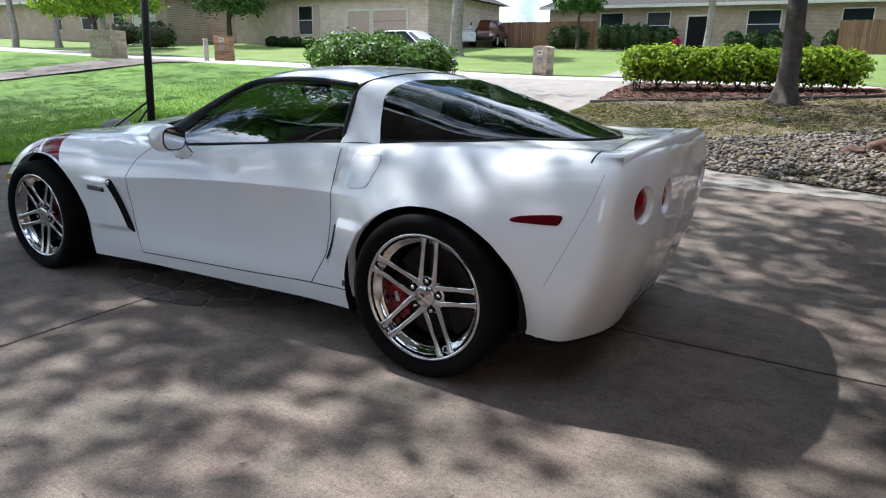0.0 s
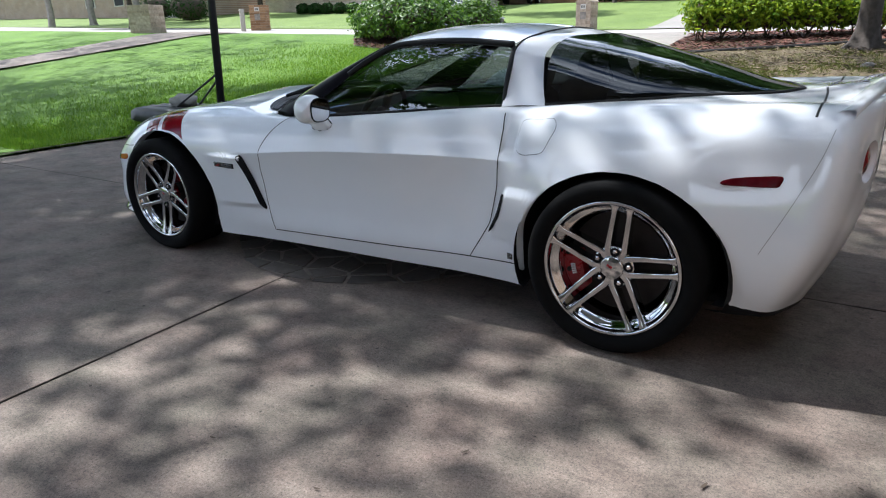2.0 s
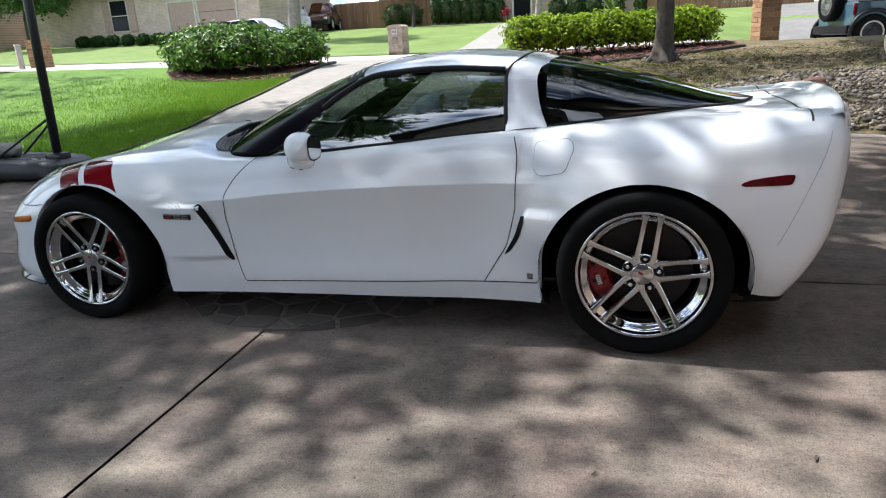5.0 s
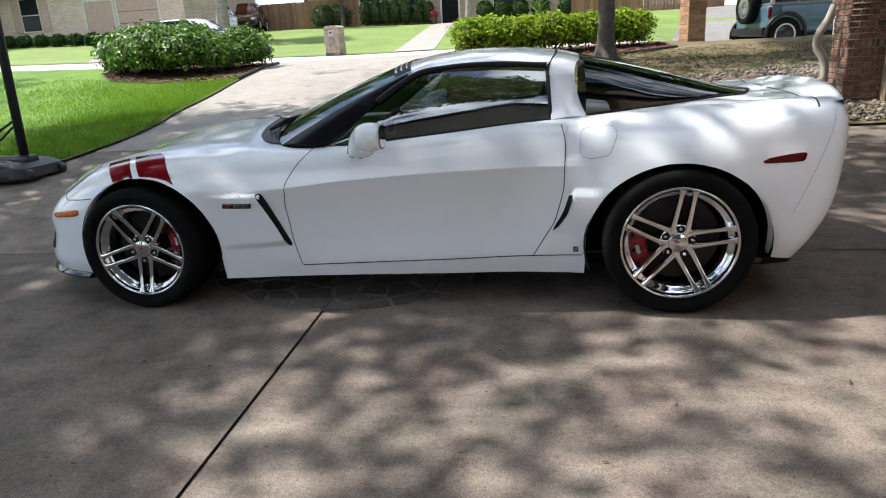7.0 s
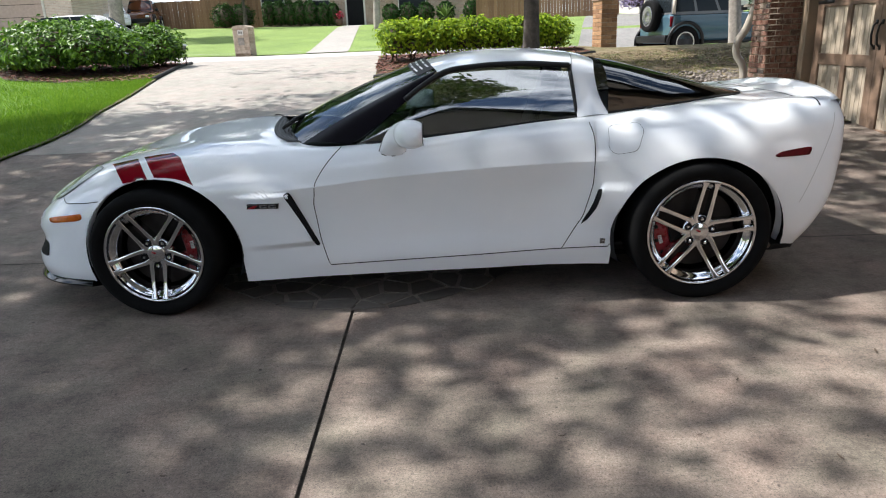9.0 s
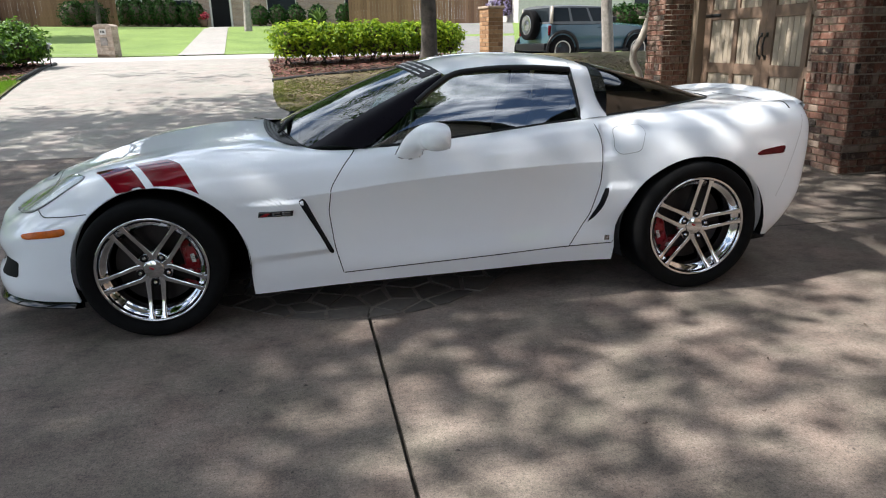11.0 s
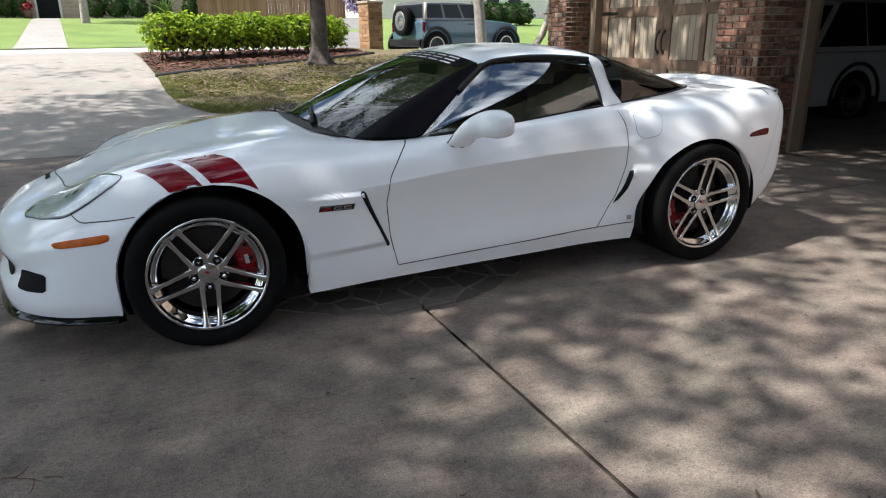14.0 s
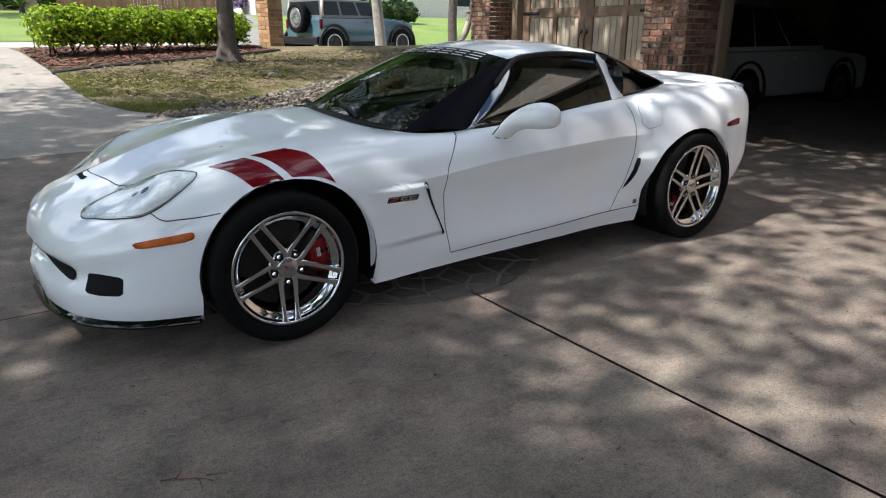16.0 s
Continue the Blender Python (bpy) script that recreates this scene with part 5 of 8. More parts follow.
# ---- the ground ----
def land(name, material, xs, ys, lift, label, edge=None, wobble=0.0):
    """A sheet over the land's heights; edge trims its rows between two sides that depend on y."""
    P = np.zeros((len(ys), len(xs), 3))
    for i, y in enumerate(ys):
        row = np.array(xs, float)
        if edge:
            a, b = edge(y)
            row = a + (b - a) * (row - row[0]) / (row[-1] - row[0])
        for j, x in enumerate(row):
            P[i, j] = (x, y, rise(x, y) + lift + (wobble * noise.noise((x * 0.7, y * 0.7, 3.0)) if wobble else 0))
    ob = part(name, grid_mesh(P, flip=True), material)
    return tagged(ob, label, name.split("_")[0], kind="structure")


def spread(a, b, n):
    return list(np.linspace(a, b, n))


YS = [-400, -120, -60] + spread(-30, 60, 91) + [80, 120, 200, 500]
XS = [-500, -200, -100] + spread(-60, 60, 61) + [100, 200, 500]
land("ground", FAR_LAWN, XS, YS, -0.05, "mown green lawn rising gently to the houses")

LAWN_EDGE = [(-40, -4.9), (-6, -4.7), (0, -4.45), (1.2, -4.45), (2.2, -4.15), (3.0, -3.72), (4.3, -3.64), (5.2, -3.72), (6.4, -4.0), (8, -4.25), (10, -4.66), (12, -5.0), (14, -5.4), (15.2, -7.2)]
YARD_EDGE = [(3.7, 5.2), (3.95, 4.5), (4.3, 3.2), (4.75, 1.9), (5.1, 1.0), (5.6, 0.52), (6.4, 0.20), (7.5, 0.08), (9.1, 0.02), (11, -0.12), (12.8, -0.28), (14.2, -0.4), (15.2, 1.5)]


def lawn_x(y):
    return float(np.interp(y, [p[0] for p in LAWN_EDGE], [p[1] for p in LAWN_EDGE]))


def yard_x(y):
    return float(np.interp(y, [p[0] for p in YARD_EDGE], [p[1] for p in YARD_EDGE]))


# concrete slabs of the driveway, parted by dark joints
JOINT_Y, JOINT_X, GAP = 0.035, 0.965, 0.0075
land("driveway_bed", JOINT, spread(-4.4, 5.6, 12), spread(-12.4, 15.2, 50), -0.02, "dark filler in the driveway joints", lambda y: (lawn_x(y) + 0.02, 12.0 if y < 3.7 else yard_x(y) - 0.02))
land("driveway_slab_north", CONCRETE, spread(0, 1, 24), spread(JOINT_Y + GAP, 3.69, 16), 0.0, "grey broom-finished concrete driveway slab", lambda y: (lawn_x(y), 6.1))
# cut off at y 3.69 so the sunlit stretch can take the paler colour
land("driveway_slab_far", DRIVE_FAR, spread(0, 1, 24), spread(3.69 + 2 * GAP, 15.2, 60), 0.0, "concrete driveway slab down to the street, coloured paler for sunlight", lambda y: (lawn_x(y), yard_x(y)))
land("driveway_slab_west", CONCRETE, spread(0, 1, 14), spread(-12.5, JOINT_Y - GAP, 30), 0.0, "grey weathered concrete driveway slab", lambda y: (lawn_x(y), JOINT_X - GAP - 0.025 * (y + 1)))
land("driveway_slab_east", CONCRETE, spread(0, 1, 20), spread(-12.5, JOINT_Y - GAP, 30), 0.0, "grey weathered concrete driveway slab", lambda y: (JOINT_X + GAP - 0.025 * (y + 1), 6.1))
land("garage_floor", CONCRETE, spread(6.1, 16, 12), spread(-6.4, 5.3, 12), 0.004, "dim concrete garage floor")
land("street", STREET, [-300, -100] + spread(-50, 50, 51) + [100, 300], spread(14.6, 21.6, 10), 0.0, "pale sunlit concrete street")
land("kerb_far", WALK, [-300, -100] + spread(-50, 50, 51) + [100, 300], [21.6, 21.62, 21.9], 0.10, "pale concrete kerb across the street")
land("kerb_near", WALK, [-100] + spread(-50, -7.4, 30), [14.3, 14.58, 14.6], 0.05, "pale concrete kerb along the lawn")
land("walk_far", WALK, spread(0, 1, 4), spread(21.9, 45, 24), 0.03, "pale front walk to the house door", lambda y: (float(np.interp(y, [21.9, 45], [-4.0, -5.9])), float(np.interp(y, [21.9, 45], [-2.4, -4.7]))))
land("drive_far", GREY_DRIVE, spread(0, 1, 4), spread(14.4, 45, 24), 0.02, "grey neighbour drive climbing from the street", lambda y: (float(np.interp(y, [14.4, 45], [4.6, 11])), float(np.interp(y, [14.4, 45], [6.4, 15]))))
land("walk_west", CONCRETE, spread(0, 1, 4), spread(4.6, 14.4, 24), 0.055, "grey concrete neighbour drive crossing the lawn", lambda y: (float(np.interp(y, [4.6, 14.4], [-18.0, -19.4])), float(np.interp(y, [4.6, 14.4], [-16.0, -16.4]))))
land("drive_west", WALK, spread(0, 1, 4), spread(21.9, 33, 16), 0.03, "pale sunlit neighbour drive up to garage doors", lambda y: (float(np.interp(y, [21.9, 33], [-17, -23])), float(np.interp(y, [21.9, 33], [-12, -16]))))
land("lawn_west", LAWN, spread(0, 1, 50), spread(-10, 14.3, 60), 0.012, "thick green mown lawn beside the driveway", lambda y: (-40.0, lawn_x(y)), 0.03)
land("yard_east", YARD, spread(0, 1, 40), spread(3.8, 14.4, 50), 0.012, "patchy worn grass yard with bare soil", lambda y: (yard_x(y) if y < 14 else 0.5, 20.0), 0.04)
land("lawn_far", FAR_LAWN, spread(-60, 60, 61), spread(21.92, 60, 40), 0.015, "bright green lawn across the street")


def pebble_bed():
    """Grey river pebbles between the yard and the driveway."""
    rng = random.Random(4)
    ico = bmesh.new()
    bmesh.ops.create_icosphere(ico, subdivisions=1, radius=1.0)
    base = np.array([v.co for v in ico.verts])
    tri = np.array([[v.index for v in f.verts] for f in ico.faces])
    ico.free()
    poly = [(0.55, 5.15), (1.9, 4.72), (3.3, 4.25), (4.5, 3.95), (7.5, 3.9), (8.5, 7.5), (6.4, 8.3), (4.6, 7.9), (3.3, 6.9), (2.4, 6.2), (1.3, 5.7)]
    V, F, n = [], [], 0
    while n < 8000:
        x, y = rng.uniform(0.3, 8.5), rng.uniform(3.8, 8.4)
        if not inside(x, y, poly):
            continue
        s = rng.choice((0.014, 0.017, 0.021, 0.025, 0.032)) * rng.uniform(0.8, 1.2)
        m = Euler((rng.uniform(-0.5, 0.5), rng.uniform(-0.5, 0.5), rng.uniform(0, 6.3))).to_matrix()
        p = base * np.array([s * rng.uniform(1.0, 1.7), s, s * rng.uniform(0.5, 0.8)])
        p = p * (1 + 0.12 * np.array([[rng.uniform(-1, 1)] for _ in base]))
        p = p @ np.array(m).T + np.array([x, y, rise(x, y) + 0.012 + s * 0.35])
        F.append(tri + n * len(base))
        V.append(p)
        n += 1
    ob = new("pebbles", scatter_mesh("pebbles", np.concatenate(V), np.concatenate(F), PEBBLE, True))
    tagged(ob, "bed of grey river pebbles beside the driveway", "pebbles", kind="stuff")


def inside(x, y, poly):
    hit = False
    for (x0, y0), (x1, y1) in zip(poly, poly[1:] + poly[:1]):
        if (y0 > y) != (y1 > y) and x < (x1 - x0) * (y - y0) / (y1 - y0) + x0:
            hit = not hit
    return hit


def boulder(x, y, sx, sy, sz, seed, label):
    bm = bmesh.new()
    bmesh.ops.create_icosphere(bm, subdivisions=3, radius=1.0)
    for v in bm.verts:
        n = noise.noise(v.co * 1.6 + Vector((seed, 0, 0))) * 0.45 + noise.noise(v.co * 4 + Vector((0, seed, 0))) * 0.12
        v.co = v.co * (1 + n)
        v.co = Vector((v.co.x * sx, v.co.y * sy, max(v.co.z, -0.5) * sz))
    ob = part("boulder", bm, RED_ROCK, None)
    ob.matrix_world = pose(x, y, rise(x, y) + sz * 0.45, 0, 0, seed * 50)
    return tagged(ob, label, "rock", "red boulders")


def chips(name, poly, count, size, material, label, seed=1):
    """Wood chips strewn over a bed."""
    rng = random.Random(seed)
    xs, ys = [p[0] for p in poly], [p[1] for p in poly]
    V, F, n = [], [], 0
    while n < count:
        x, y = rng.uniform(min(xs), max(xs)), rng.uniform(min(ys), max(ys))
        if not inside(x, y, poly):
            continue
        a, t = rng.uniform(0, 6.3), rng.uniform(-0.5, 0.5)
        l, w = size * rng.uniform(0.6, 1.5), size * rng.uniform(0.25, 0.5)
        c, s = math.cos(a), math.sin(a)
        z = rise(x, y) + 0.035 + rng.uniform(0, 0.025)
        V += [(x + c * u - s * v, y + s * u + c * v, z + u * t * 0.5 + k) for u, v, k in ((-l, -w, 0), (l, -w, 0), (l, w, 0.006), (-l, w, 0.006))]
        F.append([4 * n, 4 * n + 1, 4 * n + 2, 4 * n + 3])
        n += 1
    ob = new(name, scatter_mesh(name, V, F, material))
    return tagged(ob, label, "mulch", kind="stuff")


def bed_soil(name, poly, label):
    bm = bmesh.new()
    f = bm.faces.new([bm.verts.new((x, y, 0)) for x, y in poly])
    bmesh.ops.triangulate(bm, faces=[f])
    bmesh.ops.subdivide_edges(bm, edges=bm.edges, cuts=3, use_grid_fill=True)
    for v in bm.verts:
        v.co.z = rise(v.co.x, v.co.y) + 0.03
    if sum(f.normal.z for f in bm.faces) < 0:
        bmesh.ops.reverse_faces(bm, faces=bm.faces)
    return tagged(part(name, bm, SOIL), label, "bed", kind="structure")


def edging(points, label):
    line = [(x, y, rise(x, y) + 0.03) for x, y in points]
    ob = part("bed_edging", tube(line, 0.045, 6), EDGING)
    return tagged(ob, label, "edging")


# ---- leaves and plants ----
def leaf_cloud(blobs, count, size, seed, core=None, flat=0.0):
    """Leaves spread over the outer part of a set of rounded lumps: centre, radii, share."""
    rng = np.random.default_rng(seed)
    share = np.array([b[2] for b in blobs], float)
    pick = rng.choice(len(blobs), count, p=share / share.sum())
    d = rng.normal(size=(count, 3))
    d /= np.linalg.norm(d, axis=1)[:, None]
    d[:, 2] = np.where(d[:, 2] < -0.75, -d[:, 2], d[:, 2])
    depth = 1 - np.abs(rng.normal(0, 0.16, count)) + rng.normal(0, 0.05, count)
    lump = 1 + 0.16 * np.sin(d[:, 0] * 9 + pick) * np.sin(d[:, 1] * 8 + 2 * pick) + 0.10 * np.sin(d[:, 2] * 13 + d[:, 0] * 11)
    cen, rad = np.array([b[0] for b in blobs])[pick], np.array([b[1] for b in blobs])[pick]
    p = cen + d * rad * (depth * lump)[:, None]
    nrm = d + rng.normal(0, 0.55, (count, 3)) + np.array([0, 0, 0.5])
    nrm /= np.linalg.norm(nrm, axis=1)[:, None]
    t = np.cross(nrm, rng.normal(size=(count, 3)))
    t /= np.linalg.norm(t, axis=1)[:, None]
    b = np.cross(nrm, t)
    l, w = size * rng.uniform(0.7, 1.3, (count, 1)), size * rng.uniform(0.4, 0.6, (count, 1))
    V = np.stack([p - t * l, p + b * w + nrm * w * 0.25, p + t * l, p - b * w + nrm * w * 0.25], 1).reshape(-1, 3)
    F = np.arange(count * 4).reshape(-1, 4)
    return V, F


def lump_core(blobs, shrink):
    bm = bmesh.new()
    for c, r, _ in blobs:
        m = Matrix.Translation(c) @ Matrix.Diagonal((r[0] * shrink, r[1] * shrink, r[2] * shrink, 1))
        bmesh.ops.create_icosphere(bm, subdivisions=2, radius=1.0, matrix=m)
    return bm


def shrub(name, x, y, blobs, count, size, material, label, category="shrub", group="", seed=1, core=0.72, stems=6):
    """A shrub: stems, a solid dark core added to block light, and many leaves."""
    z = rise(x, y)
    ob = thing(name, pose(x, y, z), label, category, group)
    V, F = leaf_cloud(blobs, count, size, seed)
    leaves = new("leaves", scatter_mesh("leaves", V, F, material))
    _under(leaves, ob)
    if core:
        _under(part("inner_mass", lump_core(blobs, core), TWIG), ob)
    rng = random.Random(seed)
    for k in range(stems):
        c, r, _ = blobs[k % len(blobs)]
        a = rng.uniform(0, 6.3)
        top = Vector(c) + Vector((math.cos(a) * r[0] * 0.5, math.sin(a) * r[1] * 0.5, 0))
        _under(part("stem", tube([(c[0] + rng.uniform(-0.1, 0.1), c[1], 0.0), Vector((c[0], c[1], 0)).lerp(top, 0.5), top], 0.014, 5), TWIG), ob)
    return ob


def trunk_mesh(height, r0, r1, flare, lean=(0, 0), seed=0, sides=18):
    P = []
    for t in np.linspace(0, 1, 26):
        z = height * t
        r = r0 + (r1 - r0) * t + flare * math.exp(-z / 0.16)
        cx, cy = lean[0] * z + 0.05 * math.sin(z * 1.3 + seed), lean[1] * z + 0.04 * math.sin(z * 1.7 + seed * 2)
        ring = []
        for a in np.linspace(0, math.tau, sides, endpoint=False):
            ridge = 1 + 0.06 * math.sin(a * 5 + seed + z) + 0.30 * math.exp(-z / 0.14) * math.sin(a * 4 + seed)
            ring.append((cx + r * ridge * math.cos(a), cy + r * ridge * math.sin(a), z - 0.05))
        P.append(ring)
    return grid_mesh(np.array(P), close_v=True)


def tree(name, x, y, height, r0, crown, leaf_count, label, flare=0.16, lean=(0, 0), seed=0, bark=None, group="street trees", leaf=0.12, foliage=None):
    """A tree: a flared trunk, limbs, and a crown of leaves in lumps."""
    ob = thing(name, pose(x, y, rise(x, y)), label, "tree", group)
    _under(part("trunk", trunk_mesh(height, r0, r0 * 0.72, flare, lean, seed), bark or BARK), ob)
    top = Vector((lean[0] * height, lean[1] * height, height - 0.1))
    for c, r, _ in crown:
        mid = top.lerp(Vector(c), 0.5) + Vector((0, 0, 0.25))
        _under(part("limb", tube([top - Vector((0, 0, 0.4)), mid, Vector(c)], 0.1, 7, taper=[r0 * 0.55, r0 * 0.35, 0.03]), bark or BARK), ob)
    V, F = leaf_cloud(crown, leaf_count * 2, leaf, seed + 11)
    _under(new("crown", scatter_mesh("crown", V, F, foliage or OAK)), ob)
    # solid core added inside the leaves to keep sky out of reflections
    if leaf > 0.2:
        _under(part("inner_foliage", lump_core(crown, 0.80), OAK), ob)
    return ob


def grass_blades(name, region, count, seed, tall, label, mat):
    """Single blades over the stretch of lawn that lies nearest."""
    rng = np.random.default_rng(seed)
    V = np.zeros((count, 3, 3))
    n = 0
    while n < count:
        x, y = region(rng)
        h = tall * rng.uniform(0.6, 1.2)
        a, b = rng.uniform(0, 6.3), rng.normal(0, 0.35, 2)
        w = 0.0045 * rng.uniform(0.7, 1.4)
        z = rise(x, y) + 0.005
        V[n] = ((x - w * math.cos(a), y - w * math.sin(a), z), (x + w * math.cos(a), y + w * math.sin(a), z), (x + b[0] * h, y + b[1] * h, z + h))
        n += 1
    ob = new(name, scatter_mesh(name, V.reshape(-1, 3), np.arange(count * 3).reshape(-1, 3), mat))
    return tagged(ob, label, "grass", kind="stuff")


# ---- the open garage and the carriage door ----
FACE_X, DOOR_X, PIER_X, WALL_TOP = 5.55, 6.05, 6.12, 3.1
COURSE, BRICK_L, ROWLOCK = 0.0675, 0.19, 0.10


def brick_mesh(length, height, depth):
    bm = new_box(-length / 2, length / 2, -depth / 2, depth / 2, -height / 2, height / 2, 0.004, 1)
    for v in bm.verts:
        v.co += Vector((noise.noise(v.co * 40), noise.noise(v.co * 43 + Vector((5, 0, 0))), noise.noise(v.co * 37))) * 0.0035
    return mesh_of(bm, "brick", BRICK, False)


def pilaster(name, y0, y1, label):
    """A brick pier with faces to the drive and to both bays: a mortar core with bricks laid round it."""
    core = part(name, new_box(FACE_X + 0.012, PIER_X, y0 + 0.012, y1 - 0.012, -0.02, WALL_TOP), MORTAR)
    tagged(core, label, "pier", kind="structure")
    stretcher, header, soldier = brick_mesh(BRICK_L - 0.012, COURSE - 0.012, 0.05), brick_mesh(0.093, COURSE - 0.012, 0.05), brick_mesh(COURSE - 0.012, ROWLOCK - 0.012, 0.05)
    rng = random.Random(len(name))
    z, k = 0.01, 0
    top = 2.05
    while z < top:
        tall = ROWLOCK if 0.78 < z < 0.95 or 1.72 < z < 1.89 else COURSE
        for face, a, b in (("x", y0, y1), ("y", FACE_X, PIER_X)):
            u = a
            first = k % 2 if face == "x" else (k + 1) % 2
            while u < b - 0.03:
                if tall > COURSE:
                    me, l = soldier, COURSE
                else:
                    me, l = (header, 0.105) if first else (stretcher, BRICK_L)
                    first = 0
                if u + l > b + 0.01:
                    me, l = (header, 0.105) if tall == COURSE else (soldier, COURSE)
                ob = new("brick", me)
                jig = rng.uniform(-0.002, 0.002)
                c = min(u + l / 2, b - l / 2)
                if face == "x":
                    ob.matrix_world = pose(FACE_X + 0.022 + jig, c, z + tall / 2, 0, 0, 90)
                else:
                    ob.matrix_world = pose(c, y0 + 0.022 + jig, z + tall / 2, 0, 0, 0)
                ob.parent = core
                u += l
        z += tall
        k += 1
    return core


def plain_wall(name, x0, x1, y0, y1, z0, z1, material, label):
    return tagged(part(name, new_box(x0, x1, y0, y1, z0, z1), material, None, smooth=False), label, "wall", kind="structure")


def carriage_door(y0, y1):
    """A stained timber garage door made to look like a pair of stable doors."""
    door = thing("garage_door", pose(DOOR_X, 0, 0), "closed stained-wood carriage garage door with tan plank panels", "garage door")
    add = lambda n, bm, mat, lab="", **kw: _under(part(n, bm, mat, None, lab, **kw), door)
    add("backing", new_box(0.06, 0.09, y0, y1, 0.01, 2.3), DOOR_PANEL, smooth=False)
    mid = (y0 + y1) / 2
    rails = [(0.01, 0.16), (0.80, 0.93), (1.47, 1.60), (2.14, 2.30)]
    for z0, z1 in rails:
        add("rail", new_box(0.03, 0.075, y0, y1, z0, z1, 0.004, 1), DOOR_WOOD, smooth=False)
    w = (y1 - y0) / 2
    for half in (0, 1):
        a = y0 + half * w
        for f, t in ((0.0, 0.13), (0.46, 0.09), (1.0, 0.15)):
            c = a + f * w
            lo, hi = (c, c + t) if f == 0 else (c - t, c) if f == 1 else (c - t / 2, c + t / 2)
            add("stile", new_box(0.027, 0.073, lo + 0.001, hi - 0.001, 0.01, 2.3, 0.004, 1), DOOR_WOOD, smooth=False)
        for lo, hi in ((a + 0.13, a + 0.46 * w - 0.045), (a + 0.46 * w + 0.045, a + w - 0.15)):
            n = 5
            for k in range(n):
                p, q = lo + (hi - lo) * k / n, lo + (hi - lo) * (k + 1) / n
                for z0, z1 in ((0.16, 0.80), (0.93, 1.47), (1.60, 2.14)):
                    add("plank", new_box(0.047, 0.061, p + 0.003, q - 0.003, z0, z1, 0.003, 1), DOOR_PANEL, smooth=False)
    for y in (mid - 0.05, mid + 0.05):
        bar = tube([(0.028, y, 1.01), (-0.01, y, 1.05), (-0.022, y, 1.14), (-0.01, y, 1.24), (0.028, y, 1.28)], 0.012, 8)
        add("door_pull", bar, IRON, "black iron door pull")
        add("pull_plate", new_box(0.016, 0.03, y - 0.02, y + 0.02, 0.99, 1.04, 0.004, 1), IRON)
        add("pull_plate", new_box(0.016, 0.03, y - 0.02, y + 0.02, 1.25, 1.30, 0.004, 1), IRON)
    for z in (1.53,):
        add("strap_hinge", new_box(0.018, 0.032, y1 - 0.36, y1 - 0.01, z - 0.02, z + 0.02, 0.005, 1), IRON, "black strap hinge")
        add("strap_hinge", new_box(0.018, 0.032, y0 + 0.01, y0 + 0.36, z - 0.02, z + 0.02, 0.005, 1), IRON, "black strap hinge")
    return door


pilaster("pier_1", 1.43, 2.04, "red brick pier with rowlock courses between garage bays")
pilaster("pier_2", 4.95, 5.42, "red brick pier at the garage corner")
carriage_door(2.18, 4.80)
for y0, y1 in ((4.80, 4.949), (2.041, 2.18)):
    tagged(part("door_frame", new_box(DOOR_X - 0.09, DOOR_X + 0.2, y0 + 0.002, y1 - 0.002, 0, 2.42, 0.006, 1), TRIM_TAN, None, smooth=False), "tan painted timber garage door frame", "door frame", kind="structure")
tagged(part("bay_frame", new_box(PIER_X + 0.01, PIER_X + 0.17, 1.395, 1.48, 0, 2.42, 0.008, 1), TRIM_TAN, None, smooth=False), "tan painted timber frame of the open bay", "door frame", kind="structure")
tagged(part("bay_frame_stop", new_box(PIER_X + 0.17, PIER_X + 0.25, 1.42, 1.53, 0, 2.42, 0.006, 1), DOOR_WOOD, None, smooth=False), "brown timber door stop of the open bay", "door frame", kind="structure")
plain_wall("wall_over_bays", FACE_X + 0.02, DOOR_X + 0.3, -6.5, 5.41, 2.43, 3.4, TAN_BRICK, "brick wall over the garage bays")
# unseen lintel, added low so that less light enters the open bay
plain_wall("bay_shade_block", FACE_X + 0.03, DOOR_X + 0.25, -1.3, 1.428, 2.1, 2.43, TAN_BRICK, "unseen brick lintel added to keep light out of the bay")
plain_wall("wall_garage_back", 16, 16.2, -6.5, 5.41, 0, 3.1, GARAGE_SHADE, "dim plaster back wall of the garage")
plain_wall("wall_garage_south", DOOR_X, 16, -6.7, -6.5, 0, 3.1, GARAGE_SHADE, "dim plaster side wall of the garage")
# out of view; widened to narrow the bay and cut its light
plain_wall("wall_bay_block", FACE_X, DOOR_X + 0.3, -6.5, -1.3, 0, 2.43, TAN_BRICK, "unseen brick wall narrowing the open bay to darken it")
plain_wall("wall_house_north", DOOR_X + 0.3, 16.0, 5.20, 5.41, 0, 3.4, TAN_BRICK, "brick side wall of the garage")
tagged(part("ceiling_garage", new_box(DOOR_X + 0.31, 16.0, -6.5, 5.19, 3.1, 3.25), GARAGE_SHADE, None, smooth=False), "dim garage ceiling", "ceiling", kind="structure")
bm = bmesh.new()
P = np.array([[(FACE_X - 0.55, y, 3.35), (11, y, 6.2), (17, y, 3.35), (17, y, 3.25), (FACE_X - 0.55, y, 3.25)] for y in (-6.9, 6.1)])
grid_mesh(P, close_v=True, bm=bm)
for ring in (0, 1):
    bm.verts.ensure_lookup_table()
    bm.faces.new([bm.verts[ring * 5 + k] for k in range(5)])
tagged(part("roof_garage", bm, ROOFING, None, smooth=False), "dark shingle roof over the garage", "roof", kind="structure")


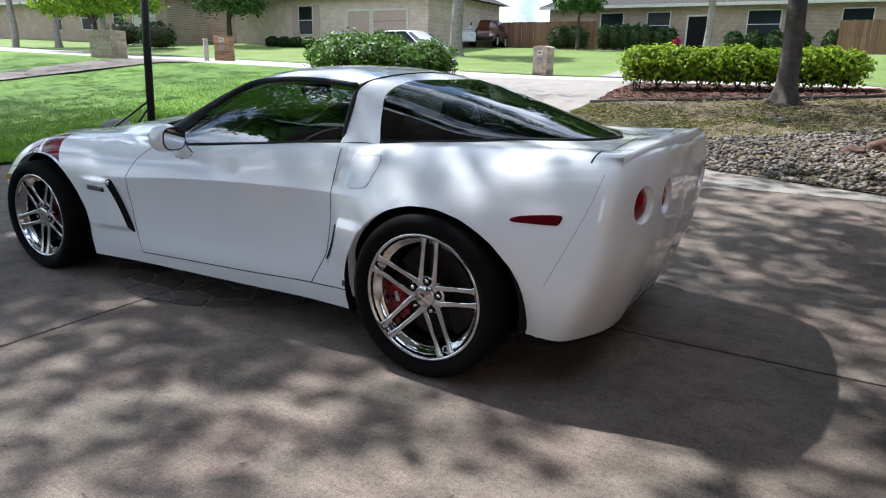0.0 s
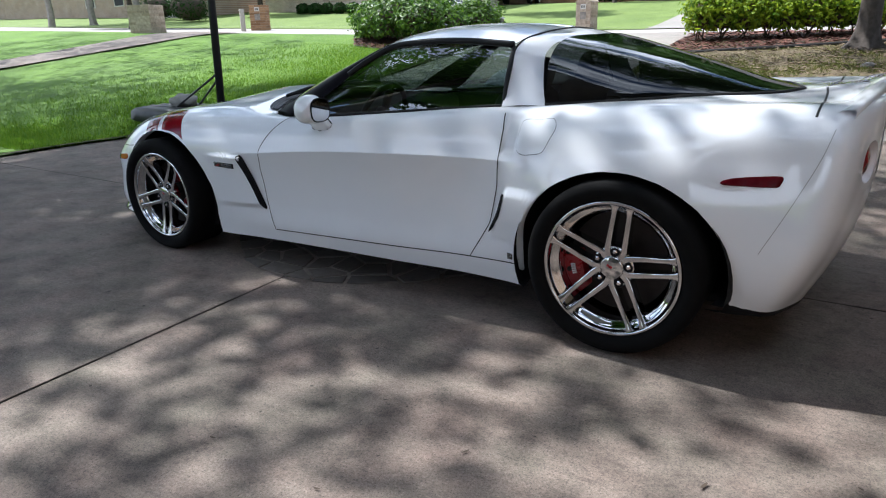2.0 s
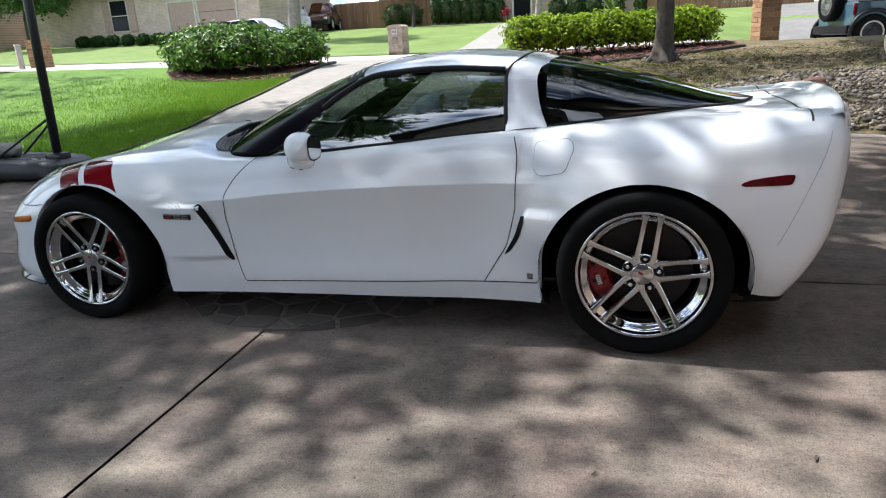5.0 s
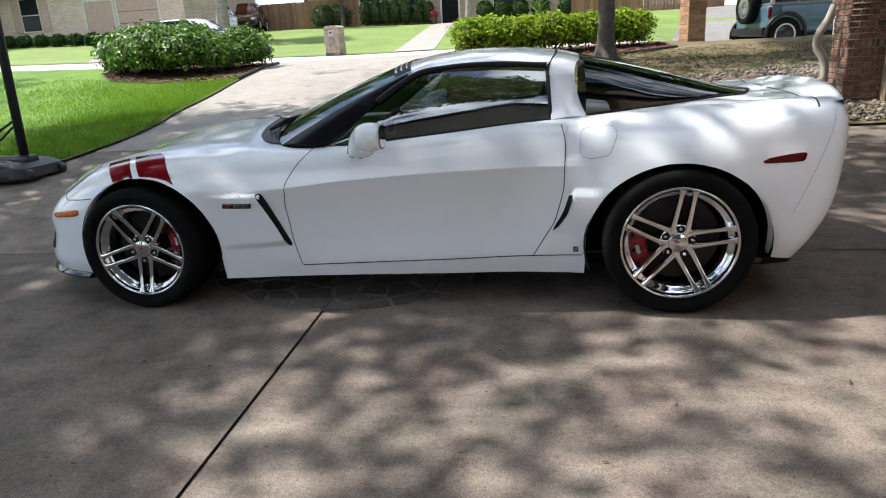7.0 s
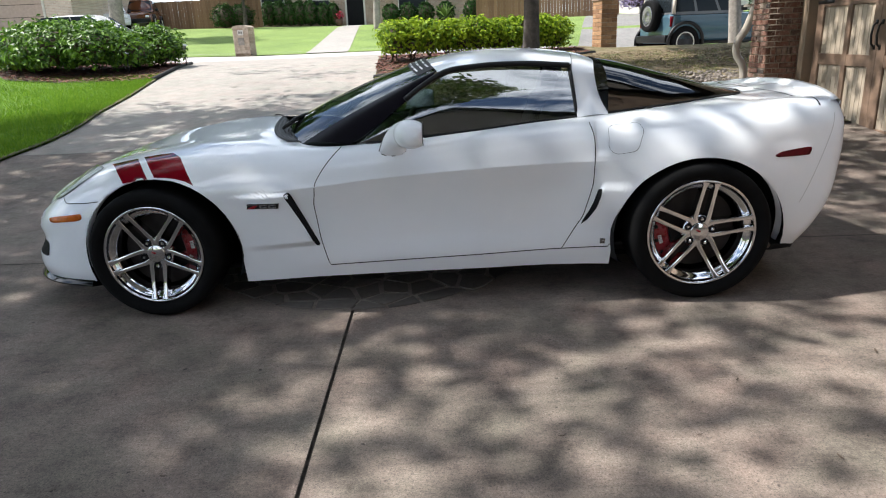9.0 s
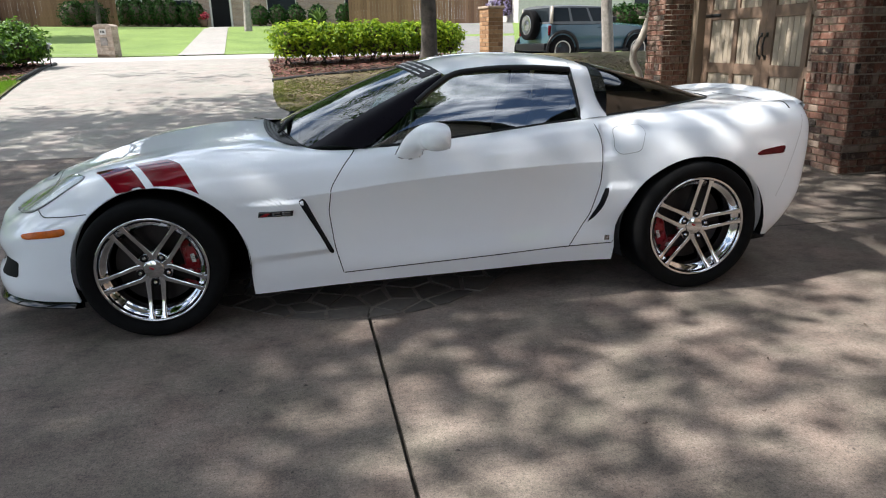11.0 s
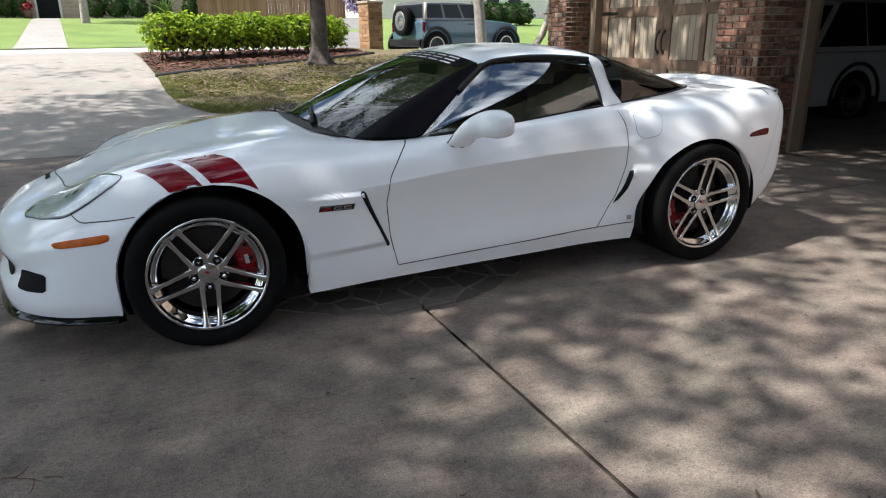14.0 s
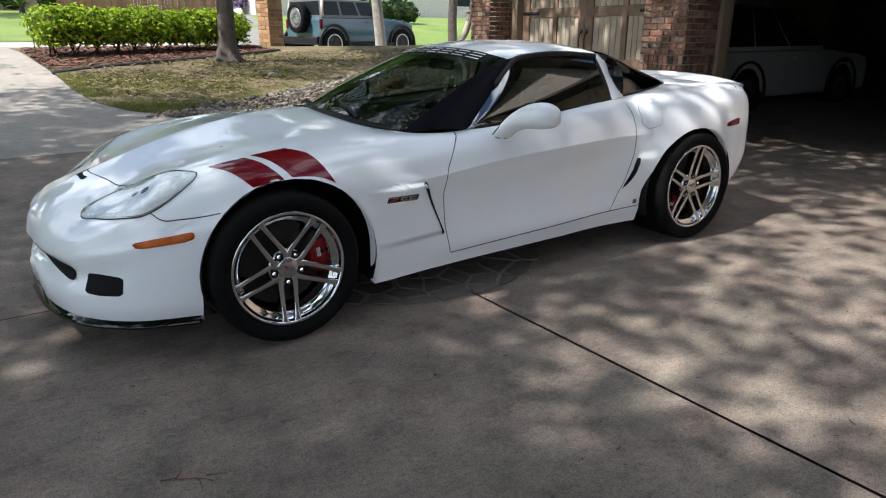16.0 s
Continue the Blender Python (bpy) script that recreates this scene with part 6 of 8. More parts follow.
def downspout():
    ob = thing("downspout", pose(FACE_X - 0.04, 5.50, 0.25), "tan metal downspout bending round the brick pier", "downspout")
    pts = [(0.05, 0, 3.0), (0.05, 0, 1.15), (0.0, 0.04, 0.98), (-0.07, 0.07, 0.86), (-0.07, 0.07, 0.66), (-0.01, 0.04, 0.56), (0.0, 0.03, 0.05)]
    pts = smooth_loop(pts, 40, closed=False)
    _under(part("pipe", tube(pts, 0.052, 10), SPOUT), ob)
    for z in (1.3, 0.3):
        _under(part("strap", lathe([(0.058, z - 0.015), (0.06, z), (0.058, z + 0.015)], 16, "z"), SPOUT), ob)
    return ob


downspout()

# ---- vehicles beyond ----
def simple_wheel(r, width, ring):
    out = [lathe([(r * 0.62, -0.01), (r * 0.70, -0.03), (r * 0.92, -0.035), (r, -0.01), (r, width), (r * 0.6, width)], 32)]
    rim = lathe([(0.0, -0.012), (r * 0.18, -0.015), (r * 0.22, 0.0), (r * 0.48, 0.0), (r * 0.56, -0.022), (r * 0.66, -0.024), (r * 0.68, 0.0)], 32)
    return out[0], rim


def boxy_car(name, m, length, width, height, paint, roof_mat, label, waist, r, wheels, flare=False, spare=False, slope=(0.0, 0.0), rim_mat=None):
    """A far-off car, nose towards +x: lofted body, glasshouse with windows, wheels, lamps."""
    car = thing(name, m, label, "car")
    add = lambda n, bm, mat, lab="", **kw: _under(part(n, bm, mat, None, lab, **kw), car)
    hw, L = width / 2, length
    low = r * (0.95 if flare else 0.75)
    xs = [-L / 2, -L / 2 + 0.08, -L / 2 + 0.5, 0, L / 2 - 1.25, L / 2 - 0.35, L / 2 - 0.06, L / 2]
    zt = [waist * 0.92, waist, waist, waist, waist * 0.985, waist * 0.93, waist * 0.86, waist * 0.70]
    P = []
    for x, z in zip(xs, zt):
        k = 0.94 if x in (xs[0], xs[-1]) else 1.0
        P.append([(x, 0.0, z + 0.02), (x, -hw * k * 0.80, z + 0.015), (x, -hw * k * 0.97, z - 0.05), (x, -hw * k, z * 0.72), (x, -hw * k, low + 0.12), (x, -hw * k * 0.94, low)])
    P = np.array(P)
    both_sides = np.concatenate([P[:, ::-1], P[:, 1:] * np.array([1, -1, 1])], 1)
    bm = grid_mesh(both_sides)
    for row in (0, len(xs) - 1):
        bm.verts.ensure_lookup_table()
        bm.faces.new([bm.verts[row * both_sides.shape[1] + j] for j in range(both_sides.shape[1])])
    bmesh.ops.recalc_face_normals(bm, faces=bm.faces)
    body = add("body", bm, paint, angle=35)
    # glasshouse
    x0, x1 = -L / 2 + 0.05 + slope[0] * 0.3, L / 2 - 1.55
    top0, top1 = x0 + slope[0], x1 - 0.35 - slope[1]
    zb, zr = waist, height
    roof = 0.87 if spare else 0.80
    ring = [(x0, hw * 0.93, zb), (x1, hw * 0.93, zb), (top1, hw * roof, zr), (top0, hw * roof, zr)]
    # the glasshouse: rounded cross-sections from the tailgate to the screen's foot
    soft = 0.02 if spare else 0.06
    stations = [(x0, 0.0), (top0, 0.96), ((top0 * 3 + top1) / 4, 0.99), ((top0 + top1) / 2, 1.0), ((top0 + 3 * top1) / 4, 0.985), (top1, 0.945), ((top1 + x1) / 2, 0.52), (x1, 0.0)]
    P = []
    for x, f in stations:
        z = zb + (zr - zb) * f
        wide = hw * (0.93 - (0.93 - roof) * f)
        P.append([(x, -hw * 0.93, zb - 0.03), (x, -wide, z - soft * f), (x, -wide + 0.04, z - soft * f * 0.3), (x, -wide * 0.5, z + 0.035 * f), (x, 0, z + 0.045 * f)])
    P = np.array(P)
    bm = grid_mesh(np.concatenate([P, P[:, -2::-1] * np.array([1, -1, 1])], 1))
    bmesh.ops.recalc_face_normals(bm, faces=bm.faces)
    add("cabin", bm, roof_mat, angle=40)
    n = 3
    gap, v0, v1 = (0.02, 0.10, 0.86) if flare else (0.004, 0.05, 0.93)
    for s in (-1, 1):
        for k in range(n):
            a, b = k / n + gap, (k + 1) / n - gap
            q = []
            for t, v in ((a, v0), (b, v0), (b, v1), (a, v1)):
                lo, hi = np.array(ring[0]) + (np.array(ring[1]) - np.array(ring[0])) * t, np.array(ring[3]) + (np.array(ring[2]) - np.array(ring[3])) * t
                p = lo + (hi - lo) * v
                q.append((p[0], s * (p[1] + 0.006), p[2]))
            bm = bmesh.new()
            bm.faces.new([bm.verts.new(c) for c in (q if s < 0 else q[::-1])])
            add("window", bm, WINDOW_DARK, "dark side window", smooth=False)
    for e, xx in ((1, 2), (0, 3)):
        lo, hi = np.array(ring[e]), np.array(ring[xx])
        p0, p1 = lo + (hi - lo) * 0.1, lo + (hi - lo) * 0.88
        dx = 0.008 if e else -0.008
        bm = bmesh.new()
        bm.faces.new([bm.verts.new((p0[0] + dx, -p0[1] * 0.9, p0[2])), bm.verts.new((p0[0] + dx, p0[1] * 0.9, p0[2])), bm.verts.new((p1[0] + dx, p1[1] * 0.9, p1[2])), bm.verts.new((p1[0] + dx, -p1[1] * 0.9, p1[2]))])
        add("windscreen" if e else "rear_window", bm, WINDOW_DARK, smooth=False)
    for x in wheels:
        for s in (-1, 1):
            tyre, rim = simple_wheel(r, 0.24, rim_mat)
            rot = Matrix.Translation((x, s * (hw - 0.0), r)) @ (Matrix.Rotation(math.pi, 4, "Z") if s > 0 else Matrix.Identity(4))
            t = add("wheel", tyre, RUBBER, "black tyre")
            t.matrix_basis = rot
            _under(part("rim", rim, rim_mat or LAMP_SILVER), t)
            if flare:
                loop = [(r * 0.60 * math.cos(a), -0.03, r * 0.60 * math.sin(a)) for a in np.linspace(0, math.tau, 33)]
                _under(part("rim_ring", tube(loop, 0.02, 6), WHITE_TRIM, None, "pale wheel ring"), t)
            ring_pts = [(x + (r + 0.10) * math.cos(a), s * (hw + 0.03), r + (r + 0.09) * math.sin(a)) for a in np.linspace(-0.15, math.pi + 0.15, 20)]
            add("wheel_arch", tube(ring_pts, 0.05 if flare else 0.025, 6), BLACK_TRIM, "black fender flare" if flare else "")
            # flat dark disc puts the shade inside the wheel arch into colour
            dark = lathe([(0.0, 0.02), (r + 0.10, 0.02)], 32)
            d = add("dark_wheel_well", dark, DARK)
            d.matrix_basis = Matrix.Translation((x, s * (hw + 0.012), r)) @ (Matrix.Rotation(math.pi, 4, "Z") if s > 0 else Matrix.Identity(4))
    for s in (-1, 1):
        add("tail_lamp", new_box(-L / 2 - 0.012, -L / 2 + 0.10, s * hw * 0.9 - 0.06, s * hw * 0.9 + 0.07 * (1 if s > 0 else 0.2), waist * 0.72, waist * 0.95, 0.01, 1), RED_LENS, "red tail lamp")
        add("headlamp", new_box(L / 2 - 0.10, L / 2 + 0.012, s * hw * 0.72 - 0.12, s * hw * 0.72 + 0.12, waist * 0.60, waist * 0.74, 0.02, 1), LAMP_SILVER, "round pale headlamp")
        add("door_handle", new_box(-0.20, -0.02, s * (hw + 0.012) - 0.01, s * (hw + 0.012) + 0.01, waist - 0.16, waist - 0.12, 0.006, 1), paint)
        add("door_mirror", new_box(L / 2 - 1.75, L / 2 - 1.60, s * (hw + 0.11) - 0.09, s * (hw + 0.11) + 0.09, waist + 0.02, waist + 0.18, 0.03, 2), BLACK_TRIM)
    add("bumper", new_box(-L / 2 - 0.16, -L / 2 + 0.05, -hw * 0.92, hw * 0.92, low + 0.02, low + 0.24, 0.03, 2), BLACK_TRIM if flare else paint)
    add("bumper", new_box(L / 2 - 0.05, L / 2 + 0.14, -hw * 0.92, hw * 0.92, low + 0.02, low + 0.26, 0.03, 2), BLACK_TRIM if flare else paint)
    if flare:
        for s in (-1, 1):
            add("side_step", tube([(-0.9, s * (hw + 0.04), low), (0.95, s * (hw + 0.04), low)], 0.05, 6), BLACK_TRIM)
    if spare:
        for side in (-1, 1):
            lean = [(x0 + 0.02, side * (hw * 0.93 + 0.012), zb), (top0 + 0.05, side * (hw * roof + 0.014), zr - 0.02)]
            add("rear_pillar", tube(lean, 0.05, 6), SPOUT, "pale rear roof pillar")
        tyre, rim = simple_wheel(r * 0.98, 0.22, rim_mat)
        t = add("spare_wheel", tyre, RUBBER, "spare wheel on the tailgate")
        t.matrix_basis = Matrix.Translation((-L / 2 - 0.24, 0.05, waist * 0.98)) @ Matrix.Rotation(radians(-90), 4, "Z")
        _under(part("spare_rim", rim, BADGE), t)
    return car


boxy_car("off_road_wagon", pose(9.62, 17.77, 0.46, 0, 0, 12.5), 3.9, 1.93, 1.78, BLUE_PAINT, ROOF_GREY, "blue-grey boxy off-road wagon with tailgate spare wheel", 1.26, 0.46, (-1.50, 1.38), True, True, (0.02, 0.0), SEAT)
boxy_car("parked_suv", pose(10.15, 3.6, 0.004, 0, 0, 0), 4.7, 1.9, 1.66, SHADED_WHITE_CAR, SHADED_WHITE_CAR, "white SUV parked inside the dark garage", 1.02, 0.37, (-1.40, 1.42), False, False, (0.5, 0.75), BADGE)
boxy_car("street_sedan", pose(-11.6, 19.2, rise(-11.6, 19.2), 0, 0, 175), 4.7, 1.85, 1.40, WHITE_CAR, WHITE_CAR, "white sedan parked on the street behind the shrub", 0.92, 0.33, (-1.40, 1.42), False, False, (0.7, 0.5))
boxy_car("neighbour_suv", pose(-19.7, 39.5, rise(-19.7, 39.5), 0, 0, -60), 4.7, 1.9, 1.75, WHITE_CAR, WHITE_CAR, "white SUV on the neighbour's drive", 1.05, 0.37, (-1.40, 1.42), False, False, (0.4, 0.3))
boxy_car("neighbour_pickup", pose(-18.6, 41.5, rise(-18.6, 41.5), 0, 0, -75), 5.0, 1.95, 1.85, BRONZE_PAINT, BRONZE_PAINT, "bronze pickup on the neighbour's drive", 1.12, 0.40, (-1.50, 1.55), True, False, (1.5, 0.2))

# ---- portable basketball stand by the lawn ----
def basketball_stand():
    """The stand's water-filled base, leaning pole, braces and a stone weight."""
    x, y = -3.65, 2.55
    st = thing("basketball_stand", pose(x, y, rise(x, y) + 0.012, 0, 0, -5), "black portable basketball stand with weighted plastic base", "basketball stand")
    bm = bmesh.new()
    secs = []
    for z, g in ((0.0, 0.94), (0.03, 1.0), (0.13, 0.98), (0.17, 0.90), (0.185, 0.80)):
        ring = []
        for a in np.linspace(0, math.tau, 40, endpoint=False):
            c, s = math.cos(a), math.sin(a)
            px = 0.95 * math.copysign(abs(c) ** 0.3, c)
            py = 0.42 * math.copysign(abs(s) ** 0.4, s) * (0.86 + 0.14 * (1 - px / 0.95))
            ring.append((-0.69 + px * g, py * g, z))
        secs.append(ring)
    grid_mesh(np.array(secs), close_v=True, bm=bm)
    bm.verts.ensure_lookup_table()
    n = 40
    bm.faces.new([bm.verts[4 * n + k] for k in range(n)])
    _under(part("base", bm, PLASTIC, None, "black water-filled base", angle=50), st)
    for yy in (-0.16, 0.0, 0.16):
        _under(part("base_rib", new_box(-1.40, -0.1, yy - 0.03, yy + 0.03, 0.18, 0.20, 0.01, 1), PLASTIC), st)
    lean = Vector((0.01, 0.03, 1)).normalized()
    foot = Vector((0.0, 0.0, 0.10))
    _under(part("pole", tube([foot, foot + lean * 3.4], 0.048, 16), POLE, None, "black steel pole"), st)
    for s in (-1, 1):
        a = foot + lean * 0.52
        _under(part("brace", tube([a + Vector((0, s * 0.04, 0)), (-0.80, s * 0.18, 0.17)], 0.014, 8), POLE), st)
    _under(part("foot_bracket", new_box(-0.10, 0.12, -0.08, 0.08, 0.15, 0.24, 0.01, 1), POLE), st)
    for s in (-1, 1):
        w = lathe([(0.0, -0.03), (0.055, -0.03), (0.06, -0.02), (0.06, 0.02), (0.055, 0.03), (0.0, 0.03)], 20)
        bmesh.ops.translate(w, verts=w.verts, vec=(0.24, s * 0.22, 0.06))
        _under(part("roller", w, PLASTIC), st)
    bm = bmesh.new()
    bmesh.ops.create_icosphere(bm, subdivisions=3, radius=1)
    for v in bm.verts:
        v.co *= 1 + 0.3 * noise.noise(v.co * 2.0)
        v.co = Vector((v.co.x * 0.20, v.co.y * 0.16, v.co.z * 0.10))
    stone = part("weight_stone", bm, SANDBAG)
    stone.matrix_world = pose(x - 0.82, y + 0.06, rise(x, y) + 0.27)
    tagged(stone, "grey stone weighing down the stand's base", "stone")


basketball_stand()

# ---- pillars, letter boxes, posts ----
def brick_pillar(name, x, y, w, h, material, label, cap=True, plaque=False, yaw=0.0, arch=False):
    p = thing(name, pose(x, y, rise(x, y), 0, 0, yaw), label, "pillar", "street pillars")
    add = lambda n, bm, mat, lab="", **kw: _under(part(n, bm, mat, None, lab, **kw), p)
    courses = max(8, int(h / 0.105))
    rng = random.Random(int(x * 10))
    step = h / courses
    add("core", new_box(-w / 2 + 0.012, w / 2 - 0.012, -w / 2 + 0.012, w / 2 - 0.012, -0.1, h - 0.01), MORTAR, smooth=False)
    for k in range(courses):
        off = 0.5 if k % 2 else 0.0
        n = 2
        for face in range(4):
            cuts = [0, 0.33, 1.0] if k % 2 else [0, 0.66, 1.0]
            for a, b in zip(cuts, cuts[1:]):
                u0, u1 = -w / 2 + a * w + 0.005, -w / 2 + b * w - 0.005
                d = rng.uniform(-0.004, 0.004)
                bm = new_box(u0, u1, -w / 2 + d, -w / 2 + 0.05, k * step + 0.005, (k + 1) * step - 0.005, 0.005, 1)
                bmesh.ops.transform(bm, matrix=Matrix.Rotation(face * math.pi / 2, 4, "Z"), verts=bm.verts)
                add("stone", bm, material, smooth=False)
    if cap and arch:
        P = [[(xx, -w / 2 - 0.02, z), (xx, w / 2 + 0.02, z)] for xx, z in [(-w / 2 - 0.02, h - 0.02)] + [(w / 2 * math.cos(t) * 1.04, h + 0.09 * math.sin(t)) for t in np.linspace(math.pi, 0, 12)] + [(w / 2 + 0.02, h - 0.02)]]
        bm = grid_mesh(np.array(P), close_u=True)
        bmesh.ops.holes_fill(bm, edges=bm.edges)
        bmesh.ops.recalc_face_normals(bm, faces=bm.faces)
        add("cap", bm, STONE, smooth=False)
    elif cap:
        add("cap", new_box(-w / 2 - 0.03, w / 2 + 0.03, -w / 2 - 0.03, w / 2 + 0.03, h, h + 0.07, 0.015, 1), STONE, smooth=False)
    if plaque:
        add("plaque", new_box(-0.11, 0.11, -w / 2 - 0.02, -w / 2 - 0.006, h - 0.26, h - 0.08, 0.004, 1), WHITE_TRIM, "pale plaque with dark bars", smooth=False)
        for k in range(3):
            add("plaque_bar", new_box(-0.07 + k * 0.05, -0.04 + k * 0.05, -w / 2 - 0.026, -w / 2 - 0.02, h - 0.21, h - 0.13), IRON, smooth=False)
        add("box_door", new_box(-0.12, 0.12, -w / 2 - 0.02, -w / 2 - 0.006, h - 0.62, h - 0.36, 0.01, 1), PALE_BARK, "tan letter box door", smooth=False)
    return p


PILLAR_PIECE = island_material("pillar_brick_pieces", (0.24, 0.125, 0.06), (0.42, 0.25, 0.13), 0.85, 0.4, 20, 0.15, by="object")
brick_pillar("brick_letter_box", 5.50, 14.2, 0.46, 1.16, PILLAR_PIECE, "tan brick pillar at the yard's far edge", yaw=18)
brick_pillar("stone_letter_box", -6.25, 21.98, 0.60, 1.02, STONE, "buff stone letter box pillar across the street", plaque=True, arch=True, yaw=-6)
brick_pillar("stone_pillar", -21.2, 13.75, 0.95, 1.05, STONE, "rough stone pillar beside the neighbour's drive", cap=False, yaw=20)
brick_pillar("brick_pillar_west", -20.0, 18.5, 0.68, 1.05, PILLAR_PIECE, "tan brick letter box pillar across the street", cap=False, plaque=True, yaw=30)


def bollard(x, y, h, r, mat, label):
    ob = thing("marker_post", pose(x, y, rise(x, y)), label, "post", "marker posts")
    _under(part("post", lathe([(0.0, h), (r * 0.8, h), (r, h - 0.03), (r, -0.05)], 16, "z"), mat), ob)
    _under(part("post_cap", lathe([(0.0, h + 0.03), (r * 1.1, h + 0.02), (r * 1.15, h - 0.04)], 16, "z"), mat), ob)


bollard(-19.2, 16.8, 0.85, 0.10, SPOUT, "grey utility marker post on the verge")
bollard(-13.1, 17.6, 0.75, 0.09, WHITE_TRIM, "white utility marker post on the verge")


def path_light(x, y, h, mat, label):
    ob = thing("path_light", pose(x, y, rise(x, y) + 0.02), label, "path light", "path lights")
    _under(part("stake", tube([(0, 0, 0), (0, 0, h)], 0.012, 6), IRON), ob)
    _under(part("lantern", lathe([(0.0, h + 0.10), (0.085, h + 0.06), (0.09, h + 0.045), (0.05, h + 0.04), (0.045, h - 0.05), (0.0, h - 0.055)], 16, "z"), mat), ob)


path_light(-5.05, 12.9, 0.42, LAMP_SILVER, "small silver solar path light by the shrub bed")
path_light(-5.7, 11.2, 0.40, BADGE, "small grey path light by the shrub bed")
path_light(-0.02, 12.0, 0.42, LAMP_SILVER, "small silver path light at the hedge's end")

# ---- beds, shrubs, hedge ----
LITTER = island_material("dry_litter", (0.07, 0.045, 0.028), (0.26, 0.19, 0.12), 0.9)
chips("yard_litter", [(0.35, 6.6), (0.9, 5.8), (2.2, 6.3), (3.4, 7.2), (5.0, 8.2), (8.0, 8.8), (8.0, 11.6), (4.9, 11.5), (3.4, 10.8), (2.2, 10.2), (0.95, 9.6), (0.2, 9.0)], 6500, 0.022, LITTER, "dry brown leaf litter over the worn yard", 9)
land("lawn_edge", DIRT, spread(0, 1, 3), spread(-6, 13.9, 80), 0.030, "bare soil strip where the lawn meets the driveway", lambda y: (lawn_x(y) - 0.06 - 0.05 * noise.noise((y * 2.3, 0.0, 4.0)), lawn_x(y) + 0.015 + 0.02 * noise.noise((y * 3.1, 2.0, 0.0))))

WEST_BED = [(-9.6, 13.6), (-9.3, 12.0), (-8.2, 10.7), (-6.8, 10.1), (-5.4, 10.0), (-4.75, 10.2), (-5.0, 11.9), (-5.35, 13.9), (-6.5, 14.3), (-8.4, 14.2)]
EAST_BED = [(0.05, 9.15), (0.95, 9.75), (2.2, 10.35), (3.4, 11.0), (4.7, 11.75), (4.6, 13.6), (2.0, 13.4), (-0.25, 13.0), (-0.15, 11.0)]
bed_soil("bed_west", WEST_BED, "mulched planting bed with the large shrub")
bed_soil("bed_east", EAST_BED, "mulched planting bed under the hedge")
chips("mulch_west", WEST_BED, 5200, 0.035, MULCH, "red-brown wood mulch under the shrub", 2)
chips("mulch_east", EAST_BED, 5200, 0.035, MULCH, "red-brown wood mulch under the hedge", 3)
edging([(-4.72, 10.15), (-4.98, 11.9), (-5.3, 13.9)], "black edging along the shrub bed")
edging([(0.0, 9.1), (0.95, 9.7), (2.2, 10.3), (3.4, 10.95), (4.75, 11.7)], "black edging along the hedge bed")
SHRUB_LUMPS = [((x * 0.92, y, z * 0.80), (a * 0.92, b, c * 0.80), n) for (x, y, z), (a, b, c), n in [((-1.1, 0.15, 0.72), (1.05, 0.9, 0.72), 3), ((-0.2, -0.35, 0.70), (1.0, 0.95, 0.70), 3), ((0.75, -0.35, 0.66), (0.85, 0.95, 0.62), 3), ((0.1, 0.5, 0.92), (1.1, 0.8, 0.55), 2.2), ((-1.75, 0.5, 0.6), (0.6, 0.6, 0.6), 1.2), ((1.45, -0.2, 0.5), (0.6, 0.7, 0.5), 1.4)]]
shrub("large_shrub", -7.2, 11.9, SHRUB_LUMPS, 13000, 0.062, SHRUB, "large rounded evergreen shrub in a mulch bed", seed=3)
shrub("low_shrub", -5.75, 12.75, [((0, 0, 0.5), (0.75, 0.65, 0.48), 2), ((0.3, -0.3, 0.4), (0.5, 0.5, 0.38), 1)], 3800, 0.055, SHRUB, "low rounded evergreen shrub beside the driveway", seed=5)
blobs = []
for k in range(11):
    t = k / 10
    blobs.append(((0.25 + 3.75 * t - 2.1, 0.15 + 1.15 * t - 0.7 + 0.06 * math.sin(k * 2.1), 0.56 + 0.03 * math.sin(k * 1.7)), (0.42, 0.50, 0.30 + 0.03 * math.sin(k * 3.1)), 1))
    blobs.append(((0.25 + 3.75 * t - 2.1, 0.05 + 1.15 * t - 0.7, 0.36), (0.34, 0.40, 0.28), 0.4))
shrub("hedge", 2.1, 12.0, blobs, 17000, 0.05, HEDGE, "clipped bright green hedge with bare lower twigs", "hedge", seed=7, core=0.62, stems=33)


def clipped_row(pts, r, h, label, seed):
    for k, (x, y) in enumerate(pts):
        shrub("clipped_shrub", x, y, [((0, 0, h * 0.5), (r, r, h * 0.52), 1)], 1500, 0.09, BOX, label, "shrub", "clipped shrubs", seed + k, 0.9, 0)


# ---- trees ----
CROWN = [((0.2, 0.1, 5.6), (2.2, 2.2, 1.3), 2), ((-1.6, 0.6, 5.2), (1.4, 1.4, 1.0), 1), ((1.7, -0.4, 5.3), (1.4, 1.4, 1.0), 1), ((0.3, 1.6, 6.2), (1.6, 1.4, 1.0), 1)]
# the two lumps above 10 m are out of view, added to darken reflections
YARD_CROWN = [((1.6, 0.1, 7.0), (3.0, 3.2, 2.2), 3), ((3.6, -0.4, 6.2), (2.2, 2.2, 1.6), 2), ((1.5, 2.6, 7.2), (2.6, 2.2, 1.8), 2), ((-0.6, -1.8, 10.2), (2.2, 1.8, 1.5), 1.3), ((1.8, -3.2, 10.6), (2.4, 2.0, 1.6), 1.3), ((-3.6, -0.4, 6.8), (1.8, 1.3, 0.9), 0.22)]
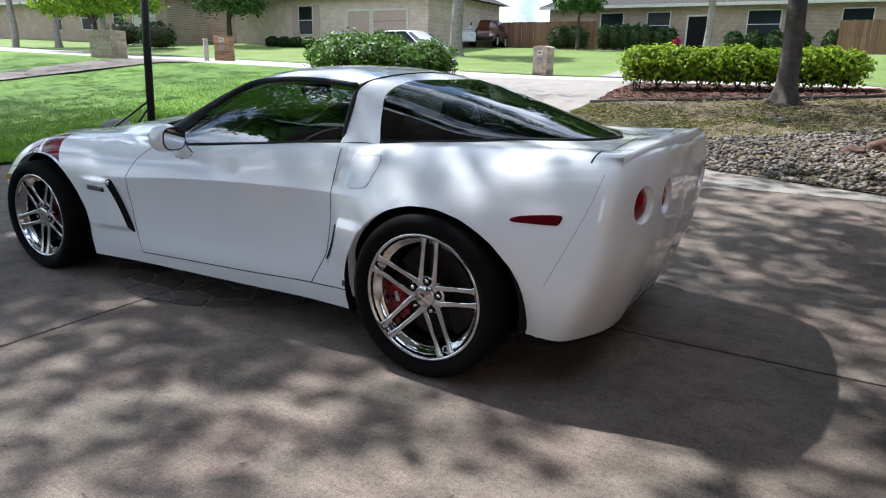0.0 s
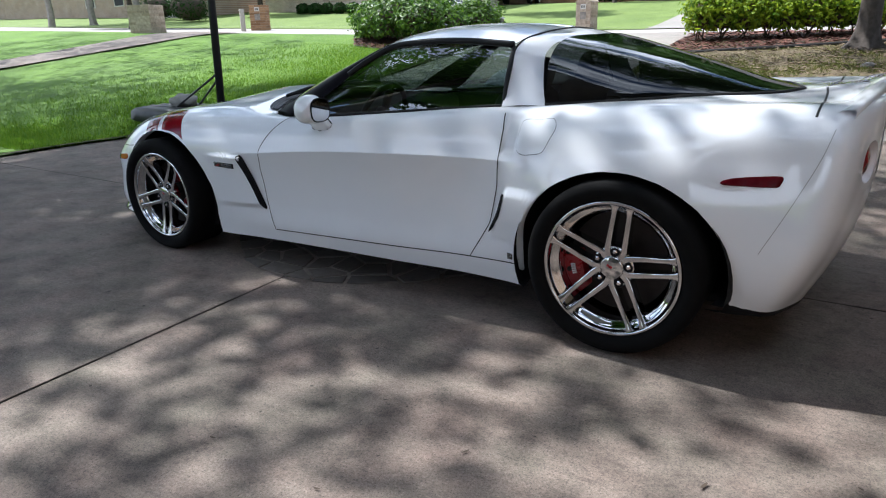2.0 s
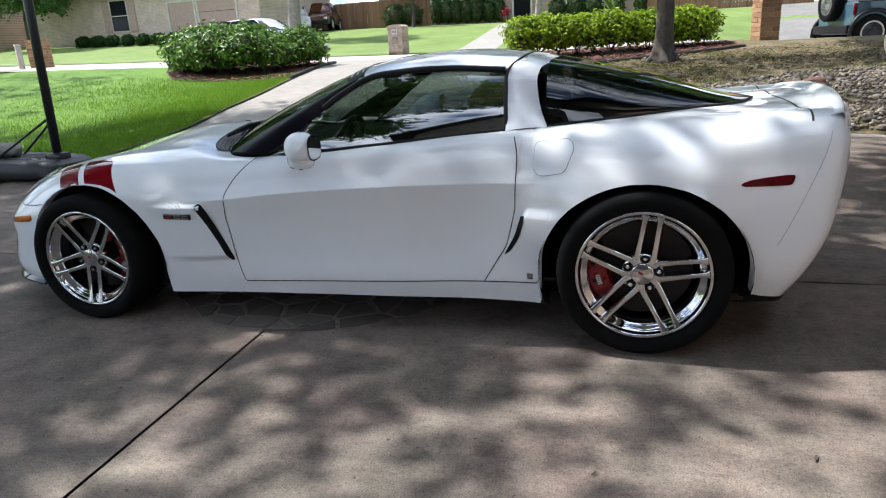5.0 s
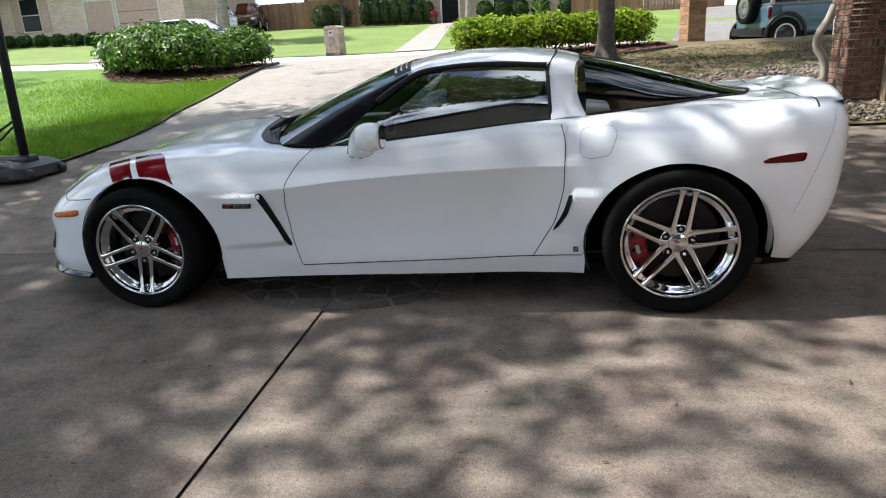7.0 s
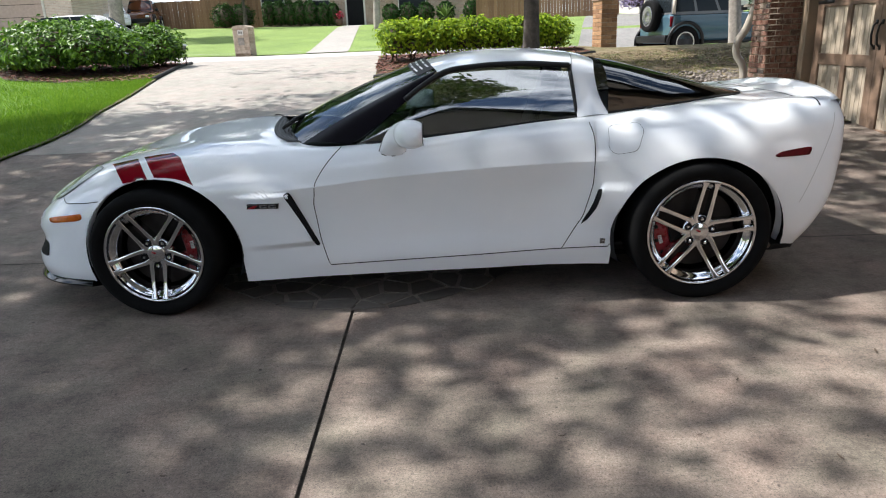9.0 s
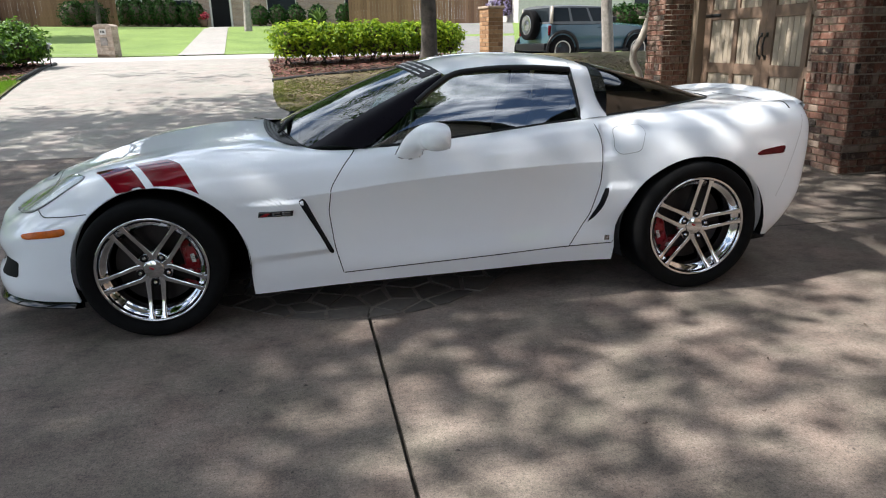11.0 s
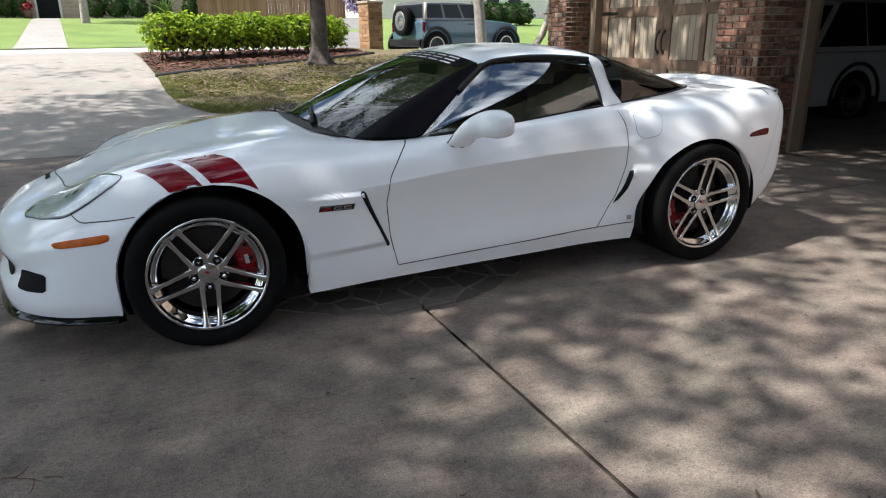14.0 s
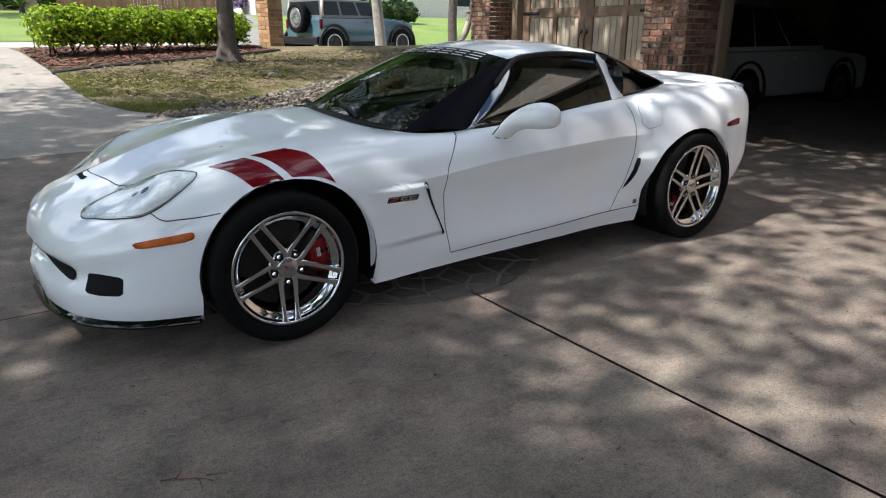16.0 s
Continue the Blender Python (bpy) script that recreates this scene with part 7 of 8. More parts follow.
OAK_CROWN = [((1.6, 0.1, 7.0), (3.0, 3.2, 2.2), 3), ((3.6, -0.4, 6.2), (2.2, 2.2, 1.6), 2), ((1.5, 2.6, 7.2), (2.6, 2.2, 1.8), 2), ((0.6, -1.6, 5.8), (1.8, 1.6, 1.2), 1)]
BIG_CROWN = [((1.2, 0.1, 7.4), (2.8, 2.6, 2.0), 3), ((3.2, -0.4, 6.6), (2.2, 2.0, 1.5), 2), ((0.8, -2.4, 7.0), (2.2, 1.8, 1.4), 2)]
tree("yard_tree", 3.05, 10.1, 4.2, 0.165, YARD_CROWN, 15000, "oak tree with flared roots in the worn yard", 0.17, (0.035, 0.0), 1)
# pale bark on the first street tree carries its trunk's sunlight in the colour
tree("street_tree", 9.25, 15.2, 4.4, 0.17, BIG_CROWN, 9000, "street tree with rough pale grey-brown trunk", 0.05, (-0.01, 0), 2, PALE_BARK)
tree("street_tree", 14.7, 19.1, 4.4, 0.19, OAK_CROWN, 16000, "street tree with dark trunk", 0.05, (0, 0), 3)
tree("lawn_tree", -14.9, 30.4, 4.2, 0.36, CROWN, 3000, "large pale-barked tree on the far lawn", 0.1, (0.0, 0), 4, PALE_BARK)
tree("lawn_tree", -2.6, 35.5, 4.2, 0.20, CROWN, 2600, "slim pale tree on the far lawn", 0.03, (-0.02, 0), 5, PALE_BARK)
tree("lawn_tree", -31.5, 19.9, 2.0, 0.16, [((0, 0, 3.2), (3.6, 2.8, 1.5), 3), ((-2.3, 0.3, 2.7), (2.2, 2.0, 1.0), 2), ((2.3, 0, 2.8), (2.2, 2.0, 1.1), 2)], 5000, "dark-trunked spreading bright green tree on the lawn", 0.06, (-0.05, 0), 6, None, "street trees", 0.13, SUNNY)
tree("lawn_tree", -33.3, 31.0, 2.2, 0.2, [((0, 0, 3.6), (2.7, 2.3, 1.9), 3), ((1.4, 0, 2.8), (1.5, 1.4, 1.0), 1)], 3600, "rounded green tree before the garage house", 0.06, (0, 0), 8)
tree("lawn_tree", -11.8, 41.0, 2.2, 0.12, [((0, 0, 3.2), (1.6, 1.6, 1.0), 2)], 2000, "small multi-limbed tree by the far house", 0.05, (0.05, 0), 7)
for x, y in ((-42, 24), (-44.5, 22.5), (-38.5, 25)):
    tree("palm_trunk_tree", x, y, 5.0, 0.22, CROWN, 1200, "pale slender tree before the neighbour's house", 0.05, (0, 0), int(-x), PALE_BARK)


def shade_tree(name, x, y, label, seed, zones, height):
    """A tall oak out of view beside the drive, added for its shade: leaf clumps hang along the sun's rays to dapple the
    drive, and zones say how thick they are over each stretch.
    """
    ob = thing(name, pose(x, y, 0), label, "tree", "shade trees")
    _under(part("trunk", trunk_mesh(height * 0.62, 0.34, 0.22, 0.25, (0.03, 0.02), seed), BARK), ob)
    rng = np.random.default_rng(seed)
    fall = np.array(TO_SUN) / TO_SUN.z
    cents = []
    for x0, x1, y0, y1, cover in zones:
        loose = cover < 0.86   # the open parts of the crown hang in uneven clumps
        n = rng.poisson(-math.log(1 - cover) * (x1 - x0) * (y1 - y0) / (0.205 if loose else 0.30))
        for _ in range(n):
            g = np.array([rng.uniform(x0, x1), rng.uniform(y0, y1), 0.0])
            if rng.random() > 0.47 + 0.95 * noise.noise(Vector((g[0] * 0.75, g[1] * 0.95, seed))) and loose:
                continue
            z = height * rng.uniform(0.62, 1.0)
            cents.append(g + fall * z)
    cents = np.array(cents) - np.array([x, y, 0])
    per = 26
    c = np.repeat(cents, per, 0)
    n = len(c)
    p = c + rng.normal(0, 1, (n, 3)) * np.array([0.2, 0.2, 0.12]) * np.repeat(rng.choice([0.8, 1.1, 1.5, 2.2, 4.5], (len(cents), 1)), per, 0)
    nrm = rng.normal(0, 0.6, (n, 3)) + np.array(TO_SUN) * 0.9
    nrm /= np.linalg.norm(nrm, axis=1)[:, None]
    t = np.cross(nrm, rng.normal(size=(n, 3)))
    t /= np.linalg.norm(t, axis=1)[:, None]
    b = np.cross(nrm, t)
    l, w = rng.uniform(0.055, 0.11, (n, 1)), rng.uniform(0.035, 0.06, (n, 1))
    V = np.stack([p - t * l, p + b * w, p + t * l, p - b * w], 1).reshape(-1, 3)
    _under(new("crown", scatter_mesh("crown", V, np.arange(n * 4).reshape(-1, 4), OAK)), ob)
    order = sorted(range(len(cents)), key=lambda k: np.hypot(*cents[k][:2]))[:240:24]
    for i, k in enumerate(order[:6]):
        e, top = Vector(cents[k]), Vector((0.03, 0.02, 1)) * height * (0.6 - 0.055 * i)
        mid = top.lerp(e, 0.5) + Vector((0, 0, -0.4))
        _under(part("limb", tube([top - Vector((0, 0, 0.5)), mid, e], 0.08, 6, taper=[0.08, 0.035, 0.008]), BARK), ob)
    return ob


shade_tree("shade_oak", -7.0, -4.2, "tall spreading oak beside the driveway", 21, [
    (-7.0, 0.45, -6.5, -1.0, 0.99995), (0.45, 2.4, -2.1, -1.15, 0.74), (2.4, 4.2, -2.1, -1.1, 0.66), (4.2, 6.0, -2.1, -1.1, 0.90), (0.45, 1.4, -2.45, -2.1, 0.62), (1.4, 3.4, -2.4, -2.1, 0.64), (0.45, 3.4, -6.5, -2.4, 0.91), (3.4, 6.0, -6.5, -2.1, 0.88), (-4.5, 2.0, -1.1, 3.0, 0.9993), (2.0, 3.0, -1.1, -0.75, 0.985), (2.0, 3.0, -0.75, 0.7, 0.90), (2.0, 3.0, 0.7, 3.0, 0.985), (3.0, 3.8, -1.1, -0.6, 0.95), (3.0, 3.7, -0.6, 3.0, 0.82), (3.8, 5.6, -1.1, -0.5, 0.93), (3.7, 5.6, -0.5, 3.0, 0.975), (0.4, 2.7, -1.15, -0.75, 0.998), (5.4, 9.5, -1.1, 1.3, 0.99), (5.4, 9.5, 1.3, 3.0, 0.62)], 13.0)
shade_tree("shade_oak", -12.5, 0.5, "tall spreading oak on the lawn's far side", 22, [
    (-5.0, 2.0, 3.0, 6.2, 0.992), (-4.0, -1.2, 6.2, 7.2, 0.60), (-1.2, 1.0, 6.2, 7.5, 0.90), (-1.6, 1.0, 7.5, 8.3, 0.55), (2.0, 9.5, 3.0, 6.0, 0.72), (1.0, 3.0, 6.0, 9.5, 0.42), (3.0, 9.0, 6.0, 9.5, 0.55), (-2.8, 0.4, 9.8, 11.0, 0.45), (-14.0, -5.0, -2.0, 5.0, 0.96), (-14.0, -8.0, 5.0, 9.0, 0.62), (-24.0, -9.0, 9.0, 13.0, 0.72), (-24.0, -14.0, 2.0, 9.0, 0.80)], 13.0)
# unseen oak, added to block sky overhead and darken the windscreen's reflection
shade_tree("shade_oak", 7.6, 7.0, "unseen oak added beside the garage to block skylight", 23, [(6.8, 7.4, 1.0, 3.6, 0.97), (7.4, 10.5, 0.0, 8.5, 0.9992)], 10.5)
TALL_CROWN = [((0, 0, 14.5), (4.6, 4.4, 4.0), 3), ((-2.6, -1.5, 12.0), (3.2, 3.0, 2.6), 2), ((2.4, -1.8, 12.4), (3.2, 3.0, 2.6), 2), ((0.2, 0.4, 18.0), (3.2, 3.0, 2.4), 2)]
# both out of view, added for the dark foliage the door windows reflect
tree("back_oak", -4.2, -7.2, 9.0, 0.30, [((2.6, 0.4, 12.5), (3.0, 2.4, 2.6), 3), ((0, 0, 11.5), (2.6, 2.4, 2.2), 2), ((5.6, 0.6, 12.2), (2.0, 1.8, 1.7), 1.5)], 9000, "tall oak beside the home", 0.2, (0.02, 0), 26, None, "shade trees", 0.16)
tree("back_oak", -8.5, -11.0, 10.0, 0.34, TALL_CROWN, 9000, "tall oak behind the driveway", 0.2, (0.01, 0), 27, None, "shade trees", 0.22)
# far trees with crowns above the view, sized to darken windscreen reflections
FAR_CROWN = [((0, 0, 12.5), (6.5, 5.5, 6.0), 3), ((-4.6, 0, 9.0), (4.4, 3.6, 4.2), 2), ((4.8, 0.4, 9.6), (4.6, 3.8, 4.4), 2), ((0.8, 0, 18.0), (4.4, 4.0, 3.6), 2)]
for k, (x, y) in enumerate(((-78, 44), (-68, 52), (-58, 46), (-50, 56), (-40, 58), (-29, 52), (-21, 60), (-11, 62), (-3, 64), (6, 61), (15, 58), (24, 56), (34, 52))):
    tree("backyard_tree", x, y, 6.0, 0.3, FAR_CROWN, 4200, "tall leafy tree behind the houses across the street", 0.1, (0.01, 0), 30 + k, None, "backyard trees", 0.4)

# ---- houses across the street ----
def house(name, x0, x1, y, z0, wall_h, depth, wall_mat, label, windows=(), doors=(), roof_h=2.6, shutters=False):
    """A house with a wall towards the street, real openings' frames set in it, and a hipped roof."""
    h = thing(name, pose((x0 + x1) / 2, y, z0), label, "house", "neighbour houses")
    add = lambda n, bm, mat, lab="", **kw: _under(part(n, bm, mat, None, lab, **kw), h)
    cx = (x0 + x1) / 2
    add("wall", new_box(x0 - cx, x1 - cx, 0, depth, -1.0, wall_h), wall_mat, smooth=False)
    e = 0.6
    a, b = x0 - cx - e, x1 - cx + e
    bm = bmesh.new()
    base = [bm.verts.new(p) for p in ((a, -e, wall_h - 0.1), (b, -e, wall_h - 0.1), (b, depth + e, wall_h - 0.1), (a, depth + e, wall_h - 0.1))]
    inset = min(depth / 2 + e, (b - a) / 2 - 0.5)
    r = [bm.verts.new((a + inset, depth / 2, wall_h + roof_h)), bm.verts.new((b - inset, depth / 2, wall_h + roof_h))]
    for f in ((base[0], base[1], r[1], r[0]), (base[1], base[2], r[1]), (base[2], base[3], r[0], r[1]), (base[3], base[0], r[0]), tuple(base[::-1])):
        bm.faces.new(f)
    add("roof", bm, ROOFING, smooth=False)
    add("fascia", new_box(a, b, -e - 0.04, -e, wall_h - 0.28, wall_h - 0.08), WHITE_TRIM, smooth=False)
    for wx, wz, ww, wh in windows:
        win = add("window", new_box(wx - cx - ww / 2, wx - cx + ww / 2, -0.03, 0.02, wz, wz + wh), WINDOW_DARK, smooth=False)
        for bx in ((-ww / 2 - 0.06, -ww / 2), (ww / 2, ww / 2 + 0.06)):
            _under(part("frame", new_box(wx - cx + bx[0], wx - cx + bx[1], -0.06, 0.0, wz - 0.06, wz + wh + 0.06), WHITE_TRIM, None, smooth=False), win)
        for bz in ((-0.06, 0.0), (wh, wh + 0.06), (wh / 2 - 0.025, wh / 2 + 0.025)):
            _under(part("frame", new_box(wx - cx - ww / 2, wx - cx + ww / 2, -0.058, 0.0, wz + bz[0], wz + bz[1]), WHITE_TRIM, None, smooth=False), win)
        if shutters:
            for s in (-1, 1):
                sx = wx - cx + s * (ww / 2 + 0.06 + 0.30)
                add("shutter", new_box(sx - 0.28, sx + 0.28, -0.05, -0.002, wz - 0.1, wz + wh + 0.1, 0.01, 1), GARAGE_TAN, "brown shutter", smooth=False)
    for dx, dw, dh, mat in doors:
        d = add("door", new_box(dx - cx - dw / 2, dx - cx + dw / 2, -0.02, 0.03, -0.3, dh), mat, smooth=False)
        for s in (-1, 1):
            _under(part("door_frame", new_box(dx - cx + s * (dw / 2 + 0.06) - 0.06, dx - cx + s * (dw / 2 + 0.06) + 0.06, -0.07, 0.02, -0.3, dh + 0.1), WHITE_TRIM, None, smooth=False), d)
        _under(part("door_frame", new_box(dx - cx - dw / 2, dx - cx + dw / 2, -0.068, 0.02, dh, dh + 0.12), WHITE_TRIM, None, smooth=False), d)
        if dw > 2:
            for k in range(1, 4):
                _under(part("panel_groove", new_box(dx - cx - dw / 2, dx - cx + dw / 2, -0.026, -0.019, -0.3 + (dh + 0.3) * k / 4 - 0.012, -0.3 + (dh + 0.3) * k / 4 + 0.012), DARK, None, smooth=False), d)
    return h


house("brick_house", -16.0, 8.0, 46.5, 2.55, 3.2, 9, TAN_BRICK, "tan brick house with dark clipped shrubs and an arched entry", windows=[(-11.2, 0.9, 1.6, 1.7), (-7.9, 0.9, 1.5, 1.7), (-1.2, 0.9, 1.9, 1.7), (4.0, 0.9, 1.6, 1.7)], doors=[(-5.3, 1.2, 2.3, DARK)])
house("garage_house", -36.0, -19.0, 34.0, 2.35, 3.4, 10, PALE_BRICK, "pale brick house with tan garage doors", windows=[(-29.0, 0.9, 1.2, 1.8)], doors=[(-24.4, 1.8, 2.3, GARAGE_TAN), (-21.9, 2.6, 2.3, GARAGE_TAN)], shutters=True)
house("west_house", -86.0, -38.5, 30.0, 2.6, 3.2, 9, TAN_BRICK, "brick house behind trees down the street", windows=[(-44, 0.9, 1.2, 1.7), (-48, 0.9, 1.2, 1.7), (-52, 0.9, 1.2, 1.7)], doors=[(-41, 2.4, 2.2, WHITE_WALL)])
house("east_house", 14.0, 34.0, 40.0, 2.3, 3.2, 9, WHITE_WALL, "pale house behind the off-road wagon", windows=[(22.5, 0.8, 1.0, 1.7), (24.2, 0.8, 1.0, 1.7), (30, 0.8, 1.6, 1.7)], doors=[])


def fence(x0, x1, y, h, label):
    """A tall board fence: posts, rails and each board."""
    f = thing("board_fence", pose((x0 + x1) / 2, y, rise((x0 + x1) / 2, y) - 0.05), label, "fence", "board fences")
    n = int((x1 - x0) / 0.19)
    bw = (x1 - x0) / n
    me = mesh_of(new_box(-bw / 2 + 0.004, bw / 2 - 0.004, -0.012, 0.012, 0, h, 0.003, 1), "board", FENCE, False)
    rng = random.Random(int(x0))
    for k in range(n):
        ob = new("board", me)
        ob.matrix_basis = pose(x0 - (x0 + x1) / 2 + (k + 0.5) * bw, rng.uniform(-0.006, 0.006), rng.uniform(-0.02, 0.02))
        _under(ob, f)
    for z in (0.3, h - 0.3):
        _under(part("rail", new_box(-(x1 - x0) / 2, (x1 - x0) / 2, 0.014, 0.06, z - 0.05, z + 0.05), FENCE_FAR, None, smooth=False), f)
    return f


fence(-19.6, -11.4, 44.0, 1.9, "tall brown board fence beside the brick house")
fence(3.2, 12.5, 42.0, 1.9, "tall brown board fence behind the hedge")
clipped_row([(-13.4, 42.2), (-12.4, 42.6)], 0.85, 1.5, "rounded green shrub by the fence", 40)
clipped_row([(-11.2 + 0.72 * k, 45.2) for k in range(5)], 0.55, 1.7, "dark clipped shrub along the house wall", 50)
clipped_row([(-7.4, 45.2), (-6.7, 45.3)], 0.50, 1.5, "dark clipped shrub beside the entry", 60)
clipped_row([(-2.6, 44.6), (-1.4, 44.6), (-0.2, 44.6), (1.2, 44.7), (3.0, 43.8)], 0.60, 1.3, "rounded green clipped shrub along the house wall", 70)
clipped_row([(-30.5 + 1.1 * k, 32.2) for k in range(8)], 0.45, 0.65, "low shrub along the garage house wall", 90)
clipped_row([(17.5 + 0.9 * k, 32.0) for k in range(4)], 0.75, 1.2, "clipped green hedge shrub by the pale house", 110)
clipped_row([(-40, 27.5), (-37.5, 28), (-35, 26.5)], 1.1, 1.6, "dark rounded shrub before the neighbour's house", 120)
shrub("lilac_bush", 13.6, 42.0, [((0, 0, 1.2), (1.2, 0.9, 1.1), 1)], 1800, 0.09, LILAC, "lilac flowering bush by the fence", seed=9, stems=0)


def fan_palm(x, y):
    ob = thing("fan_palm", pose(x, y, rise(x, y)), "low yellow-green fan palm across the street", "palm")
    rng = random.Random(5)
    for k in range(34):
        a, el, l = rng.uniform(0, 6.3), rng.uniform(0.15, 1.35), rng.uniform(0.9, 1.4)
        bm = bmesh.new()
        c, s = math.cos(a), math.sin(a)
        pts = [(t * l * math.cos(el) * (1 + 0.2 * t), 0.02 + t * l * math.sin(el) - 0.35 * t * t) for t in np.linspace(0, 1, 5)]
        P = np.array([[(r * c - w * s, r * s + w * c, 0.3 + z), (r * c + w * s, r * s - w * c, 0.3 + z)] for (r, z), w in zip(pts, (0.02, 0.05, 0.06, 0.045, 0.005))])
        _under(part("frond", grid_mesh(P, bm=bm), PALM), ob)
    _under(part("trunk", trunk_mesh(0.5, 0.12, 0.10, 0.05), BARK), ob)


fan_palm(1.2, 37.5)
pot = thing("flower_pot", pose(-6.35, 45.2, rise(-6.35, 45.2)), "terracotta pot of red flowers by the entry", "flower pot")
_under(part("pot", lathe([(0.0, 0.0), (0.22, 0.0), (0.32, 0.5), (0.30, 0.5), (0.28, 0.45), (0.0, 0.45)], 20, "z"), RED_ROCK), pot)
V, F = leaf_cloud([((0, 0, 0.7), (0.42, 0.42, 0.28), 1)], 260, 0.08, 4)
_under(new("flowers", scatter_mesh("flowers", V, F, FLOWER)), pot)

# the home's two-storey wings behind the drive and over the garage's far end
def gable_wing(x0, x1, y0, y1, eaves, ridge):
    """A two-storey wing with its gable end towards the drive."""
    h = thing("home", pose((x0 + x1) / 2, y1, 0), "two-storey grey-brown house wing with a gable towards the driveway", "house")
    w = (x1 - x0) / 2
    P = np.array([[(-w, y, 0), (-w, y, eaves), (0, y, ridge - 0.12), (w, y, eaves), (w, y, 0)] for y in (0, y0 - y1)])
    bm = grid_mesh(P, close_v=True)
    bm.verts.ensure_lookup_table()
    for ring in ((0, 1, 2, 3, 4), (9, 8, 7, 6, 5)):
        bm.faces.new([bm.verts[k] for k in ring])
    bmesh.ops.recalc_face_normals(bm, faces=bm.faces)
    _under(part("wall", bm, HOME_WALL, None, smooth=False), h)
    k = (ridge - eaves) / w
    P = np.array([[(-w - 0.4, y, eaves - 0.4 * k), (0, y, ridge), (w + 0.4, y, eaves - 0.4 * k), (w + 0.4, y, eaves - 0.4 * k - 0.15), (0, y, ridge - 0.15), (-w - 0.4, y, eaves - 0.4 * k - 0.15)] for y in (0.4, y0 - y1 - 0.4)])
    bm = grid_mesh(P, close_v=True)
    bm.verts.ensure_lookup_table()
    for ring in ((0, 1, 4, 5), (1, 2, 3, 4), (6, 7, 10, 11), (7, 8, 9, 10)):
        bm.faces.new([bm.verts[j] for j in ring])
    bmesh.ops.recalc_face_normals(bm, faces=bm.faces)
    _under(part("roof", bm, ROOFING, None, smooth=False), h)


gable_wing(-0.6, 4.6, -15.0, -7.9, 6.6, 9.5)
plain_wall("wall_upper_storey", 5.7, 12.0, -12.0, -2.3, 3.41, 5.6, HOME_WALL, "brick upper storey over the garage's far end")
P = np.array([[(5.1, y, 5.55), (8.8, y + d, 7.4), (12.6, y, 5.55)] for y, d in ((-12.6, 3.0), (-1.7, -3.0))])
bm = grid_mesh(P, close_v=True)
bm.verts.ensure_lookup_table()
bm.faces.new([bm.verts[k] for k in (0, 1, 2)])
bm.faces.new([bm.verts[k] for k in (5, 4, 3)])
bmesh.ops.recalc_face_normals(bm, faces=bm.faces)
tagged(part("roof_upper", bm, ROOFING, None, smooth=False), "dark shingle hip roof over the upper storey", "roof", kind="structure")

# ---- small things on the ground ----
pebble_bed()
for x, y, sx, sy, sz, seed in ((4.55, 6.2, 0.24, 0.17, 0.11, 1.0), (4.95, 6.6, 0.19, 0.14, 0.10, 2.3), (4.2, 5.9, 0.15, 0.11, 0.06, 3.1), (6.9, 6.4, 0.2, 0.14, 0.09, 4.4)):
    boulder(x, y, sx, sy, sz, seed, "rust-red sandstone boulder in the pebble bed")
boulder(3.25, 8.1, 0.12, 0.09, 0.045, 5.2, "small pale rock at the pebble bed's edge").data.materials[0] = SANDBAG


def lawn_spot(rng):
    while True:
        y = rng.uniform(0.5, 11.0)
        x = lawn_x(y) - rng.exponential(1.7)
        if x > -11:
            return x, y


def yard_spot(rng):
    while True:
        y = rng.uniform(5.0, 11.5)
        x = yard_x(y) + rng.exponential(2.6)
        if x < 8 and y > 4.9 + 0.75 * max(0.0, x - 0.6) ** 0.8 and noise.noise((x * 1.3, y * 1.3, 0.0)) + 0.5 * noise.noise((x * 5, y * 5, 2.0)) > rng.uniform(-0.45, 0.15):
            return x, y


grass_blades("grass", lawn_spot, 90000, 31, 0.060, "thick green grass blades of the lawn", BLADE)
grass_blades("yard_grass", yard_spot, 60000, 32, 0.038, "sparse olive grass tufts of the worn yard", DRY_BLADE)


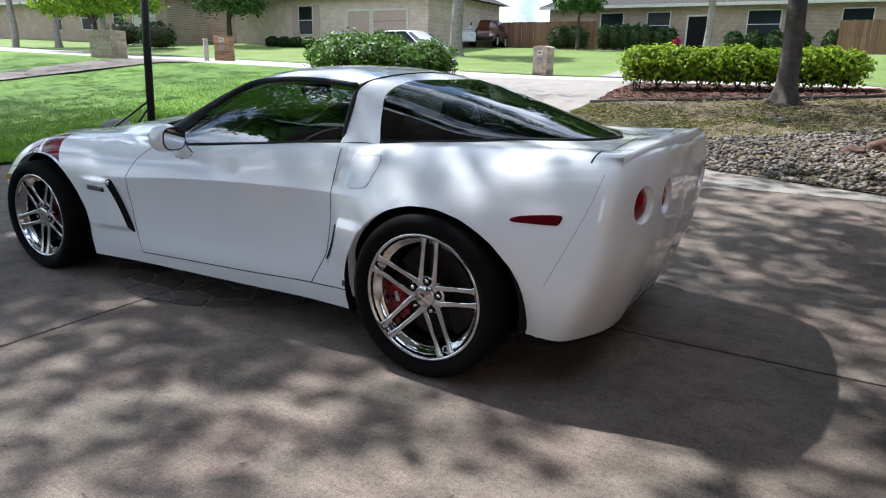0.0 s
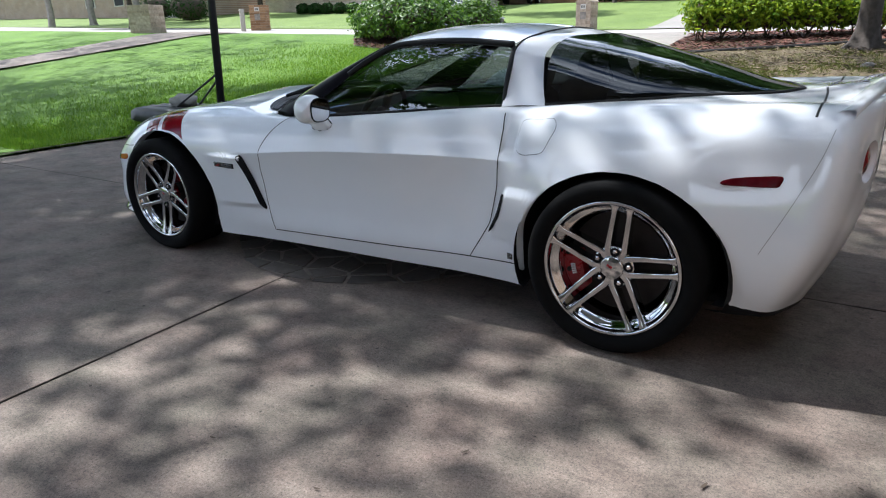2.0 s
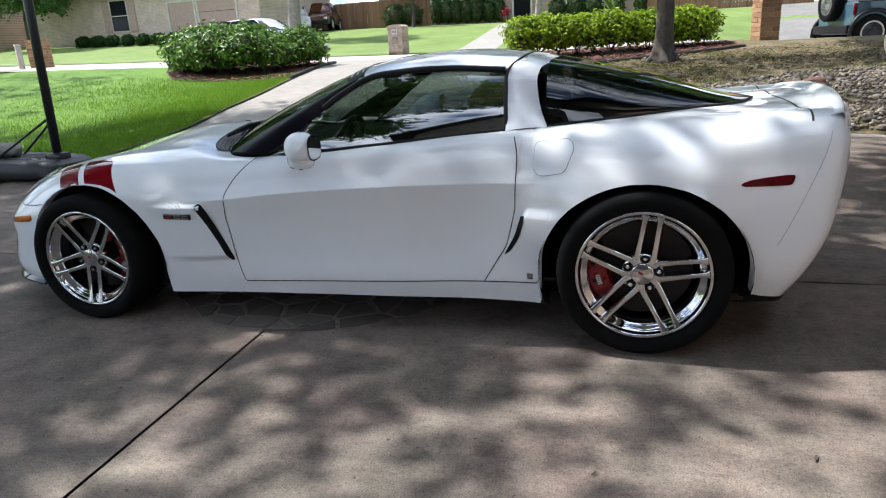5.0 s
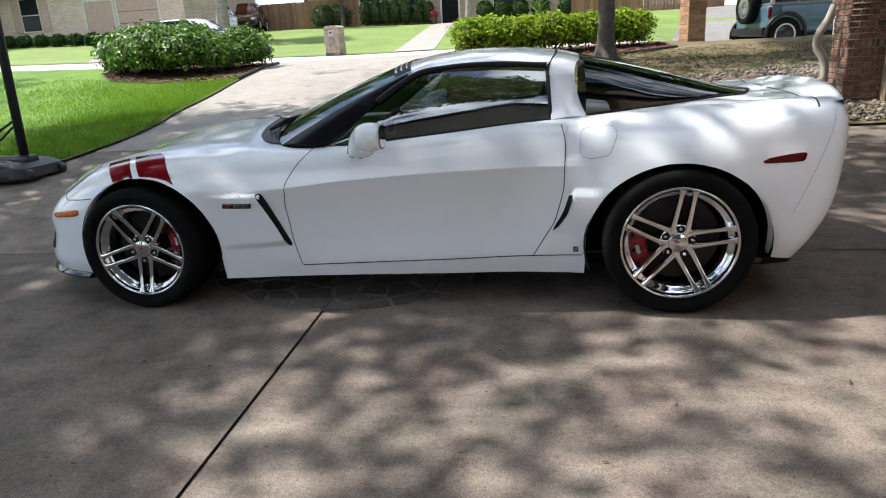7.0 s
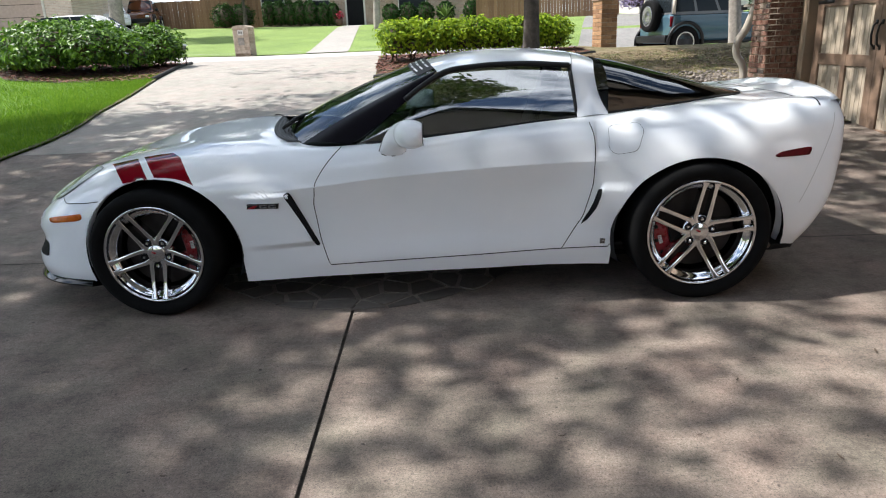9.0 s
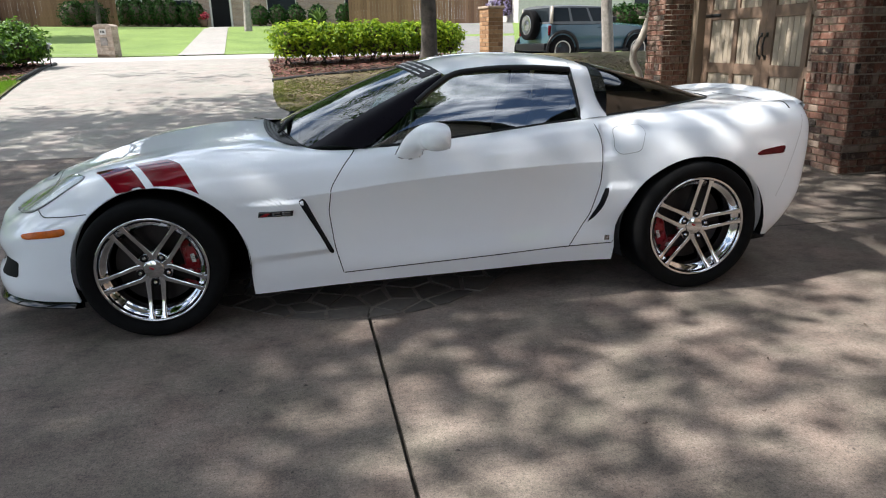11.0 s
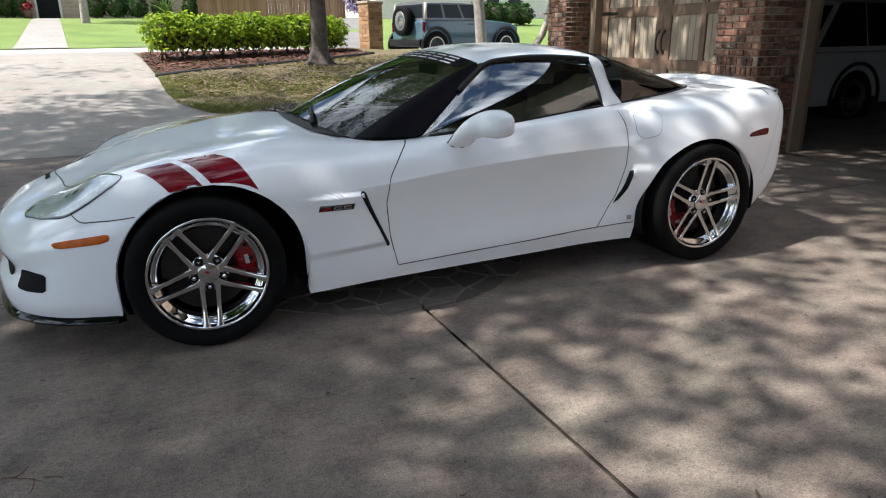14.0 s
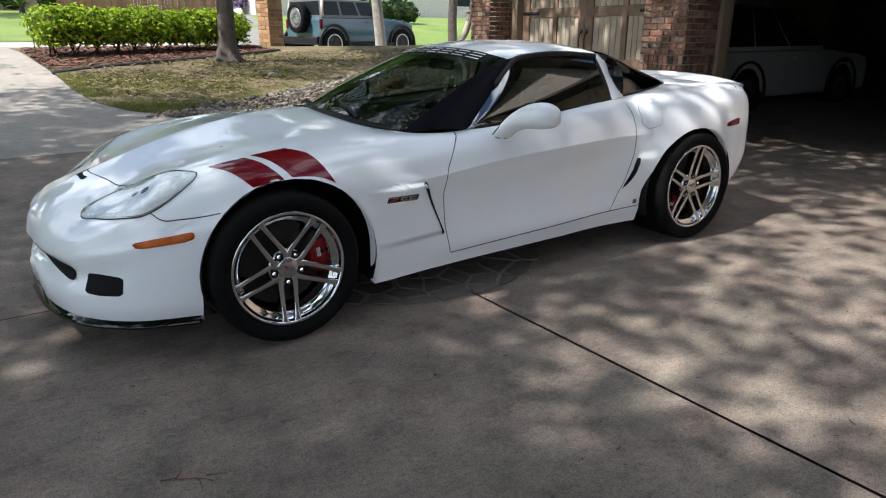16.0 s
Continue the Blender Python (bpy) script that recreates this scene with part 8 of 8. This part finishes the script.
def stone_inlay():
    """A round inlay of dark flagstones where the driveway joints meet."""
    cx, cy, R = 0.955, 0.02, 0.985
    bm = bmesh.new()
    bmesh.ops.create_circle(bm, cap_ends=True, segments=64, radius=R - 0.10, matrix=Matrix.Translation((cx, cy, 0.0025)))
    bed = tagged(part("stone_inlay", bm, INLAY_BED, None, smooth=False), "round dark flagstone inlay in the driveway", "paving", kind="structure")
    rng = random.Random(8)
    seeds = []
    while len(seeds) < 104:   # stones of uneven size, none too close to the next
        q, a = (R - 0.03) * math.sqrt(rng.random()), rng.uniform(0, math.tau)
        p = (q * math.cos(a), q * math.sin(a))
        if all(math.hypot(p[0] - o[0], p[1] - o[1]) > 0.105 + 0.06 * rng.random() for o in seeds) or rng.random() < 0.004:
            seeds.append(p)
    for p in seeds:
        edge = [R - 0.02 - 0.09 * abs(noise.noise((k * 0.45, p[0] * 6, p[1] * 6))) for k in range(40)]
        poly = [(edge[k] * math.cos(k * math.tau / 40), edge[k] * math.sin(k * math.tau / 40)) for k in range(40)]
        for o in seeds:
            dx, dy = o[0] - p[0], o[1] - p[1]
            l = math.hypot(dx, dy)
            if l == 0 or l > 0.8:
                continue
            dx, dy = dx / l, dy / l
            side = [(q[0] - p[0]) * dx + (q[1] - p[1]) * dy - (l / 2 - 0.010) for q in poly]
            cut = []
            for k in range(len(poly)):
                (u, su), (v, sv) = (poly[k], side[k]), (poly[(k + 1) % len(poly)], side[(k + 1) % len(poly)])
                if su <= 0:
                    cut.append(u)
                if su * sv < 0:
                    f = su / (su - sv)
                    cut.append((u[0] + (v[0] - u[0]) * f, u[1] + (v[1] - u[1]) * f))
            poly = cut
            if len(poly) < 3:
                break
        if len(poly) < 3:
            continue
        s = bmesh.new()
        f = s.faces.new([s.verts.new((cx + x + rng.uniform(-0.006, 0.006), cy + y + rng.uniform(-0.006, 0.006), 0.001)) for x, y in poly])
        e = bmesh.ops.extrude_face_region(s, geom=[f])
        up = [v for v in e["geom"] if isinstance(v, bmesh.types.BMVert)]
        mid = sum((v.co for v in up), Vector()) / len(up)
        for v in up:
            v.co = mid + (v.co - mid) * 0.985 + Vector((0, 0, 0.006 + rng.uniform(0, 0.002)))
        bmesh.ops.recalc_face_normals(s, faces=s.faces)
        part("flagstone", s, SLATE, bed, smooth=False)


stone_inlay()


def litter():
    """Dry leaves and bits of twig lying on the concrete."""
    rng = random.Random(12)
    spots = [(1.83, -2.09), (3.19, -1.55), (3.55, -1.35), (0.55, -2.25), (2.55, -1.75), (1.2, -2.6), (2.75, -2.4), (4.6, 0.6), (4.9, -0.5), (5.2, 0.9), (-0.6, -1.9)]
    spots += [(rng.uniform(-3, 5.5), rng.uniform(-3.2, 3.5)) for _ in range(22)]
    for k, (x, y) in enumerate(spots):
        bm = bmesh.new()
        s = rng.uniform(0.005, 0.011)
        P = np.array([[(u * s * 1.6, v * s * (1 - 0.6 * abs(u)), 0.004 + 0.25 * s * (u * u + v * v * rng.uniform(0.3, 1.0))) for v in (-0.6, 0, 0.6)] for u in (-1, -0.4, 0.3, 1)])
        grid_mesh(P, bm=bm)
        ob = part("dry_leaf", bm, TWIG)
        ob.matrix_world = pose(x, y, rise(x, y) + 0.001, 0, 0, rng.uniform(0, 360))
        tagged(ob, "small curled brown leaf on the concrete", "leaf", "dry leaves")


litter()


def root_twig():
    """A thin reddish root lying in a crack of the concrete."""
    rng = random.Random(3)
    ob = thing("root_twig", pose(-0.63, -1.645, 0.003, 0, 0, -32), "thin reddish-brown root lying in a crack of the concrete", "root")
    for x0, y0, a, n in ((-0.08, 0.0, 0.12, 9), (0.02, 0.012, -0.9, 5), (-0.04, 0.004, 0.9, 4), (0.05, 0.02, 0.7, 4)):
        pts, x, y = [], x0, y0
        for _ in range(n):
            pts.append((x, y, 0.001 + rng.uniform(0, 0.002)))
            a += rng.uniform(-0.45, 0.45)
            x, y = x + 0.02 * math.cos(a), y + 0.02 * math.sin(a)
        _under(part("strand", tube(pts, 0.002, 5, taper=[0.0022 - 0.0015 * k / n for k in range(n)]), ROOT), ob)


root_twig()
